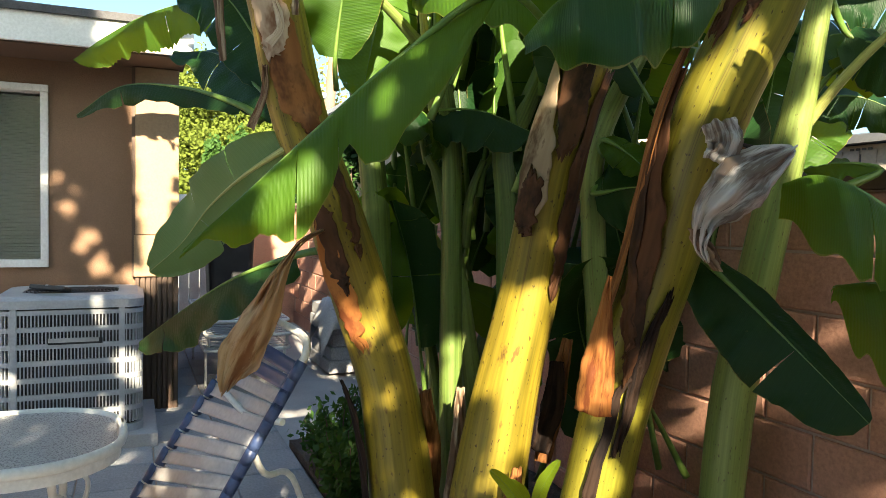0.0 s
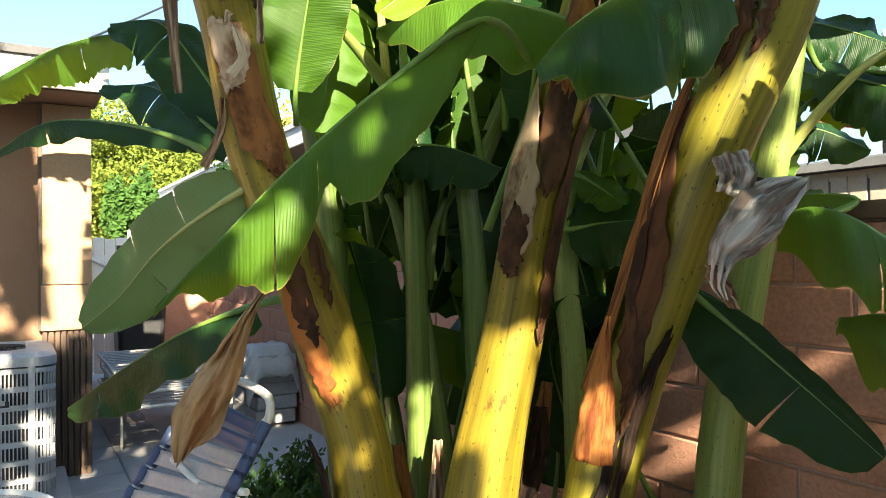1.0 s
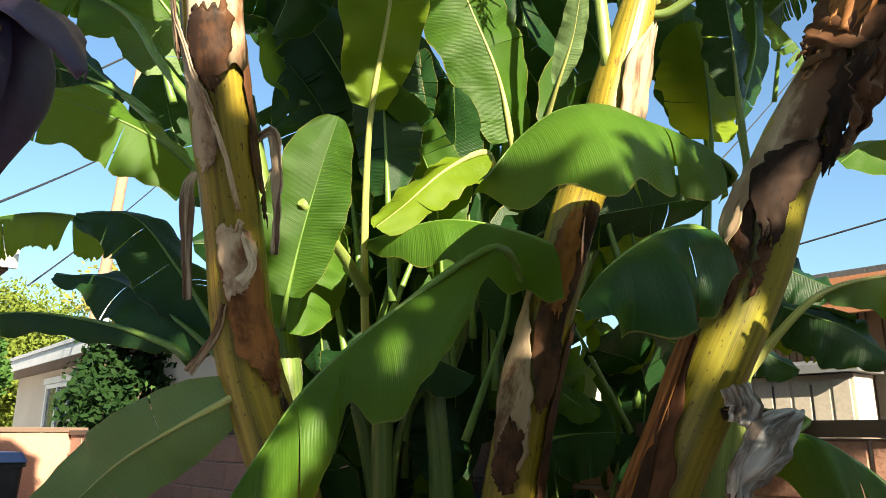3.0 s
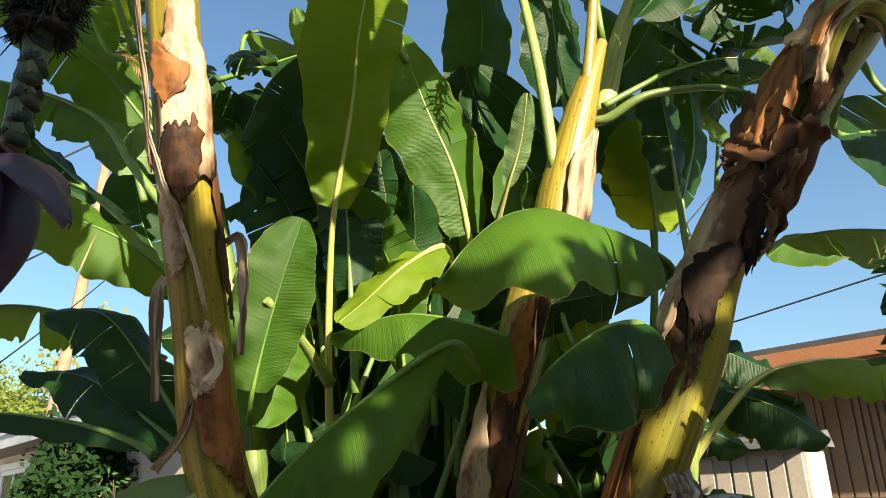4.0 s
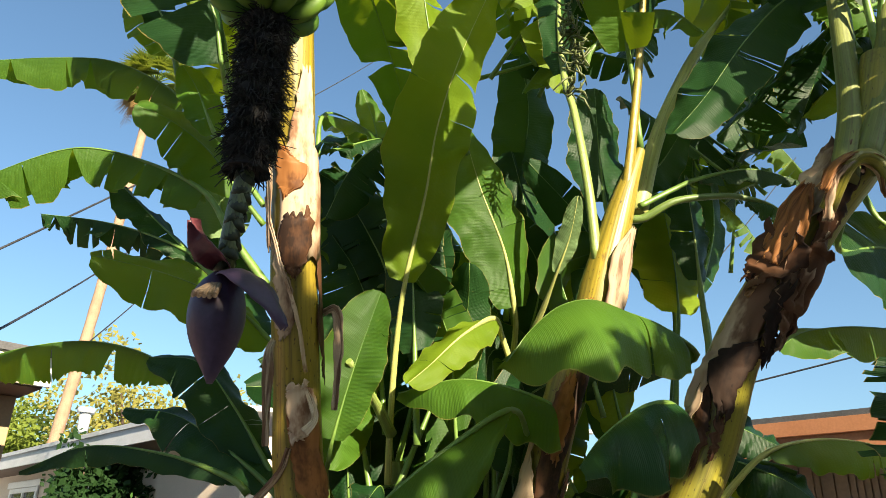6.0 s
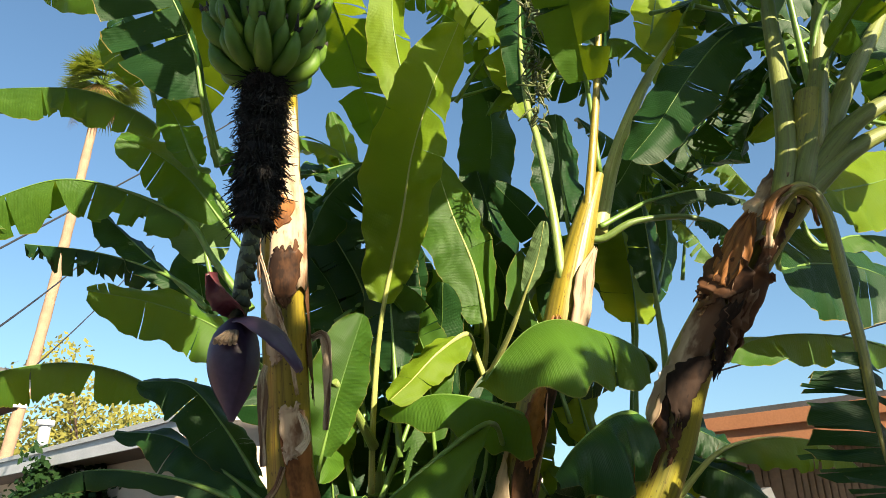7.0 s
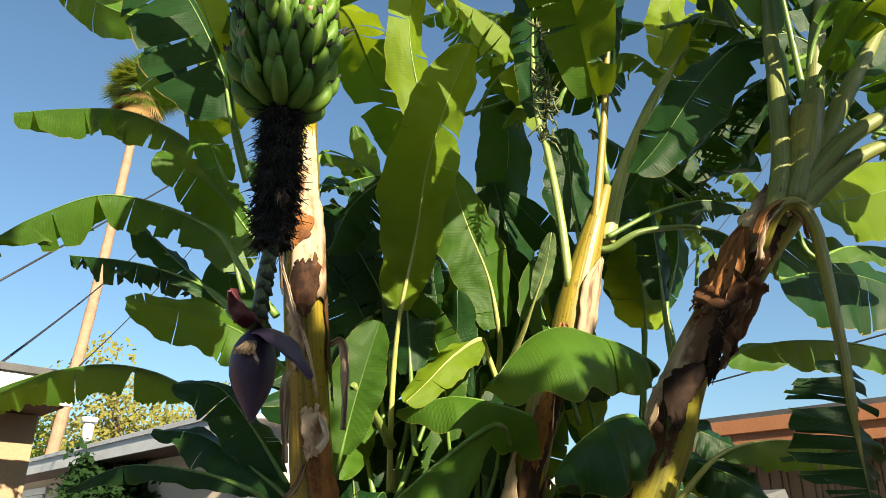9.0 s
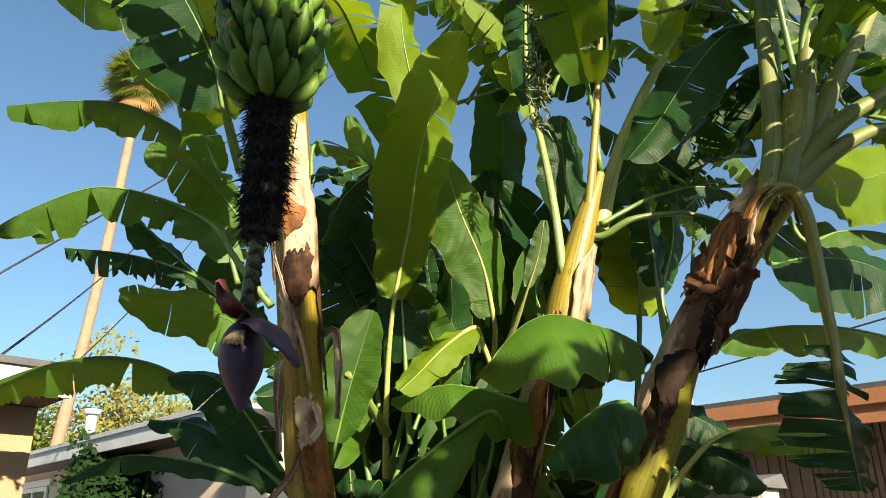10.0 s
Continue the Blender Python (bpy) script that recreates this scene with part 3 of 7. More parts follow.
part("wall_cap", ybox(1.26, WALL_X + 0.2, 10.29, 10.53, 1.602, 1.66, 0.008), TRIM_BROWN, wall_back)


# ---- the brown house ----
def brown_house():
    h = thing("house", yard(-2.2, 6.6, 0), "brown stucco house with white fascia and a dark shingle roof", "house")
    x0, x1, y0, z1 = -5.2, 0.36, 5.86, 2.56
    wx0, wx1, wz0, wz1 = -1.75, -0.50, 1.07, 2.36
    for a, b, c, d in ((x0, wx0, -0.05, z1), (wx1, x1, -0.05, z1), (wx0, wx1, -0.05, wz0), (wx0, wx1, wz1, z1)):
        part("wall", ybox(a, b, y0, y0 + 0.18, c, d), STUCCO, h)
    part("side_wall", ybox(x1 - 0.18, x1, y0 + 0.181, y0 + 4.0, -0.05, z1), STUCCO, h)
    part("side_wall", ybox(x0, x1 - 0.181, y0 + 3.8, y0 + 4.0, -0.05, z1), STUCCO, h)
    part("side_wall", ybox(x0, x0 + 0.18, y0 + 0.181, y0 + 3.79, -0.05, z1), STUCCO, h)
    part("ceiling", ybox(x0, x1, y0 + 0.0, y0 + 4.0, z1 + 0.002, z1 + 0.03), WHITE, h)
    # eave: soffit, fascia and roof slope
    part("soffit", ybox(x0, 0.40, 5.34, 5.858, 2.535, 2.556), TRIM_BROWN, h)
    part("fascia", ybox(x0, 0.44, 5.30, 5.338, 2.545, 2.735, 0.004), WHITE, h, "white painted fascia board")
    bm = bmesh.new()
    tilt = YTURN @ Matrix.Rotation(radians(8), 3, "X")
    add_box(bm, yard(-2.38, 6.68, 2.955), (5.70, 2.85, 0.05), tilt, 0.004)
    part("roof", bm, SHINGLE, h, "dark shingle roof edge")
    # window
    w = part("window", ybox(wx0 + 0.04, wx1 - 0.04, y0 + 0.10, y0 + 0.106, wz0 + 0.04, wz1 - 0.04), GLASS, h, "double hung window with a pleated blind")
    bm = bmesh.new()
    for a, b, c, d in ((wx0, wx1, wz0, wz0 + 0.05), (wx0, wx1, wz1 - 0.05, wz1), (wx0, wx0 + 0.05, wz0 + 0.051, wz1 - 0.051), (wx1 - 0.05, wx1, wz0 + 0.051, wz1 - 0.051)):
        add_ybox(bm, a, b, y0 - 0.025, y0 + 0.12, c, d, 0.006)
    part("frame", bm, WHITE, w, "white window frame")
    bm = bmesh.new()
    k = wz0 + 0.06
    while k < wz1 - 0.06:
        add_box(bm, yard((wx0 + wx1) / 2, y0 + 0.135, k), (wx1 - wx0 - 0.12, 0.016, 0.017), YTURN @ Matrix.Rotation(radians(24), 3, "X"))
        k += 0.019
    part("blind", bm, BLIND, w, "pale pleated blind")
    # corner post with its lower block and fluted base
    post = part("corner_post", ybox(0.07, 0.37, 5.77, 5.858, 1.31, 2.53, 0.006), TAN_PAINT, h, "tan painted corner board")
    part("groove", ybox(0.045, 0.068, 5.79, 5.858, 1.0, 2.53), TRIM_BROWN, post)
    part("plinth_block", ybox(0.06, 0.38, 5.75, 5.858, 1.0, 1.305, 0.008), TAN_PAINT, post)
    base = part("fluted_base", ybox(0.07, 0.37, 5.801, 5.856, 0.0, 0.995), TRIM_BROWN, post, "dark fluted lower panel")
    for i in range(8):
        part("flute", ybox(0.07 + i * 0.038, 0.098 + i * 0.038, 5.775, 5.80, 0.0, 0.995, 0.004), TRIM_BROWN, post)
    return h


def glass_material():
    m, t, p = shader("window_glass", (0.9, 0.95, 0.95), 0.03)
    p.inputs["Transmission Weight"].default_value = 1.0
    p.inputs["IOR"].default_value = 1.45
    return m


GLASS = glass_material()
BLIND = plain("blind_cloth", (0.34, 0.33, 0.28), (0.42, 0.40, 0.35), 0.8, 3, 60, 0.1)
house_a = brown_house()
for o in house_a.children:
    if o.name.startswith("window"):
        o.visible_shadow = False


# ---- banana plants: stems ----
def banana(at, label):
    return thing("banana_plant", at, label, "banana plant", "banana clump")


# leaning plant that carries the fruit
P1_PATH = rooted([(-0.137, 2.660, 0.305), (-0.194, 2.600, 0.810), (-0.275, 2.560, 1.103), (-0.367, 2.480, 1.426), (-0.503, 2.440, 1.807), (-0.567, 2.360, 2.169), (-0.647, 2.180, 2.561), (-0.703, 2.050, 2.903), (-0.754, 1.950, 3.248), (-0.808, 1.850, 3.690)])
P1_R = [0.125, 0.125, 0.114, 0.108, 0.102, 0.098, 0.094, 0.088, 0.083, 0.080, 0.07]
p1 = banana(P1_PATH[0], "leaning yellow-green banana plant with a fruit bunch and purple flower")
pseudostem(p1, P1_PATH, P1_R, STEM, 3)
# middle plant, lit at its top
P2_PATH = rooted([(0.134, 2.460, 0.338), (0.214, 2.420, 0.863), (0.291, 2.380, 1.251), (0.349, 2.340, 1.622), (0.439, 2.340, 1.924), (0.552, 2.300, 2.344), (0.604, 2.220, 2.495), (0.690, 2.160, 2.856), (0.759, 2.120, 3.122), (0.843, 2.100, 3.349)])
P2_R = [0.130, 0.130, 0.118, 0.106, 0.092, 0.086, 0.082, 0.086, 0.094, 0.066, 0.022]
p2 = banana(P2_PATH[0], "thick yellow banana plant with grey-brown dry sheaths")
pseudostem(p2, P2_PATH, P2_R, STEM, 8)
# right plant, leaning towards the path
P4_PATH = rooted([(0.492, 2.400, 0.376), (0.562, 2.300, 0.901), (0.644, 2.140, 1.312), (0.671, 1.840, 1.708), (0.771, 1.740, 1.997), (0.831, 1.640, 2.285), (0.922, 1.460, 2.543), (1.018, 1.360, 2.743), (1.176, 1.240, 2.992), (1.277, 1.200, 3.340)])
P4_R = [0.120, 0.120, 0.110, 0.104, 0.098, 0.096, 0.092, 0.092, 0.094, 0.092, 0.072]
p4 = banana(P4_PATH[0], "leaning banana plant wrapped in brown dry sheaths")
pseudostem(p4, P4_PATH, P4_R, STEM_OLIVE, 5)
# pale green plant near the block wall
P6_PATH = rooted([(0.934, 2.400, 0.390), (0.952, 2.360, 0.859), (0.997, 2.320, 1.234), (1.036, 2.280, 1.522), (1.069, 2.220, 1.795), (1.081, 2.160, 2.016), (1.091, 2.120, 2.199), (1.099, 2.080, 2.419)])
P6_R = [0.078, 0.078, 0.076, 0.074, 0.070, 0.062, 0.05, 0.035, 0.015]
p6 = banana(P6_PATH[0], "smooth pale green banana plant beside the block wall")
pseudostem(p6, P6_PATH, P6_R, STEM_LIGHT, 6, 0.2)
# slim green suckers between the large stems
P7_PATH = rooted([(0.176, 2.950, 0.264), (0.116, 2.980, 0.727), (0.054, 3.000, 1.148), (-0.011, 3.020, 1.476), (-0.068, 3.050, 1.689)])
p7 = banana(P7_PATH[0], "slim green banana sucker among the large stems")
pseudostem(p7, P7_PATH, [0.056, 0.054, 0.046, 0.042, 0.038, 0.02], STEM_LIGHT, 12, 0.2)
P8_PATH = rooted([(0.008, 3.150, 0.180), (-0.068, 3.200, 0.822), (-0.154, 3.250, 1.221), (-0.197, 3.300, 1.604)])
p8 = banana(P8_PATH[0], "pale narrow banana sucker")
pseudostem(p8, P8_PATH, [0.036, 0.034, 0.030, 0.024, 0.015], STEM_LIGHT, 13, 0.2)
P9_PATH = rooted([(0.606, 2.750, 0.224), (0.586, 2.750, 1.011), (0.554, 2.750, 1.398), (0.565, 2.720, 1.777), (0.857, 2.700, 2.375)])
p9 = banana(P9_PATH[0], "green banana stem behind the large plants")
pseudostem(p9, P9_PATH, [0.058, 0.056, 0.052, 0.048, 0.04, 0.02], STEM_LIGHT, 14, 0.2)
# plant behind, whose leaves fill the left
P10_PATH = rooted([(-0.287, 3.000, 1.000), (-0.339, 3.000, 1.778), (-0.560, 3.050, 2.937)])
p10 = banana(P10_PATH[0], "banana plant behind the fruiting one")
pseudostem(p10, P10_PATH, [0.06, 0.06, 0.055, 0.03], STEM_GREEN, 15, 0.3)
# plant behind, at the middle
P11_PATH = rooted([(0.245, 2.900, 1.312), (0.213, 2.900, 1.740), (0.264, 2.950, 1.811), (0.524, 2.950, 2.439)])
p11 = banana(P11_PATH[0], "banana plant behind with upright yellow leaf stalks")
pseudostem(p11, P11_PATH, [0.055, 0.055, 0.05, 0.04, 0.03], STEM_GREEN, 16, 0.3)
P12_PATH = rooted([(0.018, 2.900, 1.222), (0.007, 2.900, 1.739), (-0.025, 2.880, 1.986)])
p12 = banana(P12_PATH[0], "young banana plant with a tall upright leaf")
pseudostem(p12, P12_PATH, [0.05, 0.05, 0.045, 0.035], STEM_GREEN, 18, 0.3)

# ---- leaves, plant by plant ----
TOWARDS = (0.0, -1.0, 0.25)     # a blade that faces the path
ARCH = (0.0, -0.62, 0.78)       # a blade that arches over

# low leaves round the clump
roof_leaf(p2, [(0.344, 2.280, 2.040)], [(0.150, 2.030, 2.097), (-0.130, 2.040, 1.905), (-0.350, 2.020, 1.705), (-0.480, 1.840, 1.530), (-0.585, 1.640, 1.372)], [0.02, 0.09, 0.14, 0.18, 0.23, 0.27, 0.22, 0.13, 0.24, 0.26, 0.24, 0.20, 0.15, 0.11, 0.07, 0.04, 0.01], (0.15, -1, 0), LEAF, 31, "broad drooping leaf with its outer end split and sunlit", splits=(0.467, 0.60), creases=1.2, depth=0.02, back=0.45, n=60, m=12)
leaf(p1, [(-0.451, 2.440, 1.735)], [(-0.517, 2.400, 1.693), (-0.681, 2.450, 1.599), (-0.853, 2.580, 1.489), (-1.007, 2.700, 1.345), (-1.154, 2.760, 1.232)], 0.29, (0.2, -1, 0.1), (8, 14), LEAF_PALE, 2, 0.06, 10, rib_material=STEM_PALE, label="leaf turned to show its pale underside")
leaf(p1, [(-0.389, 2.500, 1.346)], [(-0.518, 2.500, 1.320), (-0.759, 2.600, 1.232), (-1.004, 2.750, 1.096), (-1.258, 2.900, 0.931)], 0.32, (0.1, -0.8, 0.6), (60, 12), LEAF_DARK, 1, 0.05, 6, sides=(0.5, 1.0))
leaf(p6, [(0.784, 2.300, 1.394)], [(0.782, 2.200, 1.359), (0.885, 2.050, 1.227), (0.979, 1.900, 1.097), (1.078, 1.780, 0.967)], 0.33, (-0.3, -0.85, 0.4), (14, 10), LEAF_DARK, 2, 0.08, 10, sides=(1.0, 0.36), blunt=0.36, splits=((0.62,), ()))
roof_leaf(p6, [(1.263, 1.750, 1.351)], [(1.198, 1.780, 1.423), (1.123, 1.820, 1.501), (1.044, 1.860, 1.563), (0.976, 1.900, 1.586), (0.918, 1.950, 1.565)], [0.05, 0.17, 0.23, 0.22, 0.19, 0.08], (-0.2, -1, 0), LEAF, 21, "broad drooping leaf with patches of sun", splits=(0.45,), depth=0.06, back=0.3, panels=(-0.4, 0.5, -0.2, 0.8, 0.2, -0.5))
roof_leaf(p6, [(1.258, 1.700, 1.288)], [(1.193, 1.720, 1.305), (1.118, 1.750, 1.314), (1.064, 1.800, 1.315), (1.012, 1.850, 1.301)], [0.10, 0.22, 0.24, 0.18, 0.04], (-0.2, -1, 0), LEAF, 22, "drooping leaf with patches of sun", depth=0.05, back=0.3, panels=(0.5, -0.4, 0.6, 0.0, -0.6))
leaf(p6, [(1.465, 2.100, 1.957)], [(1.400, 2.150, 1.992), (1.311, 2.200, 2.012), (1.191, 2.300, 1.969)], 0.22, ARCH, (30, 20), LEAF, 3, 0.15)
leaf(p6, [(1.079, 2.260, 1.720), (1.171, 2.140, 1.894)], [(1.286, 2.060, 2.023), (1.455, 2.020, 2.080), (1.640, 1.980, 2.091), (1.829, 1.950, 2.058), (1.970, 1.900, 1.938)], 0.30, ARCH, (30, 42), LEAF, 5, 0.22, 22, rib=0.014, rib_material=STEM_PALE)
leaf(p6, [(1.055, 2.200, 1.774)], [(1.198, 2.250, 1.934), (1.305, 2.200, 1.949), (1.414, 2.150, 1.916), (1.536, 2.100, 1.847)], 0.24, ARCH, (40, 30), LEAF_LIT_YOUNG, 4, 0.25, 20)
leaf(p6, [(1.107, 2.150, 2.144)], [(1.198, 2.200, 2.027), (1.272, 2.150, 1.983), (1.373, 2.050, 1.914), (1.496, 2.000, 1.813)], 0.30, (-0.1, -0.85, 0.5), (16, 18), LEAF_DARK, 3, 0.10)
leaf(p6, [(1.090, 2.150, 2.079)], [(1.208, 2.300, 2.192), (1.347, 2.300, 2.175), (1.493, 2.200, 2.080)], 0.30, (-0.1, -0.85, 0.5), (16, 18), LEAF_DARK, 3, 0.10)
leaf(p6, [(1.172, 2.500, 1.760)], [(1.270, 2.600, 1.872), (1.425, 2.600, 1.914), (1.613, 2.550, 1.830)], 0.24, (-0.1, -0.85, 0.5), (16, 24), LEAF_DARK, 2, 0.12)
leaf(p6, [(1.205, 2.600, 2.049)], [(1.377, 2.900, 2.096), (1.527, 2.950, 2.219), (1.766, 2.900, 2.143)], 0.36, (-0.1, -0.95, 0.3), (16, 24), LEAF_DARK, 2, 0.12)
leaf(p6, [(1.196, 2.900, 1.607)], [(1.242, 3.000, 1.716), (1.291, 3.000, 1.957), (1.337, 3.000, 2.253)], 0.36, TOWARDS, (12, 16), LEAF_DARK, 2, 0.10)
leaf(p6, [(1.325, 3.000, 1.614)], [(1.433, 3.100, 1.715), (1.521, 3.100, 1.882), (1.652, 3.100, 2.095)], 0.36, TOWARDS, (12, 16), LEAF, 2, 0.10)
leaf(p6, [(1.216, 2.200, 1.574)], [(1.313, 2.200, 1.626), (1.221, 2.250, 1.649), (1.125, 2.300, 1.631)], 0.12, ARCH, (20, 20), LEAF, 1, 0.08)
leaf(p9, [(0.568, 2.700, 1.592)], [(0.539, 2.660, 1.558), (0.648, 2.600, 1.579), (0.760, 2.500, 1.586)], 0.34, TOWARDS, (10, 20), LEAF_DARK, 1, 0.05)
leaf(p9, [(0.565, 2.700, 1.696)], [(0.565, 2.660, 1.755), (0.645, 2.600, 1.700), (0.689, 2.500, 1.633)], 0.14, TOWARDS, (10, 20), LEAF, 1, 0.05)
# the sucker forks into leaf stalks
part("leaf_stalk", tube([(0.013, 3.000, 1.387), (-0.030, 3.000, 1.594), (-0.089, 2.980, 1.717)], [0.03, 0.026, 0.018], 10), STEM_GREEN, p7)
part("leaf_stalk", tube([(0.067, 3.000, 1.341), (0.086, 2.980, 1.549), (0.139, 2.960, 1.698)], [0.022, 0.02, 0.014], 10), STEM_GREEN, p7)
part("leaf_stalk", tube([(-0.113, 3.200, 1.183), (-0.128, 3.200, 1.478), (-0.171, 3.200, 1.710)], [0.02, 0.016, 0.012], 8), STEM_GREEN, p8)
# dark leaf on the sucker, and those behind it
leaf(p7, [(0.015, 3.020, 1.688)], [(-0.021, 3.000, 1.732), (-0.110, 2.800, 1.871), (-0.209, 2.700, 1.771)], 0.28, ARCH, (20, 30), LEAF_DARK, 1, 0.06)
leaf(p7, [(0.015, 3.020, 1.711)], [(-0.090, 2.900, 1.864), (0.105, 2.800, 1.877), (0.310, 2.700, 1.784)], 0.32, ARCH, (30, 34), LEAF_DARK, 1, 0.06, 16)
leaf(p7, [(0.121, 3.000, 1.551), (0.142, 3.000, 1.666)], [(0.212, 3.020, 1.739), (0.283, 3.000, 1.600), (0.259, 2.950, 1.392)], 0.3, TOWARDS, (12, 20), LEAF_DARK, 1, 0.06)
leaf(p8, [(-0.114, 3.250, 1.429)], [(-0.137, 3.200, 1.441), (-0.229, 3.100, 1.423), (-0.318, 3.050, 1.368)], 0.16, ARCH, (20, 30), LEAF_DARK, 0, 0.05)

# the roof-shaped leaf in front of the middle stem, and its neighbours
roof_leaf(p2, [(0.853, 2.120, 2.331)], [(0.943, 1.980, 2.372), (0.763, 1.940, 2.452), (0.584, 1.900, 2.476), (0.418, 1.870, 2.495), (0.262, 1.830, 2.440), (0.135, 1.810, 2.331), (0.038, 1.800, 2.209)], [0.06, 0.20, 0.27, 0.30, 0.31, 0.20, 0.03], (0.1, -1, 0), LEAF, 5, "broad arching leaf folded like a roof", splits=(0.35, 0.40), depth=0.12, n=60, m=12, panels=(-0.9, 0.3, 0.0, 0.35, 1.0, 0.0, -1.0))
roof_leaf(p2, [(0.467, 2.250, 2.113)], [(0.434, 2.280, 2.185), (0.238, 2.300, 2.241), (0.076, 2.400, 2.270), (-0.130, 2.520, 2.220)], [0.20, 0.22, 0.20, 0.15, 0.03], (0, -1, 0), LEAF, 11, "", creases=1.3, depth=0.05, back=0.3)
roof_leaf(p4, [(0.733, 1.820, 2.060)], [(0.644, 1.760, 2.114), (0.524, 1.720, 2.095), (0.389, 1.660, 2.030), (0.272, 1.630, 1.948), (0.195, 1.620, 1.862)], [0.16, 0.26, 0.27, 0.22, 0.15, 0.03], (0.1, -1, 0), LEAF_GLOSS, 8, "glossy dark leaf with a drooping split edge", splits=(0.22, 0.36), creases=2.2, depth=0.05, back=0.25)
# upright leaves at the middle
leaf(p12, [(-0.068, 2.850, 1.884), (-0.099, 2.750, 2.165), (-0.124, 2.620, 2.470)], [(-0.133, 2.500, 2.693), (-0.103, 2.350, 3.054), (-0.106, 2.200, 3.320), (-0.046, 2.100, 3.625), (0.080, 2.050, 4.011)], 0.41, (0.15, -1, 0.1), (20, 16), LEAF_LIT_YOUNG, 4, 0.07, 4, wave=0.055, rib=0.012, n=44, rib_material=STEM_PALE, splits=((0.52, 0.66), (0.6,)), label="tall upright leaf with a bright yellow stalk")
leaf(p11, [(0.182, 2.600, 3.453)], [(0.032, 2.500, 3.584), (-0.075, 2.450, 3.943), (-0.149, 2.400, 4.304), (-0.114, 2.400, 4.803)], 0.29, (0.25, -1, 0.1), (16, 22), LEAF_LIT_YOUNG, 1, 0.05, 8)
leaf(p11, [(0.523, 2.900, 2.367), (0.520, 2.800, 2.594)], [(0.474, 2.700, 2.721), (0.400, 2.650, 2.985), (0.253, 2.600, 3.276), (0.149, 2.600, 3.606)], 0.41, TOWARDS, (14, 14), LEAF, 1, 0.06, 8, rib=0.013, rib_material=STEM_PALE, n=40)
leaf(p11, [(0.424, 2.700, 2.341), (0.443, 2.400, 2.550)], [(0.446, 2.200, 2.721), (0.463, 2.100, 2.860), (0.450, 2.000, 2.992)], 0.10, TOWARDS, (10, 10), LEAF_PALE, 0, 0.05, 12, rib=0.014, rib_material=STEM_PALE)
leaf(p11, [(0.464, 2.700, 2.416), (0.389, 2.650, 2.548)], [(0.326, 2.600, 2.619), (0.140, 2.500, 2.492), (-0.019, 2.450, 2.333), (-0.122, 2.420, 2.238)], 0.22, ARCH, (14, 18), LEAF_LIT_YOUNG, 1, 0.06, 12, rib=0.013, rib_material=STEM_PALE)

leaf(p12, [(-0.394, 2.550, 1.903)], [(-0.391, 2.500, 2.006), (-0.357, 2.450, 2.209), (-0.311, 2.400, 2.418), (-0.264, 2.380, 2.595)], 0.30, (0.25, -1, 0.1), (12, 14), LEAF, 1, 0.05, 8, wave=0.02, rib=0.007)
part("leaf_stalk", tube([(-0.091, 2.750, 2.085), (-0.219, 2.600, 2.203), (-0.368, 2.420, 2.303)], [0.026, 0.018, 0.014], 10), STEM_LIGHT, p12)
leaf(p11, [(-0.132, 2.900, 2.345)], [(-0.241, 2.850, 2.401), (-0.296, 2.820, 2.175), (-0.340, 2.800, 1.924)], 0.34, TOWARDS, (14, 14), LEAF, 2, 0.06)
leaf(p11, [(0.837, 2.600, 3.620)], [(0.709, 2.500, 3.882), (0.576, 2.450, 4.251), (0.415, 2.400, 4.457), (0.095, 2.350, 4.553), (-0.125, 2.300, 4.506)], 0.43, ARCH, (20, 24), LEAF_LIT_YOUNG, 18, 0.5, 14, label="shredded sunlit leaf")
leaf(p11, [(0.517, 2.900, 2.716)], [(0.613, 3.000, 3.394), (0.712, 3.000, 4.049), (0.645, 3.000, 4.515)], 0.42, TOWARDS, (12, 12), LEAF_DARK, 3, 0.1)
# crown of the middle plant
leaf(p2, [(0.703, 2.150, 2.850), (0.753, 2.100, 3.139), (0.816, 2.050, 3.645)], [(0.845, 2.000, 4.045), (0.887, 1.950, 4.637), (0.955, 1.900, 5.398)], 0.38, (0.1, -1, 0.0), (20, 20), LEAF_DARK, 4, 0.12, 12, rib=0.018, rib_material=STEM)
leaf(p2, [(0.614, 2.150, 2.781), (0.595, 2.160, 3.140), (0.565, 2.200, 3.543)], [(0.544, 2.250, 3.793), (0.560, 2.300, 4.300), (0.642, 2.350, 5.046)], 0.27, TOWARDS, (30, 30), LEAF_DARK, 6, 0.3, 12, rib=0.017, rib_material=STEM_LIGHT)
leaf(p2, [(0.805, 2.300, 3.007)], [(0.788, 2.340, 3.181), (0.770, 2.340, 3.481), (0.743, 2.300, 3.792)], 0.32, TOWARDS, (8, 8), LEAF_DARK, 0, 0.05, 10)
leaf(p2, [(0.898, 2.300, 3.148)], [(0.953, 2.300, 3.288), (1.091, 2.280, 3.438), (1.202, 2.250, 3.619)], 0.25, TOWARDS, (12, 12), LEAF_DARK, 0, 0.05, 10)
leaf(p2, [(0.698, 2.300, 3.911)], [(0.732, 2.250, 4.018), (0.939, 2.200, 4.227), (1.139, 2.150, 4.282), (1.287, 2.100, 4.146)], 0.34, ARCH, (20, 24), LEAF, 3, 0.1, 12)
leaf(p2, [(1.479, 2.400, 4.226)], [(1.524, 2.400, 4.470), (1.596, 2.400, 4.778), (1.752, 2.400, 5.351)], 0.29, TOWARDS, (12, 12), LEAF_LIT_YOUNG, 1, 0.06, 10)
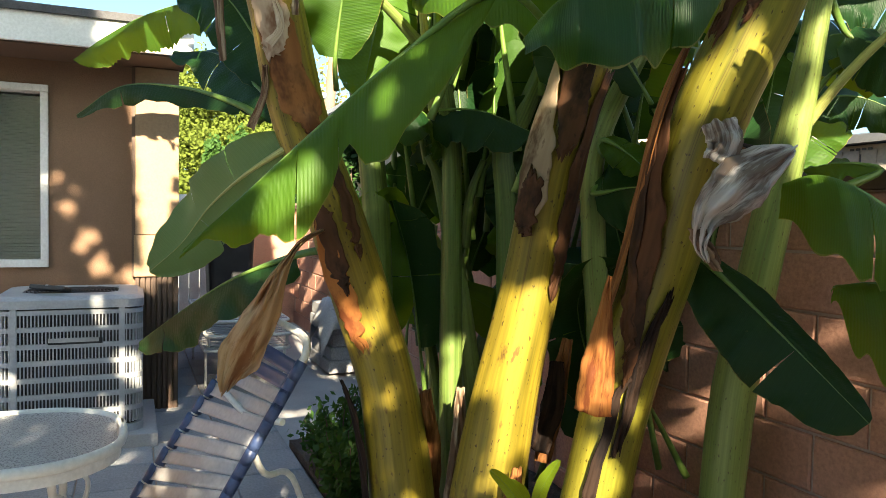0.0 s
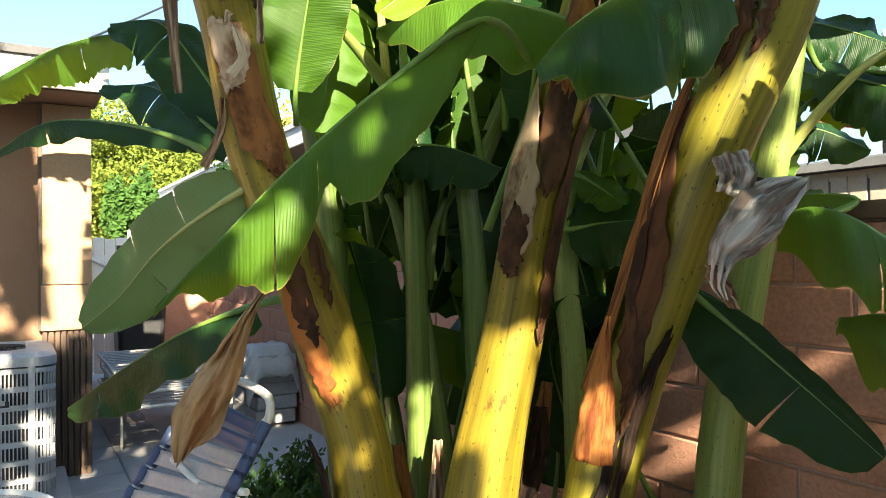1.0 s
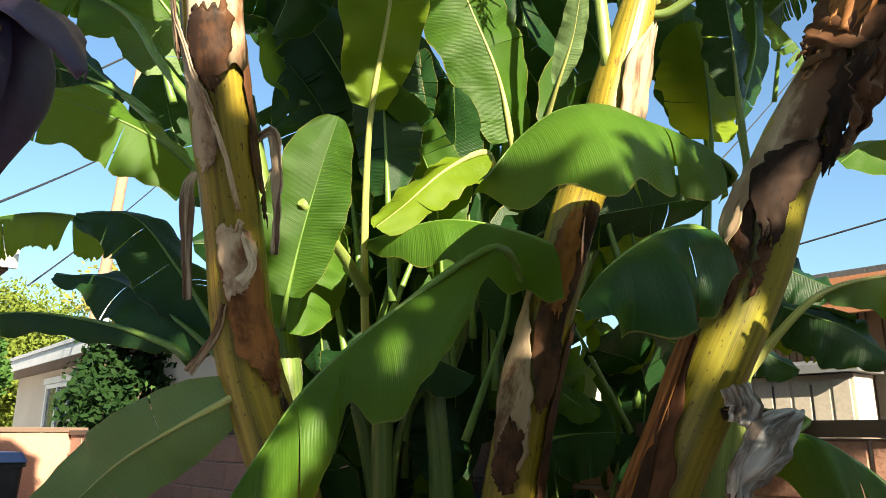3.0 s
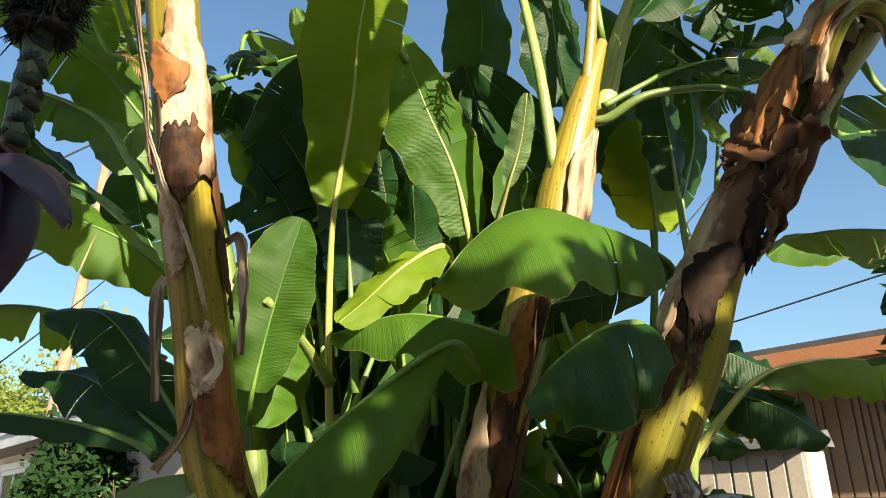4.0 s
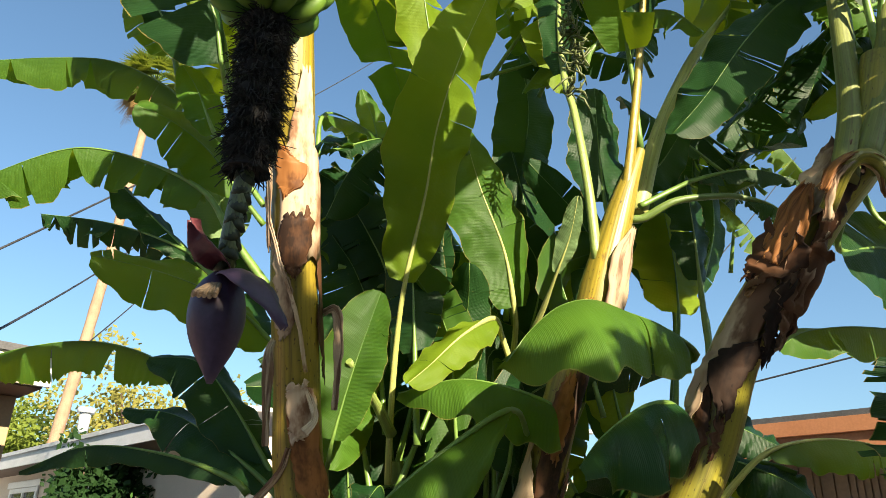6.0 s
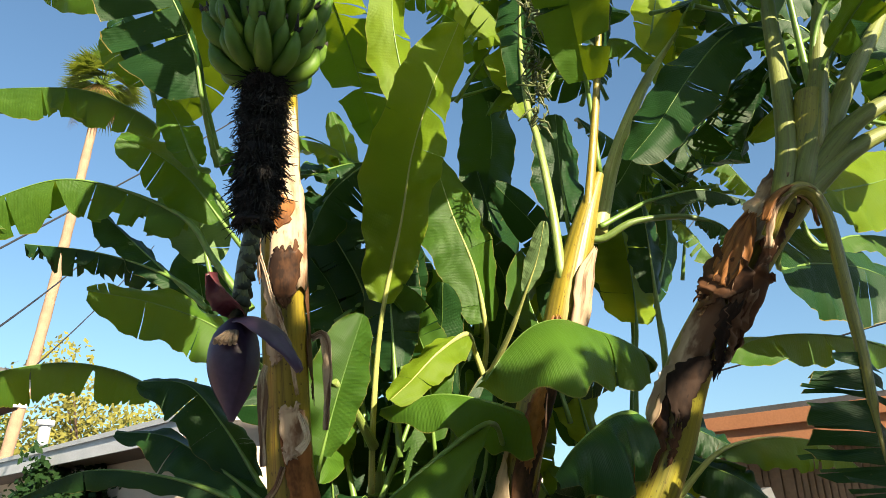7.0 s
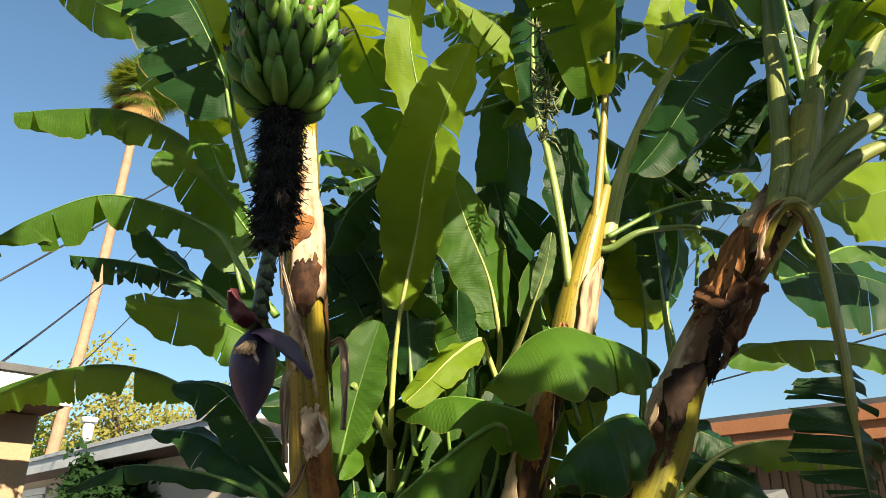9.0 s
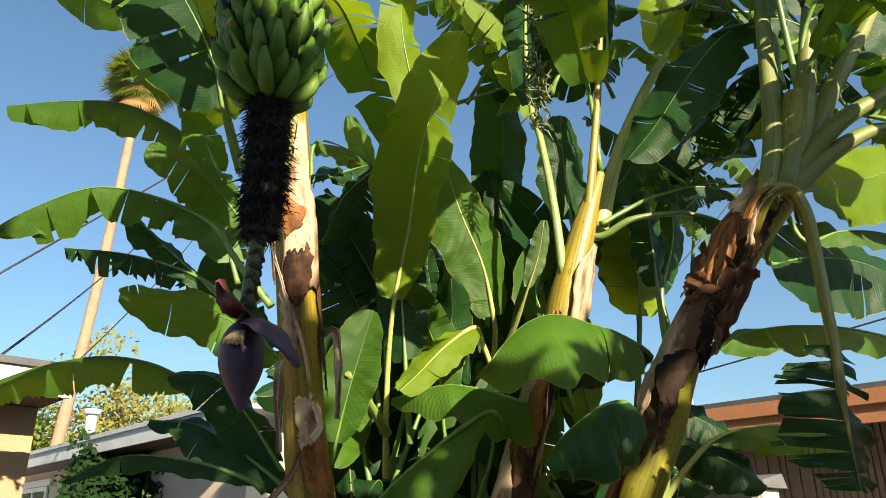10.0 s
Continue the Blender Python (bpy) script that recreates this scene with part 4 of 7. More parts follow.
leaf(p2, [(0.754, 2.140, 3.007), (0.826, 2.100, 3.001), (0.944, 2.020, 3.071), (1.137, 1.960, 3.105)], [(1.240, 1.920, 3.095), (1.388, 1.900, 3.062), (1.481, 1.880, 2.916)], 0.20, ARCH, (30, 40), LEAF_DARK, 6, 0.4, 20, rib=0.016, rib_material=STEM_GREEN)
leaf(p2, [(0.841, 2.140, 3.081), (1.009, 2.100, 3.183)], [(1.117, 2.050, 3.235), (1.369, 2.000, 3.308), (1.608, 1.950, 3.268)], 0.16, ARCH, (40, 40), LEAF_DARK, 5, 0.3, 20)
leaf(p2, [(0.872, 2.200, 3.072), (1.003, 2.200, 3.487), (1.194, 2.220, 3.876)], [(1.367, 2.250, 4.165), (1.588, 2.300, 4.472), (1.797, 2.300, 4.765), (2.207, 2.350, 5.247)], 0.31, TOWARDS, (16, 16), LEAF_LIT_YOUNG, 5, 0.25, 12, rib=0.030, rib_material=STEM_PALE)
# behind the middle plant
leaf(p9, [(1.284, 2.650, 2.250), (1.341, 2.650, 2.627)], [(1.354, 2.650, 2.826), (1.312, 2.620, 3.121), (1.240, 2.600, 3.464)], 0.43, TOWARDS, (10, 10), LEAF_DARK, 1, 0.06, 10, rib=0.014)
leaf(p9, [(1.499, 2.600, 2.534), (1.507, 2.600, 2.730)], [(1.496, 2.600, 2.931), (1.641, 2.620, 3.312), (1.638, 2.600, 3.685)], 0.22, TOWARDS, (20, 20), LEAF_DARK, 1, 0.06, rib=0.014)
leaf(p9, [(1.018, 2.600, 1.979)], [(0.981, 2.600, 2.131), (0.928, 2.600, 2.420), (0.974, 2.600, 2.728)], 0.30, TOWARDS, (12, 12), LEAF_LIT_YOUNG, 1, 0.05)
leaf(p9, [(1.188, 2.500, 2.186), (1.232, 2.500, 2.526)], [(1.265, 2.500, 2.739), (1.266, 2.500, 3.030), (1.236, 2.500, 3.277)], 0.42, TOWARDS, (10, 10), LEAF_LIT_YOUNG, 1, 0.06)
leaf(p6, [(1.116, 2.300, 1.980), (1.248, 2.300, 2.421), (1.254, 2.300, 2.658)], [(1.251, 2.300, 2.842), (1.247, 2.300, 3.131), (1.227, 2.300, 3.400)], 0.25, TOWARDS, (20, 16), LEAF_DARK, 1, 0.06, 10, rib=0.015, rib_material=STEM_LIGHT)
# crown of the right plant
leaf(p4, [(1.005, 1.220, 2.801), (1.127, 1.240, 3.109), (1.243, 1.300, 3.565)], [(1.322, 1.350, 3.905), (1.436, 1.400, 4.401), (1.632, 1.500, 5.313)], 0.43, TOWARDS, (14, 14), LEAF, 4, 0.12, 12, rib=0.034, rib_material=STEM_OLIVE_GREEN)
leaf(p4, [(1.089, 1.200, 2.854), (1.250, 1.180, 3.234)], [(1.371, 1.140, 3.759), (1.486, 1.100, 4.216), (1.781, 1.100, 5.119)], 0.45, (0.3, -1, 0), (14, 14), LEAF_DARK, 4, 0.12, 12, rib=0.038, rib_material=STEM_OLIVE_GREEN)
leaf(p4, [(1.139, 1.200, 2.887), (1.329, 1.150, 3.260)], [(1.486, 1.100, 3.519), (1.766, 1.050, 3.925), (2.117, 1.000, 4.404)], 0.39, ARCH, (20, 30), LEAF_DARK, 6, 0.2, 12, rib=0.034, rib_material=STEM_OLIVE_GREEN)
leaf(p4, [(1.151, 1.200, 2.938), (1.306, 1.100, 3.141)], [(1.499, 1.020, 3.279), (1.750, 0.950, 3.453), (2.053, 0.900, 3.553)], 0.38, ARCH, (20, 30), LEAF, 4, 0.15, 12, rib=0.034, rib_material=STEM_OLIVE_GREEN)
leaf(p4, [(1.104, 1.200, 2.856), (1.299, 1.120, 3.039)], [(1.526, 1.050, 3.157), (1.778, 1.000, 3.163), (1.908, 0.950, 2.999)], 0.40, ARCH, (20, 30), LEAF, 4, 0.15, 12, rib=0.034, rib_material=STEM_OLIVE_GREEN)
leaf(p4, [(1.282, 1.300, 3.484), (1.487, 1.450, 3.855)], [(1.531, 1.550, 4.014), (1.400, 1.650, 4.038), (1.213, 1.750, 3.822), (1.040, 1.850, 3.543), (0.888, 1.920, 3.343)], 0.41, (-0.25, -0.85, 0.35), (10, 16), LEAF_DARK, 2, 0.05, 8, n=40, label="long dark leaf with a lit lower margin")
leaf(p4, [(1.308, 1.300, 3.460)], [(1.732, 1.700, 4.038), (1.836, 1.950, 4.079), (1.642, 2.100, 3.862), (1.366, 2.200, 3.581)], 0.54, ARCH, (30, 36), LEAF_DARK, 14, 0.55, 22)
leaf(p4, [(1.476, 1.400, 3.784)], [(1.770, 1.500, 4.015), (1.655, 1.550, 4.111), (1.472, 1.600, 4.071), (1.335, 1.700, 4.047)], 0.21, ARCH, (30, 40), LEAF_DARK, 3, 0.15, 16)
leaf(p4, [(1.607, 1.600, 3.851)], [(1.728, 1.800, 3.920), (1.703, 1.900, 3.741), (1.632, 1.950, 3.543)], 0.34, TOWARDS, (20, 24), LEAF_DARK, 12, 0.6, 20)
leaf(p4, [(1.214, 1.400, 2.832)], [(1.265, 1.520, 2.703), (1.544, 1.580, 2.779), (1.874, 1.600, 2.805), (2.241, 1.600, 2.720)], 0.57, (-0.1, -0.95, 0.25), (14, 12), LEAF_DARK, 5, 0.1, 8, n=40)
leaf(p4, [(1.250, 1.300, 2.950)], [(1.513, 1.450, 3.055), (1.759, 1.500, 3.147), (2.063, 1.520, 3.259), (2.396, 1.500, 3.419)], 0.46, (-0.1, -0.95, 0.1), (10, 14), LEAF_LIT_YOUNG, 2, 0.08, 8, n=40)
leaf(p4, [(1.278, 1.400, 2.920)], [(1.309, 1.350, 2.744), (1.521, 1.360, 2.818), (1.753, 1.360, 2.845), (1.978, 1.360, 2.816)], 0.17, ARCH, (30, 40), LEAF, 3, 0.12, 14)
leaf(p4, [(2.596, 1.950, 2.523)], [(2.447, 1.950, 2.556), (2.085, 1.920, 2.583), (1.680, 1.880, 2.553), (1.363, 1.840, 2.480), (1.179, 1.800, 2.377)], 0.32, ARCH, (26, 34), LEAF, 4, 0.16, 18, splits=((0.5,), (0.42, 0.70)), n=40)
leaf(p4, [(0.930, 1.240, 2.680), (0.950, 1.165, 2.790), (0.995, 1.135, 2.838), (1.050, 1.120, 2.825), (1.076, 1.105, 2.740), (1.057, 1.080, 2.618), (1.013, 1.040, 2.346)], [(0.991, 1.020, 2.201), (0.957, 1.000, 1.974), (0.938, 0.980, 1.735)], 0.46, (0.0, -0.9, -0.1), (24, 24), LEAF_DARK, 26, 0.45, 10, rib=0.019, rib_material=STEM_OLIVE, label="shredded dark leaf hanging from a bent stalk")
leaf(p4, [(1.417, 1.200, 3.665)], [(1.761, 1.300, 3.955), (2.085, 1.400, 3.938), (2.293, 1.500, 3.737)], 0.40, ARCH, (20, 30), LEAF_DARK, 6, 0.3)

# left side
leaf(p10, [(-0.736, 3.900, 2.378)], [(-1.047, 4.100, 2.550), (-1.291, 4.200, 2.667), (-1.577, 4.300, 2.714), (-1.904, 4.400, 2.663), (-2.213, 4.500, 2.547), (-2.399, 4.500, 2.413)], 0.49, (0.0, -0.55, 0.83), (40, 56), LEAF, 36, 0.22, 22, sides=(0.35, 1.0), n=110, jag=0.22, splits=((), (0.27, 0.52)), label="arching leaf with a finely frayed lower edge")
leaf(p10, [(-0.676, 2.600, 1.796)], [(-0.750, 2.620, 1.853), (-0.989, 2.700, 1.931), (-1.280, 2.800, 1.954), (-1.517, 2.900, 1.853)], 0.15, ARCH, (34, 40), LEAF_DARK, 1, 0.08, 16)
leaf(p10, [(-0.527, 2.600, 1.741)], [(-0.604, 2.620, 1.833), (-0.796, 2.800, 1.998), (-0.989, 3.000, 2.129), (-1.204, 3.100, 2.153)], 0.28, (0.1, -0.7, 0.7), (14, 22), LEAF_DARK, 1, 0.06, 12)
leaf(p10, [(-0.537, 2.700, 2.293)], [(-0.665, 2.600, 2.397), (-0.865, 2.500, 2.514), (-1.114, 2.420, 2.565), (-1.352, 2.340, 2.566)], 0.34, (0.0, -0.8, 0.6), (14, 22), LEAF, 2, 0.06)
leaf(p10, [(-0.746, 2.900, 3.130), (-1.010, 3.000, 3.493)], [(-1.206, 3.100, 3.737), (-1.367, 3.150, 3.859), (-1.608, 3.200, 3.950), (-1.898, 3.300, 3.960), (-2.206, 3.400, 3.927)], 0.36, ARCH, (58, 60), LEAF, 10, 0.34, 16, splits=((0.3, 0.6), (0.16, 0.24, 0.40, 0.47, 0.52, 0.58, 0.64, 0.90)), blunt=0.30, label="arching leaf torn into strips")
leaf(p10, [(-0.696, 2.750, 2.682), (-0.878, 2.800, 2.915)], [(-1.023, 2.850, 3.126), (-1.305, 2.950, 3.278), (-1.614, 3.000, 3.313), (-1.919, 3.100, 3.184), (-2.136, 3.200, 3.037)], 0.42, ARCH, (46, 56), LEAF, 24, 0.5, 20, rib=0.015, label="arching leaf torn into strips")
leaf(p10, [(-0.876, 2.900, 2.707)], [(-1.010, 3.000, 2.844), (-1.248, 3.100, 3.071), (-1.464, 3.200, 3.286)], 0.24, ARCH, (24, 24), LEAF_DARK, 1, 0.05)
leaf(p10, [(-0.541, 2.700, 1.815)], [(-0.618, 2.720, 1.935), (-0.761, 2.800, 2.152), (-0.929, 2.900, 2.344), (-1.137, 3.000, 2.368)], 0.34, ARCH, (18, 26), LEAF_DARK, 2, 0.08, 14)
leaf(p10, [(-0.921, 2.900, 3.563), (-1.013, 2.800, 3.789)], [(-1.056, 2.720, 3.909), (-1.156, 2.650, 4.128), (-1.267, 2.600, 4.358), (-1.393, 2.600, 4.612)], 0.30, TOWARDS, (8, 8), LEAF_LIT_YOUNG, 2, 0.06, 8, label="bright yellow-green upright leaf")
leaf(p10, [(-0.917, 2.750, 3.387), (-0.983, 2.650, 3.520)], [(-1.034, 2.550, 3.635), (-1.101, 2.500, 3.857), (-1.237, 2.450, 4.100), (-1.394, 2.450, 4.325), (-1.594, 2.450, 4.485)], 0.77, (0.1, -1, 0.1), (30, 16), LEAF_DARK, 3, 0.32, 8, sides=(0.14, 1.0), splits=((), (0.30, 0.44, 0.57, 0.72)), label="dark leaf torn into broad hanging flaps")
leaf(p10, [(-1.357, 2.900, 4.682)], [(-1.528, 2.900, 4.408), (-1.672, 2.950, 4.427), (-1.851, 3.000, 4.515), (-2.106, 3.050, 4.685)], 0.38, (0.1, -0.9, -0.2), (24, 30), LEAF, 3, 0.12, 14)
leaf(p10, [(-1.240, 2.950, 3.776)], [(-1.293, 2.950, 3.910), (-1.407, 2.950, 4.033), (-1.527, 3.000, 4.248)], 0.25, TOWARDS, (14, 18), LEAF, 4, 0.2, 12)
leaf(p10, [(-1.208, 2.900, 3.862)], [(-1.277, 2.900, 3.938), (-1.370, 2.900, 4.083), (-1.514, 2.900, 4.313)], 0.22, TOWARDS, (14, 18), LEAF_DARK, 4, 0.25, 12)
leaf(p10, [(-0.731, 2.950, 3.051)], [(-0.867, 2.900, 3.176), (-1.033, 2.850, 3.342), (-1.216, 2.800, 3.435), (-1.380, 2.780, 3.473)], 0.36, (0.1, -0.9, 0.5), (14, 18), LEAF, 2, 0.1)
leaf(p10, [(-0.849, 3.100, 2.894)], [(-0.892, 3.100, 3.019), (-0.973, 3.100, 3.276), (-1.130, 3.100, 3.531)], 0.36, TOWARDS, (10, 10), LEAF_PALE, 1, 0.05)
leaf(p10, [(-0.956, 2.750, 3.357)], [(-1.016, 2.700, 3.354), (-1.123, 2.700, 3.565), (-1.208, 2.700, 3.683)], 0.2, TOWARDS, (10, 10), LEAF, 1, 0.05)
leaf(p10, [(-0.906, 2.950, 2.763)], [(-1.027, 3.000, 2.867), (-1.233, 3.050, 2.953), (-1.462, 3.100, 3.005), (-1.740, 3.200, 3.037)], 0.30, ARCH, (52, 60), LEAF_DARK, 26, 0.75, 20, label="leaf frayed into hanging threads")
leaf(p10, [(-0.447, 3.200, 3.109)], [(-0.446, 3.300, 3.363), (-0.601, 3.350, 3.705), (-0.921, 3.400, 3.872)], 0.34, ARCH, (30, 36), LEAF_DARK, 12, 0.35, 18)
leaf(p10, [(-0.270, 3.300, 2.680)], [(-0.641, 3.350, 2.595), (-0.850, 3.400, 2.853), (-0.953, 3.400, 3.223)], 0.40, TOWARDS, (14, 14), LEAF_DARK, 4, 0.15)
# behind the fruiting stem, to its right
leaf(p10, [(-0.496, 3.100, 3.566)], [(-0.472, 3.150, 3.863), (-0.229, 3.300, 3.927), (0.079, 3.450, 3.869)], 0.34, ARCH, (20, 24), LEAF, 2, 0.08)
leaf(p10, [(-0.175, 3.300, 3.556)], [(-0.097, 3.350, 3.750), (-0.133, 3.400, 4.018), (-0.228, 3.400, 4.251)], 0.20, TOWARDS, (10, 10), LEAF, 1, 0.05)
leaf(p11, [(0.089, 2.550, 3.755)], [(-0.025, 2.550, 3.633), (-0.226, 2.550, 3.434), (-0.393, 2.580, 3.247), (-0.490, 2.600, 2.984)], 0.40, (0.0, -0.6, 0.8), (36, 44), LEAF_DARK, 12, 0.3, 20, label="arching leaf with a feathered edge")
leaf(p11, [(-0.213, 3.000, 2.803)], [(-0.039, 3.050, 2.835), (-0.286, 3.000, 2.992), (-0.502, 2.950, 3.249)], 0.30, TOWARDS, (12, 12), LEAF, 1, 0.06)
leaf(p11, [(0.009, 3.100, 2.787)], [(-0.026, 3.100, 2.851), (-0.167, 3.100, 3.040), (-0.253, 3.100, 3.457)], 0.4, TOWARDS, (12, 12), LEAF_DARK, 2, 0.08)

# dark green fill that carries the shade deep in the clump
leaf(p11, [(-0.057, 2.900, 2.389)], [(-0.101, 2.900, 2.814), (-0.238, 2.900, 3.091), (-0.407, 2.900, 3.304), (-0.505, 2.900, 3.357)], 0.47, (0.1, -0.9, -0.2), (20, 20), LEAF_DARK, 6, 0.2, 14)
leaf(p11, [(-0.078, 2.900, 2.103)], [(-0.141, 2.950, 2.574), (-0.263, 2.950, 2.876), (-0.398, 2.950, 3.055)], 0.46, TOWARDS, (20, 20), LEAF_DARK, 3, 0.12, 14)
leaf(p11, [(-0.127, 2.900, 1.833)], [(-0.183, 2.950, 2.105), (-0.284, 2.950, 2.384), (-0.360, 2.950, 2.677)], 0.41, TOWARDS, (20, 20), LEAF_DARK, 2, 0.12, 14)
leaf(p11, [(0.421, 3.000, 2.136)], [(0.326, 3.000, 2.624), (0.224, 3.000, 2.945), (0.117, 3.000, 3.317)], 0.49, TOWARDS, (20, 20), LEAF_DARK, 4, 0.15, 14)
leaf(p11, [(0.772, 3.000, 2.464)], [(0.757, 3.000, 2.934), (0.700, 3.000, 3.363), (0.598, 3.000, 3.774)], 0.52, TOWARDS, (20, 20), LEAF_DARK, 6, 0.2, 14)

# dense filler leaves behind the stems, coloured dark for the shade inside the clump
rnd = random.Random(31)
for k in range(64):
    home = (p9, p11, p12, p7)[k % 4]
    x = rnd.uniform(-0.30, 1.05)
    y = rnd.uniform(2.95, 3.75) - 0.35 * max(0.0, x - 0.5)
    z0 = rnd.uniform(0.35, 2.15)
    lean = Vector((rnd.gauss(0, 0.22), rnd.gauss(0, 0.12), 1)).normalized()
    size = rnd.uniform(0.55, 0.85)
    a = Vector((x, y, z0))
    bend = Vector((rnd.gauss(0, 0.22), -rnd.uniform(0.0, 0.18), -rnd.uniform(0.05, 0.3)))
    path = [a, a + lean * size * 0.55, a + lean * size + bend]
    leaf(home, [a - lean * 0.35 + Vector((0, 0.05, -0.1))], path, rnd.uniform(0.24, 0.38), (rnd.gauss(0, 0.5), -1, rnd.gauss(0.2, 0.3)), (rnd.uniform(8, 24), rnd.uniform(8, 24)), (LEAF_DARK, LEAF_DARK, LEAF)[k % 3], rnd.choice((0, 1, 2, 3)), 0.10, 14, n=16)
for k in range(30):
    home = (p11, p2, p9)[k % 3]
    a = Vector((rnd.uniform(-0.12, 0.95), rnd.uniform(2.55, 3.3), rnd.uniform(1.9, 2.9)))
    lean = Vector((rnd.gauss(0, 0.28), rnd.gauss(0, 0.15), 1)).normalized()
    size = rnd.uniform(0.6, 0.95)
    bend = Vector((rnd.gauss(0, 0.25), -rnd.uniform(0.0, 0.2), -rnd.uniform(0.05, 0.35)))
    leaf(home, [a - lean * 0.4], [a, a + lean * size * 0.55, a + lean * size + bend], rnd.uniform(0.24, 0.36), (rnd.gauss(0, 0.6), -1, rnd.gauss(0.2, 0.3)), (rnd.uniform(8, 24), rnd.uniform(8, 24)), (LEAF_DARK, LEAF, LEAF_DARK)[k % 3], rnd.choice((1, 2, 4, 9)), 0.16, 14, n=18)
# dark leaves standing in for deep shade between the fruiting stem and the tall upright leaf
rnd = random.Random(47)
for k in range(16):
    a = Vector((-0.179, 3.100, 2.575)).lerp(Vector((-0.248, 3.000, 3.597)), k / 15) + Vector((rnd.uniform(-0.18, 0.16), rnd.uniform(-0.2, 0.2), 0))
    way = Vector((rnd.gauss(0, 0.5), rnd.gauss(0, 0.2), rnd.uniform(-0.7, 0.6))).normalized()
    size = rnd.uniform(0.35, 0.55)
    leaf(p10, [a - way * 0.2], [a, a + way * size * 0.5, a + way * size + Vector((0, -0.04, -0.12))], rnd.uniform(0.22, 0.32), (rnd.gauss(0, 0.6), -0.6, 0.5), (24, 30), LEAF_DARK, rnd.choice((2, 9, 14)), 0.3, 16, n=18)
# crowns above: leaves that close the upper right of the clump
for home, spot, spread, count, seed in ((p2, (0.898, 2.500, 4.627), (0.42, 0.35, 0.42), 22, 61), (p4, (1.801, 1.900, 4.497), (0.48, 0.32, 0.36), 20, 62), (p4, (2.226, 1.600, 4.074), (0.34, 0.30, 0.40), 14, 63), (p9, (1.835, 2.900, 3.903), (0.34, 0.25, 0.45), 14, 64)):
    rnd = random.Random(seed)
    for k in range(count):
        a = Vector(spot) + Vector((rnd.uniform(-1, 1) * spread[0], rnd.uniform(-1, 1) * spread[1], rnd.uniform(-1, 1) * spread[2]))
        way = Vector((rnd.gauss(0, 0.7), rnd.gauss(0, 0.35), rnd.uniform(-0.1, 1.0))).normalized()
        size = rnd.uniform(0.5, 0.8)
        leaf(home, [a - way * 0.25], [a, a + way * size * 0.5, a + way * size + Vector((0, -0.05, -rnd.uniform(0.08, 0.4)))], rnd.uniform(0.28, 0.44), (rnd.gauss(0, 0.5), -0.8, rnd.uniform(0.1, 0.9)), (rnd.uniform(12, 34), rnd.uniform(12, 34)), (LEAF_DARK, LEAF, LEAF_DARK, LEAF)[k % 4], rnd.choice((5, 9, 14, 20)), rnd.choice((0.2, 0.35, 0.5)), 18, n=26)
# great crown leaves, mostly unseen, added arching high over the path for shade
for plant, stem, ang, rise, reach, droop, width in ((p1, P1_PATH, 318, 0.41, 1.68, 0.65, 0.48), (p1, P1_PATH, 193, 0.84, 1.91, 0.44, 0.59), (p1, P1_PATH, 355, 1.19, 1.48, 0.14, 0.53), (p4, P4_PATH, 218, 1.27, 1.45, 0.65, 0.39), (p1, P1_PATH, 60, 0.6, 1.8, 0.1, 0.42), (p1, P1_PATH, 100, 0.6, 1.8, 0.1, 0.42), (p1, P1_PATH, 150, 1.35, 1.5, 0.2, 0.55), (p1, P1_PATH, 172, 1.6, 1.5, 0.2, 0.55), (p4, P4_PATH, 290, 0.75, 1.5, 0.35, 0.24), (p4, P4_PATH, 274, 0.3, 1.2, 0.5, 0.36), (p1, P1_PATH, 266, 0.55, 2.0, 0.55, 0.62), (p2, P2_PATH, 225, 0.95, 1.7, 0.5, 0.52)):
    top, out = Vector(stem[-1]), Vector((math.cos(radians(ang)), math.sin(radians(ang)), 0))
    arc = [top + out * 0.12 + Vector((0, 0, rise * 0.5)), top + out * reach * 0.35 + Vector((0, 0, rise)), top + out * reach * 0.7 + Vector((0, 0, rise * 0.95 - droop * 0.35)), top + out * reach + Vector((0, 0, rise * 0.8 - droop))]
    leaf(plant, [top], arc, width, (0, 0, 1), (10, 10), LEAF, 9, 0.3, 12)

# small shoots at the foot of the clump
for k, (a, b, c) in enumerate((((0.260, 1.950, 0.615), (0.208, 1.900, 0.727), (0.150, 1.860, 0.797)), ((0.268, 1.950, 0.616), (0.294, 1.900, 0.745), (0.329, 1.860, 0.828)), ((0.254, 1.970, 0.607), (0.243, 1.950, 0.694), (0.202, 1.930, 0.747)))):
    foot = Vector((a[0], a[1] + 0.05, 0.03))
    leaf(p2, [foot, Vector(a).lerp(foot, 0.3)], [a, b, c], 0.045, TOWARDS, (22, 22), LEAF_LIT_YOUNG, 0, 0.0, 8, rib=0.004, n=14, wave=0.006)

# ---- dry sheaths and dead leaves on the stems ----
def wrap(plant, path, radii, z0, z1, angle, spread, material, seed, **more):
    return sheath(plant, path, radii, u_at(path, z0), u_at(path, z1), angle, spread, material, seed, **more)


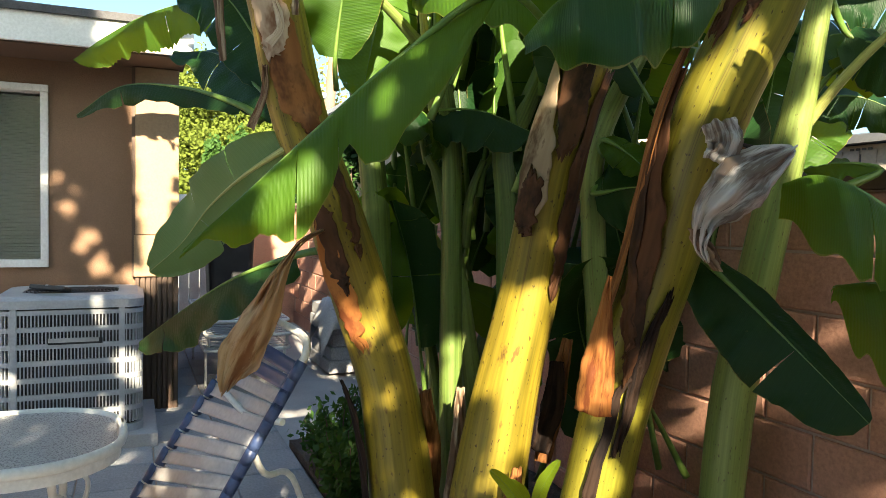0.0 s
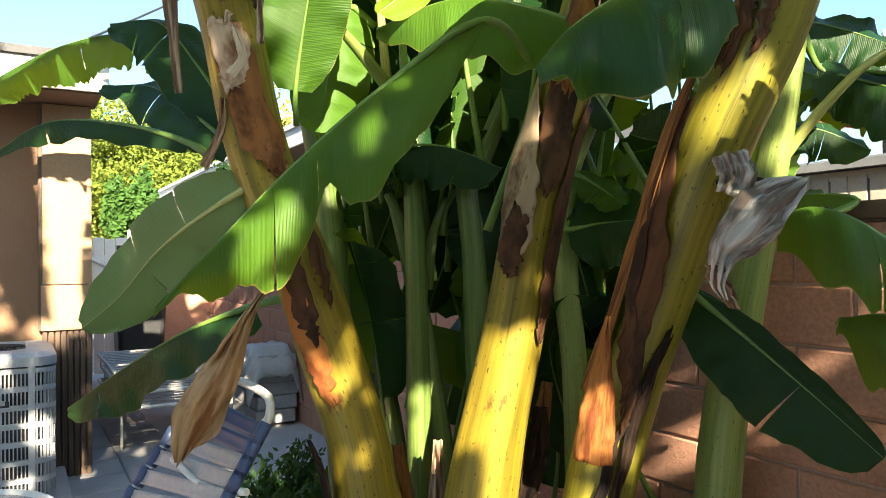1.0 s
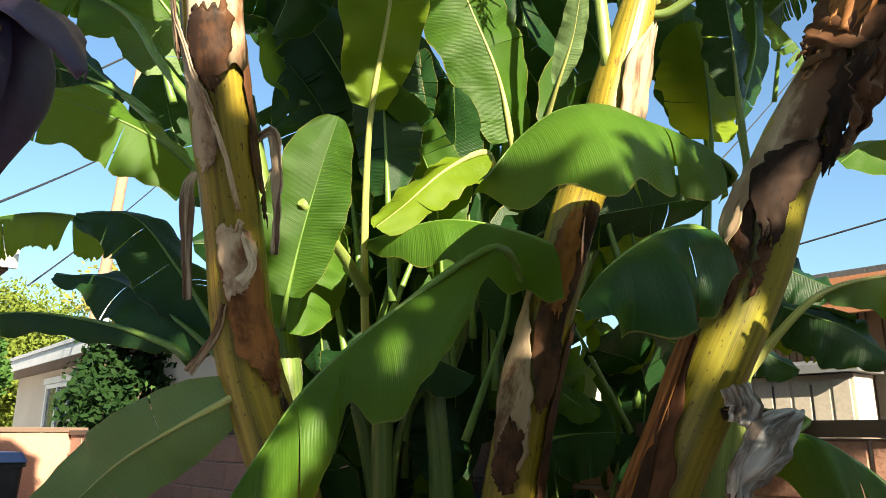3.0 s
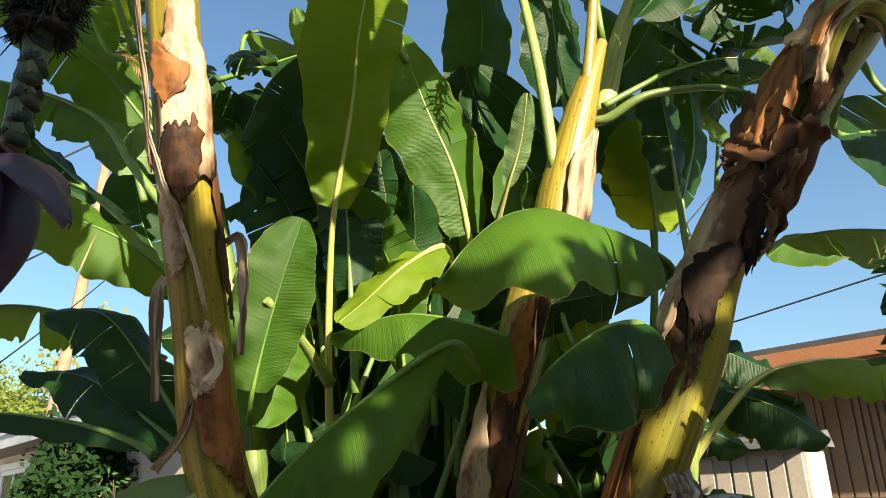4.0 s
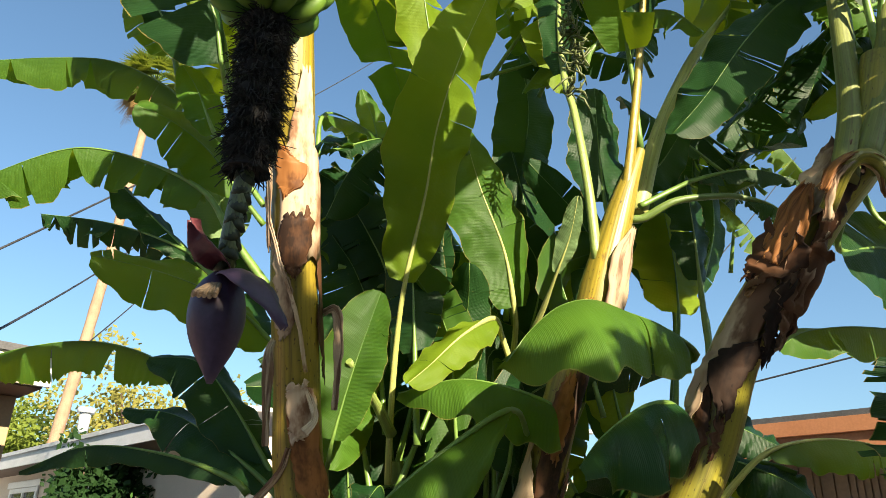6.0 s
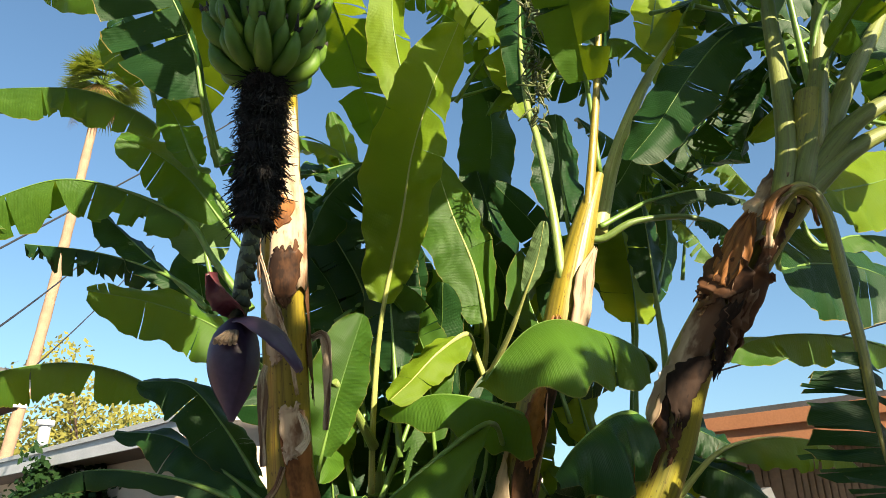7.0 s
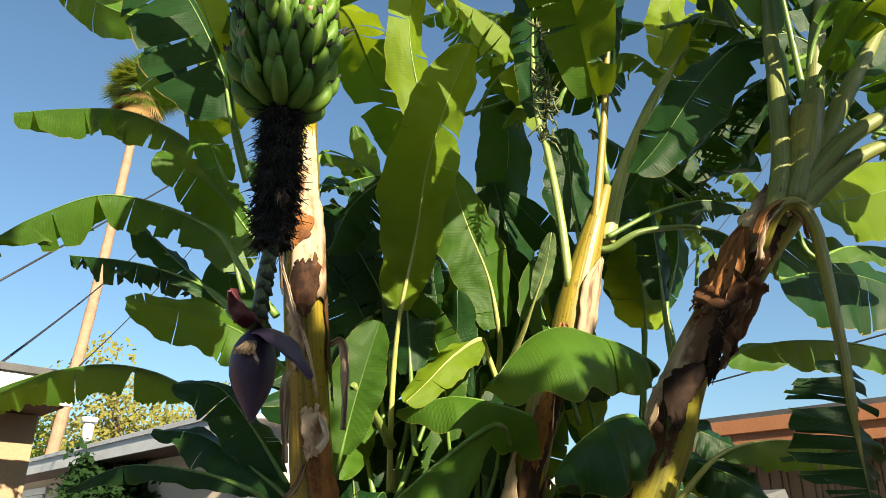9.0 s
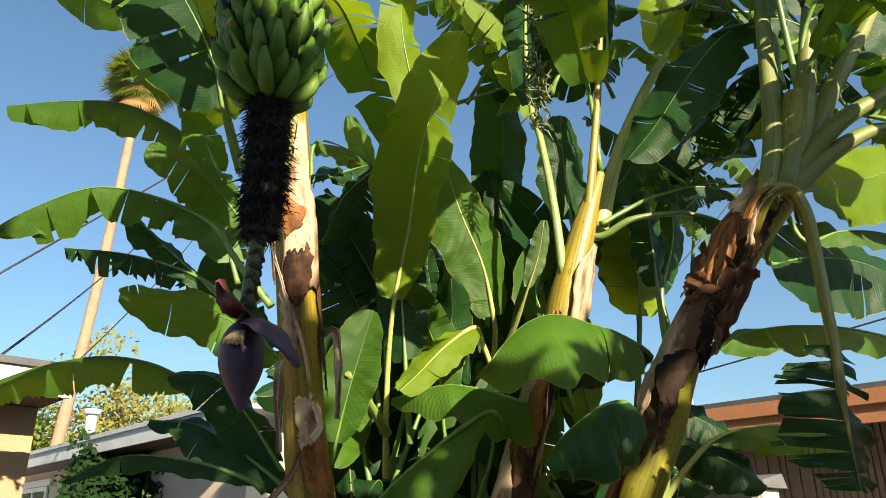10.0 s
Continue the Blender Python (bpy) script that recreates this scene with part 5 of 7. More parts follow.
# fruiting plant
for rows, material, lift, seed, label in (
        ([(1.03, -18, -8), (1.11, -30, -2), (1.21, -40, 3), (1.32, -44, 4), (1.46, -30, 2)], DRY_ORANGE, 0.004, 2, "orange-brown dry sheath"),
        ([(1.24, -14, -4), (1.33, -30, 4), (1.45, -26, 6), (1.52, -14, 0)], DRY_UMBER, 0.007, 103, ""),
        ([(1.34, 26, 32), (1.44, 24, 46), (1.56, 30, 50), (1.66, 34, 44)], DRY_UMBER, 0.003, 3, ""),
        ([(1.68, 26, 34), (1.75, 8, 46), (1.83, -14, 56), (1.93, -24, 42), (2.04, -28, 36), (2.12, -22, 30)], DRY_BROWN, 0.004, 1, "smooth brown dry sheath"),
        ([(1.99, -20, 2), (2.03, -26, 16), (2.11, -28, 28), (2.16, -28, 24), (2.20, -24, 8)], DRY_PAPER, 0.009, 7, "torn pale papery sheath"),
        ([(2.36, -40, -24), (2.41, -52, -10), (2.51, -50, -14), (2.58, -54, -28), (2.66, -64, -46)], DRY, 0.006, 6, "grey-brown sheath under a pale edge"),
        ([(2.60, -40, 62), (2.68, -42, 64), (2.80, -42, 74), (2.89, -34, 62), (2.98, -24, 44), (3.10, -6, 40), (3.24, 10, 36)], DRY_PAPER, 0.006, 4, "sunlit tan dry sheath"),
        ([(2.55, -14, -4), (2.60, -32, 18), (2.65, -38, 28), (2.70, -38, 34), (2.75, -22, 20)], DRY_UMBER, 0.011, 41, "rotted brown sheath end"),
        ([(2.80, -40, -16), (2.86, -46, 14), (2.90, -46, 16), (2.96, -42, -20)], DRY_BROWN, 0.010, 42, ""),
        ([(2.20, 60, 72), (2.35, 50, 74), (2.50, 52, 76), (2.66, 50, 80)], DRY_UMBER, 0.004, 104, "")):
    patch(p1, P1_PATH, P1_R, rows, material, seed, lift, label=label, name="torn_sheath" if seed == 7 else "dry_sheath")
patch(p1, P1_PATH, P1_R, [(2.24, 4, 11), (2.37, -4, 3), (2.47, -15, -8), (2.57, -35, -28), (2.65, -48, -41), (2.80, -84, -74)], DRY_PAPER, 105, 0.014, 0.3, "thin white torn edge of a sheath", "sheath_edge")
ribbon(p1, [(-0.545, 2.262, 2.140), (-0.520, 2.240, 2.080), (-0.512, 2.225, 2.030), (-0.545, 2.215, 1.985)], [0.015, 0.026, 0.024, 0.034], TOWARDS, DRY_PAPER, 8, 0.006, "curled papery flap", "torn_sheath", cup=0.004)
wrap(p1, P1_PATH, P1_R, 2.62, 3.254, -66, 9, DRY, 5, ragged=0.6, lift=0.012, flare=0.02)
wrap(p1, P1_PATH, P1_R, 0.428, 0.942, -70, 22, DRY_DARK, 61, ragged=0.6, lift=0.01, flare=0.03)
ribbon(p1, [(-0.685, 2.220, 2.301), (-0.699, 2.180, 2.237), (-0.687, 2.180, 2.060), (-0.674, 2.180, 1.925)], [0.02, 0.042, 0.026, 0.022], TOWARDS, DRY, 9, 0.008, "dry hanging leaf stub", "dry_stub")
ribbon(p1, [(-0.518, 2.220, 2.422), (-0.480, 2.180, 2.428), (-0.462, 2.160, 2.314), (-0.450, 2.180, 2.064)], [0.03, 0.05, 0.034, 0.016], TOWARDS, DRY, 10, 0.010, "dry hanging leaf stub", "dry_stub")
ribbon(p1, [(-0.581, 2.300, 1.938), (-0.599, 2.360, 1.855), (-0.670, 2.450, 1.753)], [0.02, 0.025, 0.03], TOWARDS, DRY, 11, 0.006, "", "dry_stub")
ribbon(p1, [(-0.402, 2.380, 1.411), (-0.476, 2.360, 1.365), (-0.543, 2.360, 1.255), (-0.608, 2.380, 1.119), (-0.694, 2.400, 0.961), (-0.735, 2.420, 0.863)], [0.012, 0.02, 0.07, 0.12, 0.15, 0.03], (0.3, -1, 0.1), DRY_TAN, 12, 0.045, "curled tan dead leaf hanging from the stem", cup=0.03, pleat=0.008, m=20)
# middle plant
for rows, material, lift, seed, label in (
        ([(1.44, -50, -24), (1.50, -62, -10), (1.57, -68, -6), (1.69, -88, -18), (1.83, -90, -40), (1.98, -88, -66), (2.16, -80, -56)], DRY, 0.010, 22, "grey-tan papery sheath"),
        ([(1.42, -44, -26), (1.47, -58, -14), (1.54, -56, -12), (1.60, -46, -20)], DRY_UMBER, 0.014, 21, "dark brown rotted sheath end"),
        ([(1.66, 2, 18), (1.76, -24, 30), (1.90, -46, 14), (2.02, -44, 20), (2.20, -20, 30), (2.34, -6, 30)], DRY_UMBER, 0.005, 24, ""),
        ([(1.24, 32, 40), (1.37, 30, 64), (1.55, 26, 80), (1.72, 30, 70), (1.95, 40, 70)], DRY_UMBER, 0.004, 23, ""),
        ([(1.96, -30, -4), (2.06, -44, 6), (2.20, -40, 0), (2.30, -30, -8)], DRY_BROWN, 0.009, 29, "")):
    patch(p2, P2_PATH, P2_R, rows, material, seed, lift, label=label)
wrap(p2, P2_PATH, P2_R, 2.501, 2.965, 30, 44, DRY, 25, ragged=0.7, lift=0.01, label="sunlit tan sheath")
wrap(p2, P2_PATH, P2_R, 2.413, 2.608, -40, 30, DRY_BROWN, 26, ragged=0.8, lift=0.008)
ribbon(p2, [(0.396, 2.500, 0.968), (0.386, 2.500, 0.809), (0.344, 2.500, 0.648)], [0.05, 0.08, 0.06], TOWARDS, DRY_DARK, 27, 0.02, "", "dry_stub")
ribbon(p2, [(0.447, 2.600, 1.032), (0.411, 2.600, 0.825), (0.366, 2.600, 0.575)], [0.04, 0.07, 0.06], TOWARDS, DRY_BROWN, 28, 0.02, "", "dry_stub")
# right plant
for rows, material, lift, seed, label in (
        ([(1.02, -14, -4), (1.17, -36, -8), (1.31, -58, -20), (1.52, -66, -30), (1.68, -82, -54), (1.80, -96, -68)], DRY_UMBER, 0.012, 31, "long brown dry sheath"),
        ([(1.08, -22, -14), (1.20, -40, -26), (1.36, -60, -44), (1.56, -70, -56), (1.74, -92, -78)], DRY_UMBER, 0.017, 131, ""),
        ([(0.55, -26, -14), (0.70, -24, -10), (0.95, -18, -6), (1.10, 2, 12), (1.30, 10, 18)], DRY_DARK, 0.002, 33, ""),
        ([(2.03, -104, -84), (2.10, -106, -68), (2.17, -98, -66), (2.26, -84, -36), (2.33, -78, -12), (2.40, -78, -18), (2.50, -80, -8)], DRY, 0.012, 93, "pale papery sheath"),
        ([(2.08, -34, -26), (2.12, -48, -18), (2.17, -64, -10), (2.22, -70, -6), (2.30, -44, 2), (2.34, -20, 4)], DRY_DARK, 0.022, 34, "charred-looking dark patch of sheath"),
        ([(1.88, -62, -50), (1.98, -68, -44), (2.08, -84, -52), (2.20, -90, -60)], DRY_UMBER, 0.004, 135, ""),
        ([(1.94, -30, -24), (2.00, -38, -20), (2.08, -40, -28)], DRY_UMBER, 0.003, 136, ""),
        ([(2.29, 10, 22), (2.34, -4, 20), (2.40, -20, 4), (2.47, -34, -10), (2.52, -30, -14)], DRY_DARK, 0.030, 95, "black crack in the sheaths"),
        ([(2.36, 24, 60), (2.43, -2, 48), (2.49, -30, 20), (2.56, -40, 10)], DRY, 0.014, 94, ""),
        ([(2.40, 44, 62), (2.47, 14, 72), (2.54, -14, 84), (2.60, -26, 88), (2.64, -6, 60)], DRY_UMBER, 0.018, 137, "brown sheath folded over"),
        ([(2.47, -80, -64), (2.53, -96, -30), (2.58, -100, -14), (2.64, -96, -40)], DRY_UMBER, 0.020, 36, "rotted brown sheath collar"),
        ([(2.58, -84, -46), (2.65, -86, -50), (2.73, -84, -30), (2.84, -98, -46), (2.92, -104, -60)], DRY, 0.012, 38, ""),
        ([(2.62, -20, 6), (2.70, -32, 8), (2.80, -46, -4), (2.90, -50, -18)], DRY_UMBER, 0.008, 91, "")):
    patch(p4, P4_PATH, P4_R, rows, material, seed, lift, label=label, crumple=0.022 if seed in (36, 38, 93, 94, 137) else 0.006, curl=0.016 if seed in (36, 38, 94) else 0.0)
wrap(p4, P4_PATH, P4_R, 1.030, 1.924, -80, 14, DRY_BROWN, 32, ragged=0.5, lift=0.012, flare=0.015)
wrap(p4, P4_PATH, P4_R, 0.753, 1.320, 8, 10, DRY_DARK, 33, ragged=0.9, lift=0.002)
wrap(p4, P4_PATH, P4_R, 2.54, 2.76, -64, 26, DRY_BROWN, 37, ragged=0.8, lift=0.020, flare=0.032)
ribbon(p4, [(0.457, 2.120, 0.890), (0.468, 2.080, 1.083), (0.477, 2.060, 1.209), (0.486, 2.050, 1.302)], [0.11, 0.10, 0.05, 0.012], (-0.3, -1, 0), DRY_ORANGE, 40, 0.012, "orange glowing dry sheath tip", "dry_sheath", cup=0.02)
ribbon(p4, [(0.668, 2.000, 1.385), (0.674, 1.900, 1.552), (0.677, 1.800, 1.634), (0.717, 1.750, 1.643), (0.775, 1.720, 1.627)], [0.12, 0.10, 0.06, 0.03, 0.02], TOWARDS, DRY_BROWN, 43, 0.012, "", "dry_stub")
part("dead_leaf_knot", tube([(0.679, 1.790, 1.633), (0.717, 1.750, 1.638), (0.777, 1.730, 1.628)], [0.02, 0.015, 0.008], 8), DRY_DARK, p4)
ribbon(p4, [(0.668, 1.720, 1.693), (0.676, 1.700, 1.641), (0.651, 1.700, 1.595)], [0.075, 0.085, 0.05], (-0.4, -1, 0.1), DRY_GREY, 44, 0.014, "curled white end of the dead leaf", pleat=0.006, m=20, cup=0.02)
ribbon(p4, [(0.828, 1.720, 1.628), (0.752, 1.680, 1.582), (0.682, 1.670, 1.521), (0.641, 1.690, 1.469), (0.631, 1.710, 1.408), (0.648, 1.720, 1.374)], [0.02, 0.10, 0.145, 0.115, 0.05, 0.02], (0.1, -1, 0.15), DRY_GREY, 45, 0.020, "papery white dead leaf hanging in folds", pleat=0.010, cup=0.025, m=24)
ribbon(p4, [(0.621, 1.700, 1.448), (0.631, 1.710, 1.408), (0.659, 1.720, 1.375), (0.677, 1.730, 1.343)], [0.05, 0.035, 0.045, 0.008], (0.3, -1, 0.1), DRY, 46, 0.010, "shrivelled brown tip", pleat=0.006, cup=0.014)
part("dead_leaf_stalk", tube([(0.701, 1.760, 1.621), (0.751, 1.730, 1.609), (0.802, 1.710, 1.624), (0.835, 1.700, 1.629)], [0.012, 0.010, 0.007, 0.003], 8), DRY_DARK, p4)
# the bent stalk's dry elbow, and torn sheaths round the neck of the right plant
for k, (line, w, mat) in enumerate((([(0.858, 1.180, 2.704), (0.907, 1.160, 2.795), (0.986, 1.130, 2.844), (1.067, 1.120, 2.815), (1.082, 1.120, 2.677)], 0.050, DRY_BROWN), ([(0.859, 1.200, 2.724), (0.940, 1.180, 2.793), (1.018, 1.160, 2.830), (1.057, 1.140, 2.787), (1.060, 1.130, 2.701)], 0.040, DRY_TAN), ([(0.875, 1.200, 2.612), (0.893, 1.180, 2.720), (0.943, 1.150, 2.808), (1.017, 1.140, 2.844), (1.071, 1.140, 2.843)], 0.030, DRY))):
    ribbon(p4, line, [w * 0.5, w * 0.6, w * 0.4, w * 0.5, w * 0.3], (0.2, -1, 0.3), mat, 330 + k, 0.014, "", "dry_elbow", pleat=0.005, cup=0.010)
rnd = random.Random(83)
for k in range(3):
    u0 = u_at(P4_PATH, rnd.uniform(2.40, 2.70))
    c, way = along(P4_PATH, u0)
    a = radians(rnd.uniform(-115, 30))
    out = Vector((math.sin(a), -math.cos(a), 0.1)).normalized()
    size = rnd.uniform(0.18, 0.36)
    tip_out = rnd.uniform(0.100, 0.128)
    ribbon(p4, [c + out * 0.092 - way * size * 0.6, c + out * 0.104, c + out * (tip_out - 0.01) + way * size * 0.3, c + out * tip_out + way * size * 0.45], [rnd.uniform(0.04, 0.07), rnd.uniform(0.05, 0.10), rnd.uniform(0.03, 0.05), 0.004], out, (DRY, DRY_DARK, DRY, DRY_DARK, DRY)[k % 5], 300 + k, 0.010, "", "dry_rag", pleat=0.004, cup=0.012)
# papery rags round the collar of the right plant
rnd = random.Random(15)
for k in range(9):
    u0 = u_at(P4_PATH, 2.48 + (2.66 - 2.48) * k / 8)
    c, way = along(P4_PATH, u0)
    a = radians(rnd.uniform(-110, 25))
    out = Vector((math.sin(a), -math.cos(a), 0.1)).normalized()
    size = rnd.uniform(0.07, 0.14)
    ribbon(p4, [c + out * 0.085, c + out * 0.098 - way * size * 0.5, c + out * rnd.uniform(0.10, 0.125) - way * size], [rnd.uniform(0.03, 0.07), rnd.uniform(0.03, 0.06), rnd.uniform(0.004, 0.02)], out, rnd.choice((DRY, DRY_DARK, DRY_DARK, DRY_TAN)), 200 + k, 0.012, "", "dry_rag", pleat=0.006, cup=0.01)
# litter of stubs between the stems
for k, (q, w, m) in enumerate(((([(-0.067, 2.750, 0.336), (-0.052, 2.720, 0.589), (-0.072, 2.700, 0.811)]), 0.09, DRY_BROWN), (([(0.040, 2.600, 0.399), (0.060, 2.600, 0.650), (0.063, 2.580, 0.852)]), 0.06, DRY), (([(-0.123, 2.700, 0.398), (-0.099, 2.700, 0.637), (-0.141, 2.700, 0.873)]), 0.05, DRY_DARK), (([(0.233, 2.250, 0.543), (0.240, 2.200, 0.643), (0.243, 2.180, 0.694)]), 0.05, DRY_BROWN))):
    ribbon(p7 if k < 3 else p2, q, [w * 1.2, w, w * 0.5], TOWARDS, m, 50 + k, 0.02, "", "dry_stub")

# ---- fruit bunch and flower on the leaning plant ----
def green_fruit():
    m, t, p = shader("green_banana", (0.07, 0.16, 0.03), 0.52, 0.0, 0.3)
    v = mapped(t)
    col = ramp(t, noise_at(t, v, 9.0, 3.0), [(0.3, (0.045, 0.115, 0.014)), (0.7, (0.115, 0.205, 0.022))])
    col = blend(t, math_node(t, "MULTIPLY", ramp(t, noise_at(t, v, 90.0, 3.0), [(0.62, (0, 0, 0)), (0.70, (1, 1, 1))]), 0.4), col, (0.07, 0.09, 0.03))
    t.links.new(col, p.inputs["Base Color"])
    bump(t, p, noise_at(t, v, 60.0), 0.1, 0.002)
    p.inputs["Subsurface Weight"].default_value = 0.1
    p.inputs["Subsurface Radius"].default_value = (0.01, 0.015, 0.004)
    return m


FRUIT = green_fruit()
BLACK_DRY = plain("blackened_bracts", (0.005, 0.0045, 0.0045), (0.019, 0.014, 0.012), 0.8, 30, 120, 0.6)
PURPLE = plain("purple_bract", (0.036, 0.020, 0.046), (0.066, 0.038, 0.078), 0.5, 9, 90, 0.15)
MAROON = plain("maroon_bract", (0.085, 0.018, 0.026), (0.14, 0.030, 0.038), 0.45, 9, 90, 0.15)
SCAR = plain("scarred_stalk", (0.010, 0.016, 0.005), (0.030, 0.038, 0.011), 0.6, 30, 120, 0.3)
FLORET = plain("dry_florets", (0.26, 0.18, 0.11), (0.38, 0.27, 0.17), 0.8, 30, 120, 0.4)

B_TOP, B_LOW = Vector((-0.938, 1.240, 3.719)), Vector((-0.895, 1.240, 2.885))
S_LOW, S_END = Vector((-0.888, 1.260, 2.454)), Vector((-0.903, 1.280, 2.197))
part("fruit_stalk", tube([P1_PATH[-1], (-0.885, 1.550, 4.645), (-0.958, 1.300, 4.303), B_TOP, B_LOW, (-0.887, 1.250, 2.666), S_LOW, (-0.899, 1.270, 2.340), S_END], [0.05, 0.042, 0.036, 0.032, 0.028, 0.024, 0.022, 0.024, 0.022], 12), STEM_DEEP, p1, "thick green fruit stalk")
rng = random.Random(4)
axis = (B_TOP - B_LOW).normalized()
side_a = axis.cross(Vector((0, 1, 0))).normalized()
side_b = axis.cross(side_a).normalized()


def finger(base, out, up, length, r):
    """A banana: swells from its stalk, bends upwards, five soft edges, a blackened tip."""
    path = [base, base + out * length * 0.34 + up * length * 0.02, base + out * length * 0.66 + up * length * 0.26, base + out * length * 0.78 + up * length * 0.62]
    pts = spline(path, 12)
    radii = [r * q for q in (0.42, 0.62, 0.85, 0.97, 1.0, 1.02, 1.0, 0.98, 0.93, 0.85, 0.70, 0.48, 0.30)]
    bm = add_tube(bmesh.new(), pts, radii, 10, True, 0.92)
    return bm, pts[-1], (pts[-1] - pts[-2]).normalized()


rings = 8
for h in range(rings):
    centre = B_LOW + axis * (0.03 + h * 0.078)
    count = 12 if h else 9
    for row in range(2):
        for k in range(count):
            a = 2 * math.pi * (k + 0.5 * row + 0.3 * (h % 2)) / count + rng.gauss(0, 0.06)
            out = (side_a * math.cos(a) + side_b * math.sin(a)).normalized()
            length = (0.178 + 0.016 * rng.random()) * (0.85 if h == 0 else 1.0)
            bm, tip, way = finger(centre + out * 0.028 + axis * (row * 0.038 + rng.gauss(0, 0.004)), (out * 1.0 - axis * 0.12).normalized(), (axis + out * 0.10 * rng.gauss(0, 1)).normalized(), length * (1.0 if row == 0 else 0.9), 0.0260)
            f = part("banana", bm, FRUIT, p1)
            bm = bmesh.new()
            for q in range(3):
                d = Vector((rng.gauss(0, 1), rng.gauss(0, 1), rng.gauss(0, 1))) * 0.007
                add_tube(bm, [tip - way * 0.004, tip + way * 0.012 + d * 0.5, tip + way * 0.022 + d * 1.4], [0.008, 0.006, 0.002], 5)
            part("flower_tip", bm, BLACK_DRY if rng.random() < 0.8 else FLORET, f)

# blackened, bristly length of the stalk under the fruit
bm = bmesh.new()
core = spline([B_LOW + axis * 0.02, (-0.887, 1.250, 2.666), S_LOW], 30)
add_tube(bm, core, [0.050 + 0.010 * math.sin(i * 1.3) for i in range(31)], 14)
for i in range(2600):
    s = rng.random()
    c = core[min(int(s * 30), 29)].lerp(core[min(int(s * 30) + 1, 30)], (s * 30) % 1)
    a = rng.uniform(0, 6.283)
    out = (side_a * math.cos(a) + side_b * math.sin(a))
    reach = (0.060 + 0.020 * rng.random()) * (1 - 0.35 * max(0, s - 0.8) / 0.2)
    tip = c + out * reach + Vector((rng.gauss(0, 0.012), rng.gauss(0, 0.012), rng.gauss(-0.018, 0.018)))
    add_tube(bm, [c + out * 0.04, c + out * reach * 0.75 + Vector((0, 0, rng.gauss(0, 0.008))), tip], [0.0026, 0.0021, 0.0010], 4, False)
part("old_flower_stalk", bm, BLACK_DRY, p1, "black bristly remains of old flowers")
# ridged scars down to the flower
for i in range(17):
    c = S_LOW.lerp(S_END, (i + 0.5) / 17.5)
    bm = bmesh.new()
    turn = i * 2.4
    d = (side_a * math.cos(turn) + side_b * math.sin(turn)) * 0.006
    add_tube(bm, [c + axis * 0.0065, c + d + axis * 0.003, c + d * 1.4 - axis * 0.001, c - axis * 0.006], [0.0165, 0.0215, 0.0235, 0.0165], 12)
    part("stalk_scar", bm, SCAR, p1)
# the flower: closed purple bud, two lifted bracts, a fringe of dry florets
tip = Vector((-0.898, 1.260, 1.935))
down = (tip - S_END).normalized()
flen = (tip - S_END).length
bud_path = [S_END + down * flen * q / 12 for q in range(13)]
bud_r = [0.86 * q for q in (0.022, 0.046, 0.060, 0.067, 0.070, 0.070, 0.067, 0.061, 0.053, 0.043, 0.031, 0.019, 0.008)]
bm = bmesh.new()
add_tube(bm, bud_path, bud_r, 20)
for v in bm.verts:
    k = (v.co - S_END).dot(down) / flen
    c = S_END + down * flen * k
    a = math.atan2((v.co - c).dot(side_b), (v.co - c).dot(side_a))
    v.co = c + (v.co - c) * (1 + 0.035 * math.cos(a * 3 + k * 4) + 0.02 * math.cos(a * 5 - k * 6))
flower = part("flower_bud", bm, PURPLE, p1, "closed purple banana flower bud")
for ang, mat, open_, w in ((-1.2, PURPLE, 0.02, 0.10), (0.9, PURPLE, 0.012, 0.11)):
    rows, uvs = [], []
    for i in range(13):
        q = 0.02 + 0.93 * i / 12
        c = S_END + down * flen * q
        x = q * 12
        j = min(int(x), 11)
        r = (bud_r[j] + (bud_r[j + 1] - bud_r[j]) * (x - j)) * 1.05 + 0.002 + open_ * q * (1 - q)
        half = 0.95 * math.sin(math.pi * (0.12 + 0.86 * q)) ** 0.6
        rows.append([c + (side_a * math.cos(ang + half * (k / 4 - 1)) + side_b * math.sin(ang + half * (k / 4 - 1))) * r for k in range(9)])
        uvs.append([(k / 8 * 0.2, q * 0.3) for k in range(9)])
    part("bract", add_sheet(bmesh.new(), rows, uvs), mat, flower)
ribbon(p1, [S_END + down * 0.012, (-0.856, 1.180, 2.151), (-0.804, 1.140, 2.091), (-0.772, 1.120, 2.030)], [0.045, 0.105, 0.085, 0.010], (0.2, -0.7, 0.8), PURPLE, 71, 0.004, "lifted purple bract", "bract", cup=0.02)
ribbon(p1, [S_END + down * 0.005, (-0.937, 1.220, 2.202), (-0.976, 1.200, 2.233), (-0.995, 1.200, 2.285)], [0.04, 0.085, 0.08, 0.012], (-0.5, -0.8, -0.3), MAROON, 72, 0.004, "raised maroon bract", "bract", cup=-0.025)
bm = bmesh.new()
for i in range(14):
    a = i / 13
    start = S_END + down * (0.02 + 0.01 * rng.random())
    end = Vector((-0.915, 1.185, 2.109)).lerp(Vector((-0.965, 1.200, 2.112)), a) + Vector((0.004 * math.sin(i * 2.1), 0, 0.004 * math.cos(i * 1.7)))
    add_tube(bm, [start, start.lerp(end, 0.5) + Vector((0, -0.012, 0.004)), end], [0.006, 0.0065, 0.005], 6)
part("floret_fringe", bm, FLORET, p1, "row of dry tan florets")

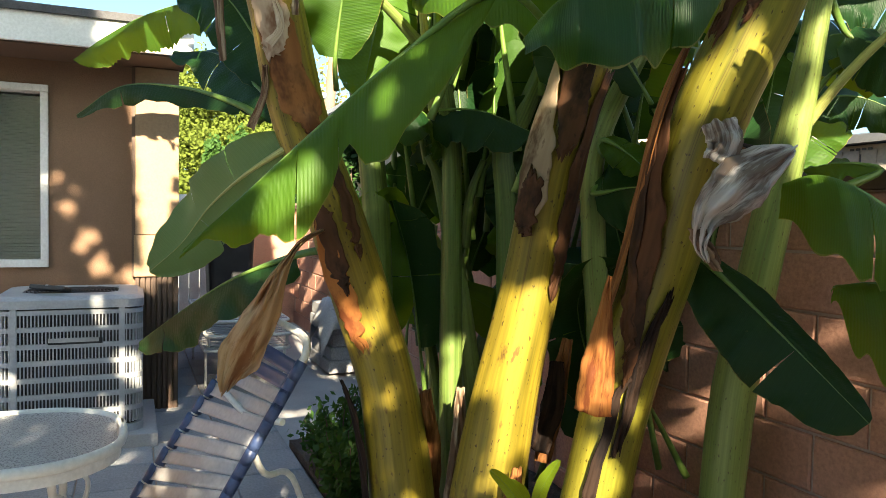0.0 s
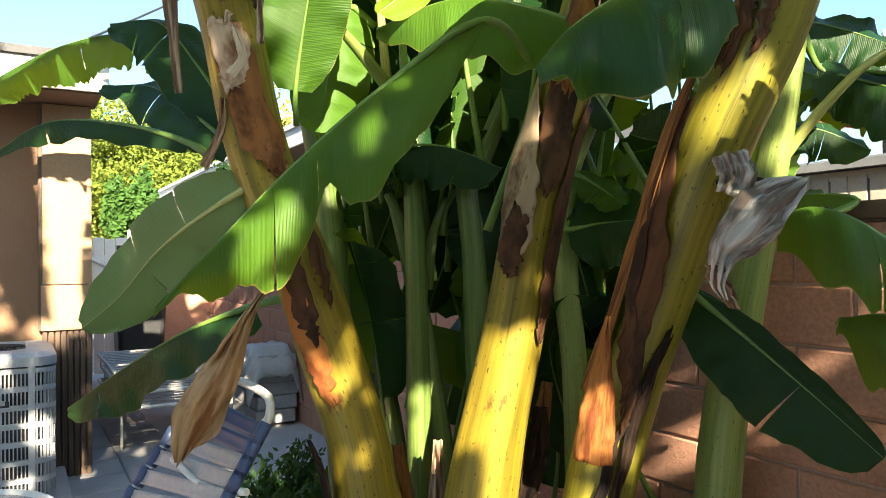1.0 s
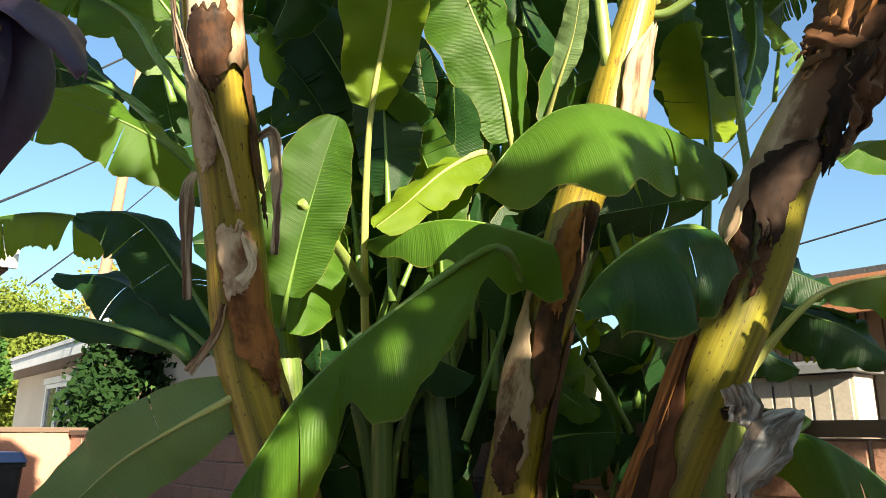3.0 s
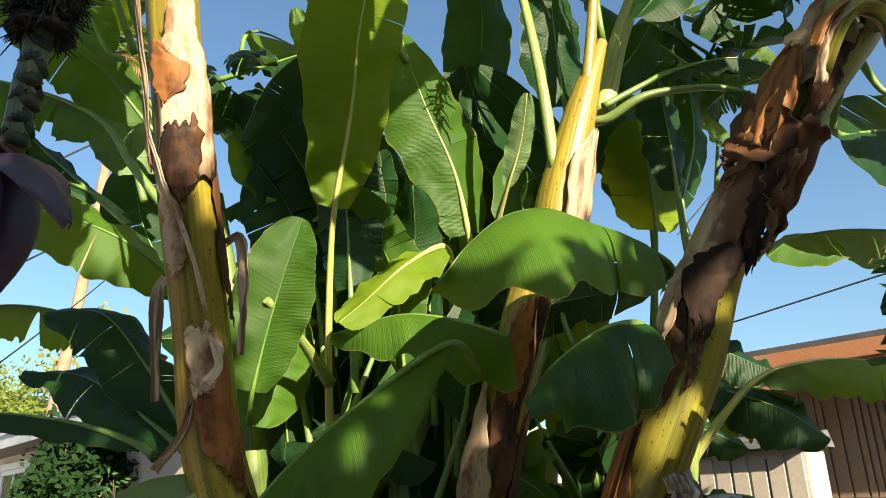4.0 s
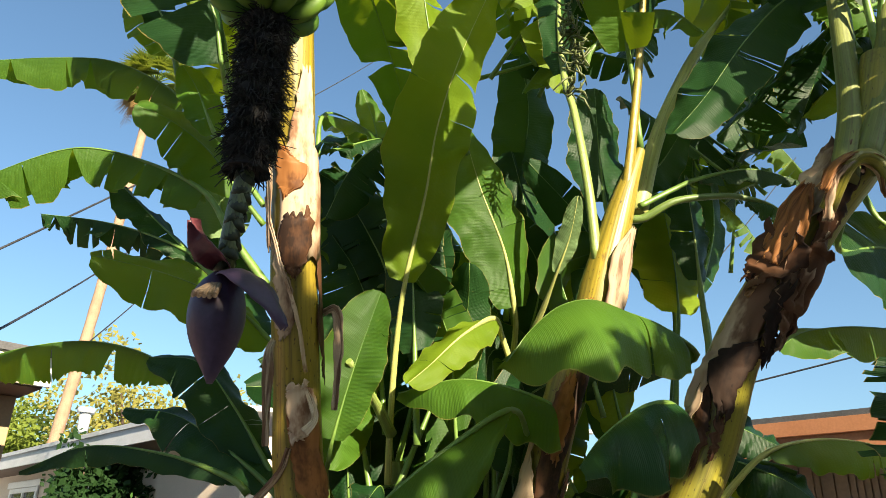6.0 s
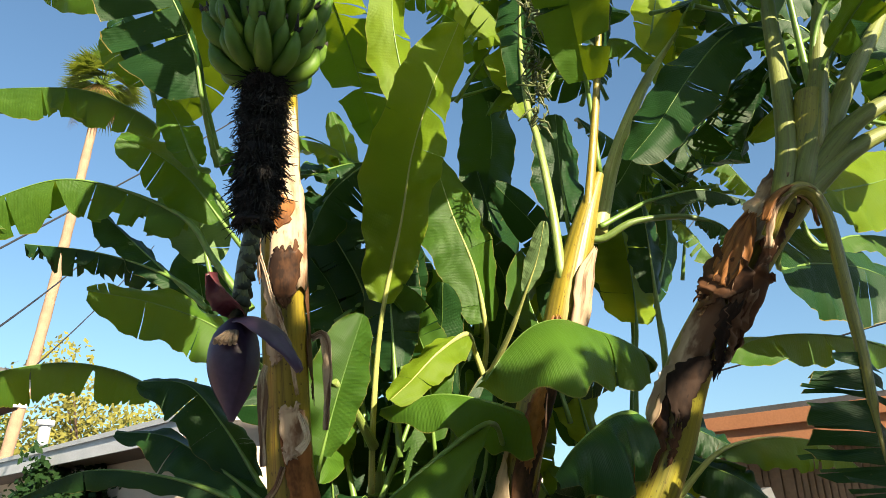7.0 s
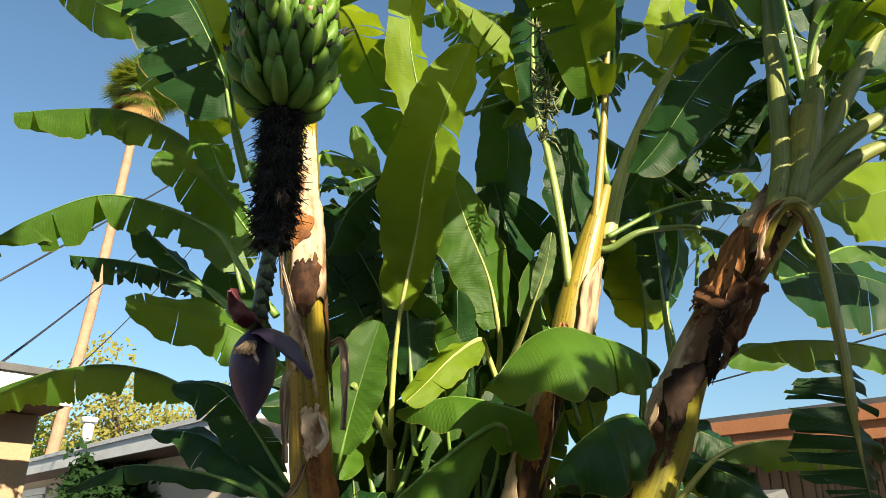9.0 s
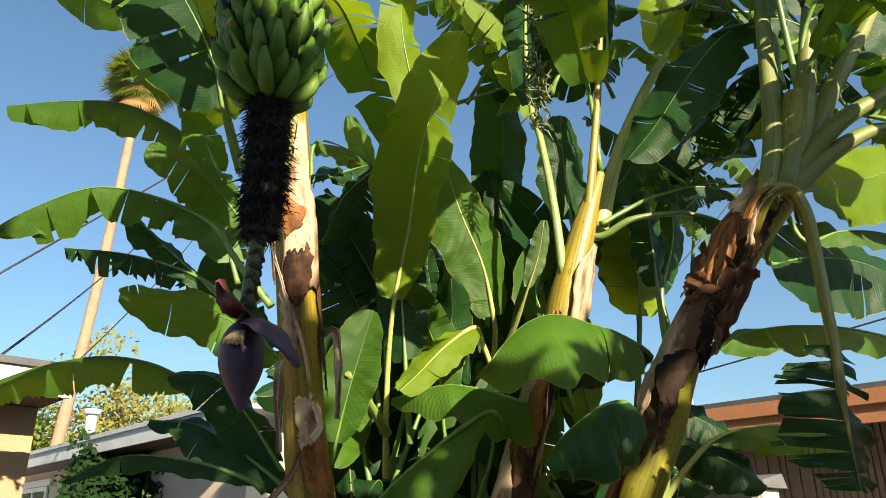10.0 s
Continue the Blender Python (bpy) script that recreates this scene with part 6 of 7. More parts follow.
# second, young bunch among the leaves of the middle plant
bm = bmesh.new()
top, low = Vector((0.457, 2.000, 4.284)), Vector((0.455, 2.000, 3.485))
for i in range(120):
    s = rng.random()
    c = top.lerp(low, s)
    a = rng.uniform(0, 6.283)
    d = Vector((math.cos(a), math.sin(a), 0)) * (0.04 + 0.04 * rng.random())
    add_tube(bm, [c, c + d * 0.7 - Vector((0, 0, 0.02)), c + d + Vector((rng.gauss(0, 0.015), rng.gauss(0, 0.015), rng.uniform(-0.08, 0.05)))], [0.004, 0.006, 0.003], 5)
part("young_fruit", bm, STEM_DEEP, p2, "young fruit with dry flower ends")


# ---- things in the yard ----
GREY_METAL = plain("grey_enamel", (0.36, 0.38, 0.41), (0.44, 0.46, 0.49), 0.45, 4, 60, 0.08)
DARK_METAL = plain("dark_coil", (0.02, 0.022, 0.025), (0.04, 0.042, 0.045), 0.6, 8, 90, 0.3)
# blue of the side wraps, reused as shade colour on the top straps
BLUE_WRAP_AND_SHADE = plain("blue_wrap_and_shade", (0.035, 0.060, 0.150), (0.060, 0.095, 0.21), 0.4, 8, 80, 0.1)
STRAP = plain("weathered_white_strap", (0.34, 0.34, 0.35), (0.46, 0.45, 0.45), 0.45, 5, 60, 0.1)
TUBE_WHITE = plain("white_tube", (0.66, 0.66, 0.63), (0.75, 0.74, 0.71), 0.4, 6, 60, 0.08)
BLACK = plain("black_plastic", (0.012, 0.013, 0.016), (0.026, 0.027, 0.030), 0.45, 6, 60, 0.1)
BIN_BLUE = plain("blue_lid", (0.045, 0.090, 0.22), (0.08, 0.14, 0.30), 0.4, 4, 60, 0.08)


def rounded_ring(x0, x1, y0, y1, r, z, n=8):
    """Places round a rectangle with round corners, in yard metres."""
    out = []
    for cx, cy, a0 in ((x1 - r, y1 - r, 0), (x0 + r, y1 - r, 90), (x0 + r, y0 + r, 180), (x1 - r, y0 + r, 270)):
        for k in range(n + 1):
            a = radians(a0 + 90 * k / n)
            out.append(yard(cx + r * math.cos(a), cy + r * math.sin(a), z))
    return out


def add_prism(bm, low, high, cap=True):
    a, b = [bm.verts.new(p) for p in low], [bm.verts.new(p) for p in high]
    for i in range(len(a)):
        j = (i + 1) % len(a)
        bm.faces.new((a[i], a[j], b[j], b[i]))
    if cap:
        bm.faces.new(a[::-1])
        bm.faces.new(b)
    return bm


def air_conditioner():
    x0, x1, y0, y1, zb, zt = -0.73, 0.115, 4.92, 5.72, 0.085, 0.895
    ob = thing("air_conditioner", yard(-0.3, 5.3, 0.0), "grey louvred air conditioning unit on a concrete pad by the wall", "air conditioner")
    bm = bmesh.new()
    add_prism(bm, rounded_ring(x0 + 0.03, x1 - 0.03, y0 + 0.03, y1 - 0.03, 0.09, zb + 0.02), rounded_ring(x0 + 0.03, x1 - 0.03, y0 + 0.03, y1 - 0.03, 0.09, zt))
    part("coil", bm, DARK_METAL, ob)
    bm = bmesh.new()
    add_prism(bm, rounded_ring(x0, x1, y0, y1, 0.11, zb), rounded_ring(x0, x1, y0, y1, 0.11, zb + 0.045))
    part("base_pan", bm, GREY_METAL, ob)
    # top pan with a shallow fan opening
    bm = bmesh.new()
    rings = [rounded_ring(x0 - 0.005, x1 + 0.005, y0 - 0.005, y1 + 0.005, 0.115, zt - 0.02), rounded_ring(x0 - 0.005, x1 + 0.005, y0 - 0.005, y1 + 0.005, 0.115, zt + 0.03), rounded_ring(x0 + 0.03, x1 - 0.03, y0 + 0.03, y1 - 0.03, 0.12, zt + 0.055)]
    c = yard((x0 + x1) / 2, (y0 + y1) / 2, 0)
    count = len(rings[0])
    for r, z in ((0.34, zt + 0.062), (0.325, zt + 0.062), (0.315, zt + 0.03)):
        ring = []
        for p in rings[2][:count]:
            d = (p - c)
            d.z = 0
            d.normalize()
            ring.append(Vector((c.x + d.x * r, c.y + d.y * r, z)))
        rings.append(ring)
    vs = [[bm.verts.new(p) for p in r] for r in rings]
    for a, b in zip(vs, vs[1:]):
        for i in range(count):
            j = (i + 1) % count
            bm.faces.new((a[i], a[j], b[j], b[i]))
    part("top_pan", bm, GREY_METAL, ob)
    bm = bmesh.new()
    for r in [0.03 + 0.022 * k for k in range(13)]:
        ring = [Vector((c.x + r * math.cos(a), c.y + r * math.sin(a), zt + 0.052)) for a in (2 * math.pi * k / 28 for k in range(29))]
        add_tube(bm, ring, 0.003, 5, False, hint=(0, 0, 1))
    for k in range(8):
        a = math.pi * k / 4
        add_tube(bm, [Vector((c.x, c.y, zt + 0.047)), Vector((c.x + 0.318 * math.cos(a), c.y + 0.318 * math.sin(a), zt + 0.047))], 0.004, 5)
    part("fan_guard", bm, DARK_METAL, ob)
    # louvred skin: seven bands, a corner post between front and side panels
    bands = 7
    h = (zt - 0.03 - (zb + 0.06)) / bands
    for post_x, post_y in ((x1 - 0.125, y0), (x0 + 0.125, y0)):
        part("corner_rib", ybox(post_x - 0.018, post_x + 0.018, post_y - 0.004, post_y + 0.02, zb + 0.045, zt - 0.02, 0.004), GREY_METAL, ob)
    for b in range(bands):
        z = zb + 0.06 + b * h
        ring_lo = rounded_ring(x0, x1, y0, y1, 0.11, z + h - 0.028)
        ring_hi = rounded_ring(x0, x1, y0, y1, 0.11, z + h)
        rail = part("louvre_rail", add_prism(bmesh.new(), ring_lo, ring_hi), GREY_METAL, ob)
        bm = bmesh.new()
        ring = rounded_ring(x0 + 0.008, x1 - 0.008, y0 + 0.008, y1 - 0.008, 0.105, 0)
        run = [0.0]
        for p, q in zip(ring, ring[1:] + ring[:1]):
            run.append(run[-1] + (q - p).length)
        s = 0.0
        while s < run[-1]:
            i = max(k for k in range(len(ring)) if run[k] <= s)
            p, q = ring[i], ring[(i + 1) % len(ring)]
            at = p.lerp(q, (s - run[i]) / max(run[i + 1] - run[i], 1e-6))
            d = (q - p).normalized()
            turn = Matrix.Rotation(math.atan2(d.y, d.x), 3, "Z")
            add_box(bm, (at.x, at.y, z + (h - 0.028) / 2), (0.0068, 0.016, h - 0.028), turn)
            s += 0.0195
        tagged(part("louvre_band", bm, GREY_METAL, rail), kind="stuff")
    part("badge", ybox(-0.42, -0.14, y0 - 0.010, y0 - 0.0045, 0.668, 0.695, 0.003), STRAP, ob, "small grey name badge")
    part("badge_back", ybox(-0.42, -0.12, y0 - 0.004, y0 + 0.004, 0.655, 0.69, 0.002), DARK_METAL, ob)
    return ob


air_conditioner()
tagged(part("equipment_pad", ybox(-0.80, 0.20, 4.84, 5.78, -0.02, 0.083, 0.012), CONCRETE), "raised concrete pad under the air conditioner", "pad")
pouch = thing("pouch", yard(-0.42, 5.12, 0.955), "flat black folded pouch lying on the air conditioner", "pouch")
bm = bmesh.new()
add_box(bm, yard(-0.42, 5.10, 0.985), (0.20, 0.15, 0.028), YTURN @ Euler((radians(-10), radians(4), radians(-14))).to_matrix(), 0.008)
part("cover", bm, BLACK, pouch)
bm = bmesh.new()
add_box(bm, yard(-0.42, 5.10, 0.998), (0.012, 0.152, 0.008), YTURN @ Euler((radians(-10), radians(4), radians(-14))).to_matrix(), 0.002)
part("strap", bm, GREY_METAL, pouch)


def patio_table():
    ob = thing("patio_table", yard(-0.72, 2.70, 0.0), "small patio table with a frosted top and white metal rim", "table")
    x0, x1, y0, y1, z = -1.45, 0.02, 2.33, 3.05, 0.695
    bm = bmesh.new()
    add_prism(bm, rounded_ring(x0 + 0.02, x1 - 0.02, y0 + 0.02, y1 - 0.02, 0.28, z - 0.002), rounded_ring(x0 + 0.02, x1 - 0.02, y0 + 0.02, y1 - 0.02, 0.28, z + 0.006))
    part("tabletop", bm, TOP, ob, "frosted pebbled tabletop")
    ring = rounded_ring(x0, x1, y0, y1, 0.30, z)
    bm = bmesh.new()
    add_tube(bm, ring + ring[:2], 0.014, 10, False, 1.3, (0, 0, 1))
    part("rim", bm, TUBE_WHITE, ob)
    bm = bmesh.new()
    add_prism(bm, rounded_ring(x0 + 0.006, x1 - 0.006, y0 + 0.006, y1 - 0.006, 0.295, z - 0.055), rounded_ring(x0 + 0.006, x1 - 0.006, y0 + 0.006, y1 - 0.006, 0.295, z - 0.012), False)
    part("apron", bm, TUBE_WHITE, ob)
    for lx, ly, sx in ((-0.20, 2.55, 1), (-0.20, 2.86, 1), (-1.25, 2.55, -1), (-1.25, 2.86, -1)):
        leg = part("leg", tube([yard(lx, ly, z - 0.05), yard(lx + 0.02 * sx, ly, 0.45), yard(lx - 0.02 * sx, ly, 0.25), yard(lx + 0.06 * sx, ly, 0.0)], 0.014, 8), TUBE_WHITE, ob)
        part("brace", tube([yard(lx + 0.01 * sx, ly, 0.55), yard(lx + 0.10 * sx, ly, 0.48), yard(lx + 0.06 * sx, ly, 0.35), yard(lx - 0.01 * sx, ly, 0.30)], 0.009, 8), TUBE_WHITE, leg)
    return ob


TOP = plain("frosted_tabletop", (0.30, 0.30, 0.31), (0.36, 0.36, 0.37), 0.28, 5, 140, 0.4)
patio_table()


def lounger_back():
    """Back of a strap lounger, raised and leaning, seen from behind."""
    lt, lb = Vector((-0.766, 2.860, 1.008)), Vector((-1.191, 2.700, 0.355))
    rt, rb = Vector((-0.476, 2.460, 0.970)), Vector((-0.726, 2.360, 0.493))
    ob = thing("lounger", ((lb.x + rb.x) / 2, (lb.y + rb.y) / 2, 0.0), "patio lounger with worn white vinyl straps and blue side wraps", "lounger")
    up = (rt - rb).normalized()
    part("frame", tube([rb - up * 0.25, rb, rt - up * 0.06, rt + up * 0.02 + (lt - rt) * 0.03, rt + (lt - rt) * 0.2 + up * 0.06, lt + (rt - lt) * 0.2 + up * 0.06, lt + (rt - lt) * 0.03 + up * 0.02, lt - up * 0.06, lb, lb - up * 0.25], 0.0145, 10, 60), TUBE_WHITE, ob)
    n = 10
    for i in range(n):
        s0 = 0.02 + i * 0.098
        a, b = lb.lerp(lt, s0 + 0.03), rb.lerp(rt, s0)
        rows, uvs = [], []
        nrm = (b - a).cross(up).normalized()
        for k in range(11):
            q = a.lerp(b, k / 10) + nrm * 0.012 * math.sin(math.pi * k / 10)
            rows.append([q - up * 0.026 + nrm * 0.004, q - up * 0.013, q + up * 0.013, q + up * 0.026 + nrm * 0.004])
            uvs.append([(k / 10, j / 3) for j in range(4)])
        bm = add_sheet(bmesh.new(), rows, uvs)
        # the two top straps are coloured blue to stand for their shade
        st = part("strap", bm, STRAP if i < 8 else BLUE_WRAP_AND_SHADE, ob, "" if i < 8 else "strap coloured blue for its shade")
        mod = st.modifiers.new("thickness", "SOLIDIFY")
        mod.thickness, mod.offset = 0.004, 0
        for end in (a, b):
            part("wrap", add_tube(bmesh.new(), [end - up * 0.036, end - up * 0.034, end + up * 0.034, end + up * 0.036], [0.012, 0.021, 0.021, 0.012], 12), BLUE_WRAP_AND_SHADE, st)
    # undercarriage
    part("arm", tube([(-0.815, 2.620, 0.810), (-0.690, 2.520, 0.745), (-0.537, 2.400, 0.756)], 0.012, 8), TUBE_WHITE, ob)
    foot = Vector((-0.456, 2.750, 0.313))
    part("leg", tube([rb.lerp(rt, 0.35), (-0.621, 2.500, 0.540), (-0.567, 2.700, 0.450), (foot.x, foot.y, 0.012)], 0.012, 8), TUBE_WHITE, ob)
    part("leg", tube([lb.lerp(lt, 0.2), lb.lerp(lt, 0.2) + Vector((0.05, 0.25, -0.2)), lb + Vector((0.1, 0.45, -lb.z + 0.012))], 0.012, 8), TUBE_WHITE, ob)
    for base in (lb - up * 0.25, rb - up * 0.25):
        part("rail", tube([base, base + Vector((-0.5, -0.45, -0.02))], 0.0145, 8), TUBE_WHITE, ob)
        q = base + Vector((-0.3, -0.27, -0.01))
        part("leg", tube([q, (q.x - 0.05, q.y - 0.05, 0.012)], 0.0125, 8), TUBE_WHITE, ob)
    return ob


lounger_back()


def flat_lounger(z, dx, label):
    ob = thing("stacked_lounger", yard(0.95 + dx, 6.9, 0), label, "lounger", "stacked loungers")
    x0, x1, y0, y1 = 0.60 + dx, 1.30 + dx, 6.2, 7.9
    ring = rounded_ring(x0, x1, y0, y1, 0.06, z, 4)
    part("frame", add_tube(bmesh.new(), ring + ring[:2], 0.014, 8, False, 1.0, (0, 0, 1)), TUBE_WHITE, ob)
    k = y0 + 0.07
    while k < y1 - 0.05:
        part("strap", ybox(x0, x1, k, k + 0.05, z + 0.006, z + 0.014, 0.002), STRAP, ob)
        k += 0.12
    for lx in (x0 + 0.02, x1 - 0.02):
        for ly in (y0 + 0.15, y1 - 0.15):
            part("leg", tube([yard(lx, ly, z), yard(lx, ly, 0.0 if z < 0.45 else z - 0.12)], 0.0125, 8), TUBE_WHITE, ob)
    return ob


flat_lounger(0.34, 0.0, "white strap lounger at the bottom of a stack")
flat_lounger(0.46, 0.02, "white strap lounger stacked flat on another")
flat_lounger(0.58, -0.01, "white strap lounger on top of the stack")

# stack of grey retaining blocks against the block wall, with a pale cloth over it
for k in range(5):
    for j in range(2):
        dx = 0.02 * ((k * 7 + j * 3) % 3)
        bm = ybox(1.74 + dx, 2.10 + dx, 6.6 + 0.42 * j + dx, 6.98 + 0.42 * j + dx, 0.002 + k * 0.122, 0.118 + k * 0.122, 0.012)
        tagged(part("paving_block", bm, PAVER), "pale grey paving block in a low stack by the wall", "paving block", "stacked paving blocks")
bm = bmesh.new()
rows, uvs = [], []
for i in range(15):
    row = []
    for j in range(15):
        x, y = 1.66 + 0.5 * i / 14, 6.55 + 0.55 * j / 14
        edge = max(0, abs(i - 7) - 4) + max(0, abs(j - 7) - 4)
        row.append(yard(x, y, 0.68 - 0.085 * edge + 0.035 * noise.noise(Vector((i * 0.5, j * 0.5, 3)))))
    rows.append(row)
    uvs.append([(i / 14, j / 14) for j in range(15)])
cloth = part("cloth", add_sheet(bm, rows, uvs), STRAP)
cloth.modifiers.new("thickness", "SOLIDIFY").thickness = 0.006
tagged(cloth, "crumpled pale cloth draped over stacked paving blocks", "cloth")


def wheelie_bin():
    ob = thing("rubbish_bin", yard(1.12, 9.2, 0), "black rubbish bin with a blue lid by the back gate", "bin")
    x0, x1, y0, y1 = 0.86, 1.42, 8.95, 9.50
    part("body", add_prism(bmesh.new(), rounded_ring(x0 + 0.06, x1 - 0.06, y0 + 0.06, y1 - 0.06, 0.06, 0.02, 3), rounded_ring(x0, x1, y0, y1, 0.06, 1.30, 3)), BLACK, ob)
    part("collar", add_prism(bmesh.new(), rounded_ring(x0 - 0.02, x1 + 0.02, y0 - 0.02, y1 + 0.02, 0.06, 1.255, 3), rounded_ring(x0 - 0.02, x1 + 0.02, y0 - 0.02, y1 + 0.02, 0.06, 1.30, 3)), BLACK, ob)
    bm = bmesh.new()
    add_prism(bm, rounded_ring(x0 - 0.03, x1 + 0.03, y0 - 0.05, y1 + 0.03, 0.08, 1.305, 4), rounded_ring(x0 + 0.02, x1 - 0.02, y0, y1 - 0.02, 0.10, 1.40, 4))
    part("lid", bm, BIN_BLUE, ob, "blue hinged lid")
    part("handle", tube([yard(x0 + 0.1, y1 + 0.03, 1.28), yard(x0 + 0.1, y1 + 0.1, 1.3), yard(x1 - 0.1, y1 + 0.1, 1.3), yard(x1 - 0.1, y1 + 0.03, 1.28)], 0.014, 8), BLACK, ob)
    for wx in (x0 + 0.08, x1 - 0.08):
        bm = bmesh.new()
        add_tube(bm, [yard(wx - 0.03, y1 - 0.02, 0.11), yard(wx + 0.03, y1 - 0.02, 0.11)], 0.11, 16)
        part("wheel", bm, BLACK, ob)
    return ob


wheelie_bin()


def gate():
    ob = thing("gate", yard(0.8, 10.3, 0), "white plank gate with a black latch", "gate")
    x = 0.36
    i = 0
    while x < 1.15:
        part("board", ybox(x, x + 0.125, 10.30, 10.322, 0.05, 1.74 + 0.02 * (i % 2), 0.006), WHITE, ob)
        x += 0.132
        i += 1
    for z in (0.4, 1.45):
        part("rail", ybox(0.36, 1.15, 10.323, 10.36, z, z + 0.09, 0.004), WHITE, ob)
    part("brace", tube([yard(0.4, 10.285, 1.66), yard(1.1, 10.285, 1.30)], 0.022, 6), WHITE, ob)
    part("post", ybox(1.16, 1.275, 10.27, 10.38, 0, 1.86, 0.008), WHITE, ob)
    part("latch", ybox(1.02, 1.24, 10.255, 10.268, 1.60, 1.66, 0.004), BLACK, ob, "black latch")
    return ob


gate()


def shrub(at, height, width, seed, label, leaf_size=0.022, count=2200, twigs=26, name="shrub", tone=None):
    """A bushy plant: thin branching twigs and a crown of many small leaves."""
    rnd = random.Random(seed)
    ob = thing(name, at, label, "shrub")
    base = Vector(at)
    wood, green = bmesh.new(), bmesh.new()
    tips = []
    for _ in range(twigs):
        a, r = rnd.uniform(0, 6.283), rnd.random() ** 0.5 * width * 0.5
        top = base + Vector((math.cos(a) * r, math.sin(a) * r, height * rnd.uniform(0.45, 1.0) * (1 - 0.35 * r / (width * 0.5))))
        mid = base.lerp(top, 0.5) + Vector((rnd.gauss(0, 0.03), rnd.gauss(0, 0.03), 0)) * width
        path = spline([base + Vector((rnd.gauss(0, 0.02), rnd.gauss(0, 0.02), 0)), mid, top], 6)
        add_tube(wood, path, [0.008 * width * 2 * (1 - 0.12 * i) for i in range(7)], 5, False)
        tips.append(path)
    for _ in range(count):
        path = rnd.choice(tips)
        s = rnd.uniform(0.18, 1.0)
        c = path[min(int(s * 6), 5)].lerp(path[min(int(s * 6) + 1, 6)], (s * 6) % 1) + Vector((rnd.gauss(0, 1), rnd.gauss(0, 1), rnd.gauss(0, 0.8))) * 0.06 * width * 1.6
        c.z = max(c.z, base.z + 0.01)
        d = Vector((rnd.gauss(0, 1), rnd.gauss(0, 1), rnd.gauss(0.4, 1))).normalized()
        e = d.orthogonal().normalized() * rnd.uniform(0.4, 0.6)
        z = leaf_size * rnd.uniform(0.7, 1.3)
        vs = [green.verts.new(c + q) for q in (-d * z, e * z, d * z, -e * z)]
        green.faces.new(vs)
    part("branches", wood, TRIM_BROWN, ob)
    tagged(part("foliage", green, tone or HEDGE, ob), kind="stuff")
    return ob


HEDGE = leaf_material("hedge_leaf", (0.030, 0.075, 0.018), (0.060, 0.130, 0.028), (0.14, 0.26, 0.03), 0.25, 0.5)
HILL = leaf_material("hill_leaf", (0.070, 0.112, 0.018), (0.135, 0.170, 0.026), (0.22, 0.29, 0.03), 0.25, 0.7)
shrub((-0.62, 4.05, 0.0), 0.62, 0.42, 1, "small green shrub at the edge of the paving")
shrub((-0.46, 3.45, 0.03), 0.55, 0.36, 2, "small green shrub at the edge of the paving")
shrub((0.55, 2.12, 0.03), 0.60, 0.22, 3, "low weeds at the foot of the bananas", 0.016, 500, 12)
shrub((0.42, 2.05, 0.03), 0.57, 0.20, 4, "low weeds at the foot of the bananas", 0.016, 400, 12)


# ---- beyond the wall ----
SIDING = plain("brown_siding", (0.20, 0.135, 0.085), (0.26, 0.18, 0.12), 0.8, 2, 40, 0.3)
FASCIA_RED = plain("red_brown_fascia", (0.33, 0.135, 0.060), (0.40, 0.175, 0.085), 0.6, 3, 60, 0.15)
RESIN = plain("cream_resin", (0.44, 0.40, 0.34), (0.52, 0.47, 0.41), 0.5, 3, 60, 0.1)
RESIN_GREY = plain("grey_resin", (0.070, 0.074, 0.080), (0.11, 0.115, 0.12), 0.6, 4, 60, 0.15)
GREY_PAINT = plain("grey_fascia", (0.36, 0.38, 0.41), (0.44, 0.45, 0.48), 0.6, 3, 60, 0.1)
PALE_STUCCO = plain("pale_stucco", (0.50, 0.42, 0.34), (0.58, 0.49, 0.40), 0.9, 1.5, 90, 0.3)
DARK_PANE = plain("dark_pane", (0.05, 0.06, 0.07), (0.09, 0.10, 0.11), 0.12, 3, 60, 0.02)


def side_house():
    h = thing("house", yard(7.0, 1.0, 0), "neighbour's brown house with red-brown fascia and vertical siding", "house")
    x = 5.05
    part("wall", ybox(x + 0.02, x + 0.2, -7.0, 2.95, -0.03, 2.44), SIDING, h)
    k = -2.0
    rnd = random.Random(5)
    while k < 2.95:
        w = rnd.choice((0.05, 0.05, 0.10))
        part("siding_board", ybox(x, x + 0.019, k, k + w - 0.012, 0.0, 2.44, 0.003), SIDING, h)
        k += w
    part("end_wall", ybox(x + 0.201, x + 6, 2.75, 2.95, -0.03, 2.44), SIDING, h)
    part("soffit", ybox(4.72, x + 6, -7.4, 3.2, 2.442, 2.46), TRIM_BROWN, h)
    part("fascia", ybox(4.69, 4.72, -7.4, 3.24, 2.36, 2.56, 0.004), FASCIA_RED, h, "lower red-brown fascia board")
    part("fascia", ybox(4.66, 4.688, -7.4, 3.26, 2.49, 2.60, 0.004), FASCIA_RED, h, "upper red-brown fascia board")
    part("gable_fascia", ybox(4.70, x + 6, 3.205, 3.235, 2.36, 2.59, 0.004), FASCIA_RED, h)
    bm = bmesh.new()
    add_box(bm, yard(7.7, -2.1, 2.93), (6.1, 10.7, 0.06), YTURN @ Matrix.Rotation(radians(-6), 3, "Y"))
    part("roof", bm, SHINGLE, h)
    return h


side_house()


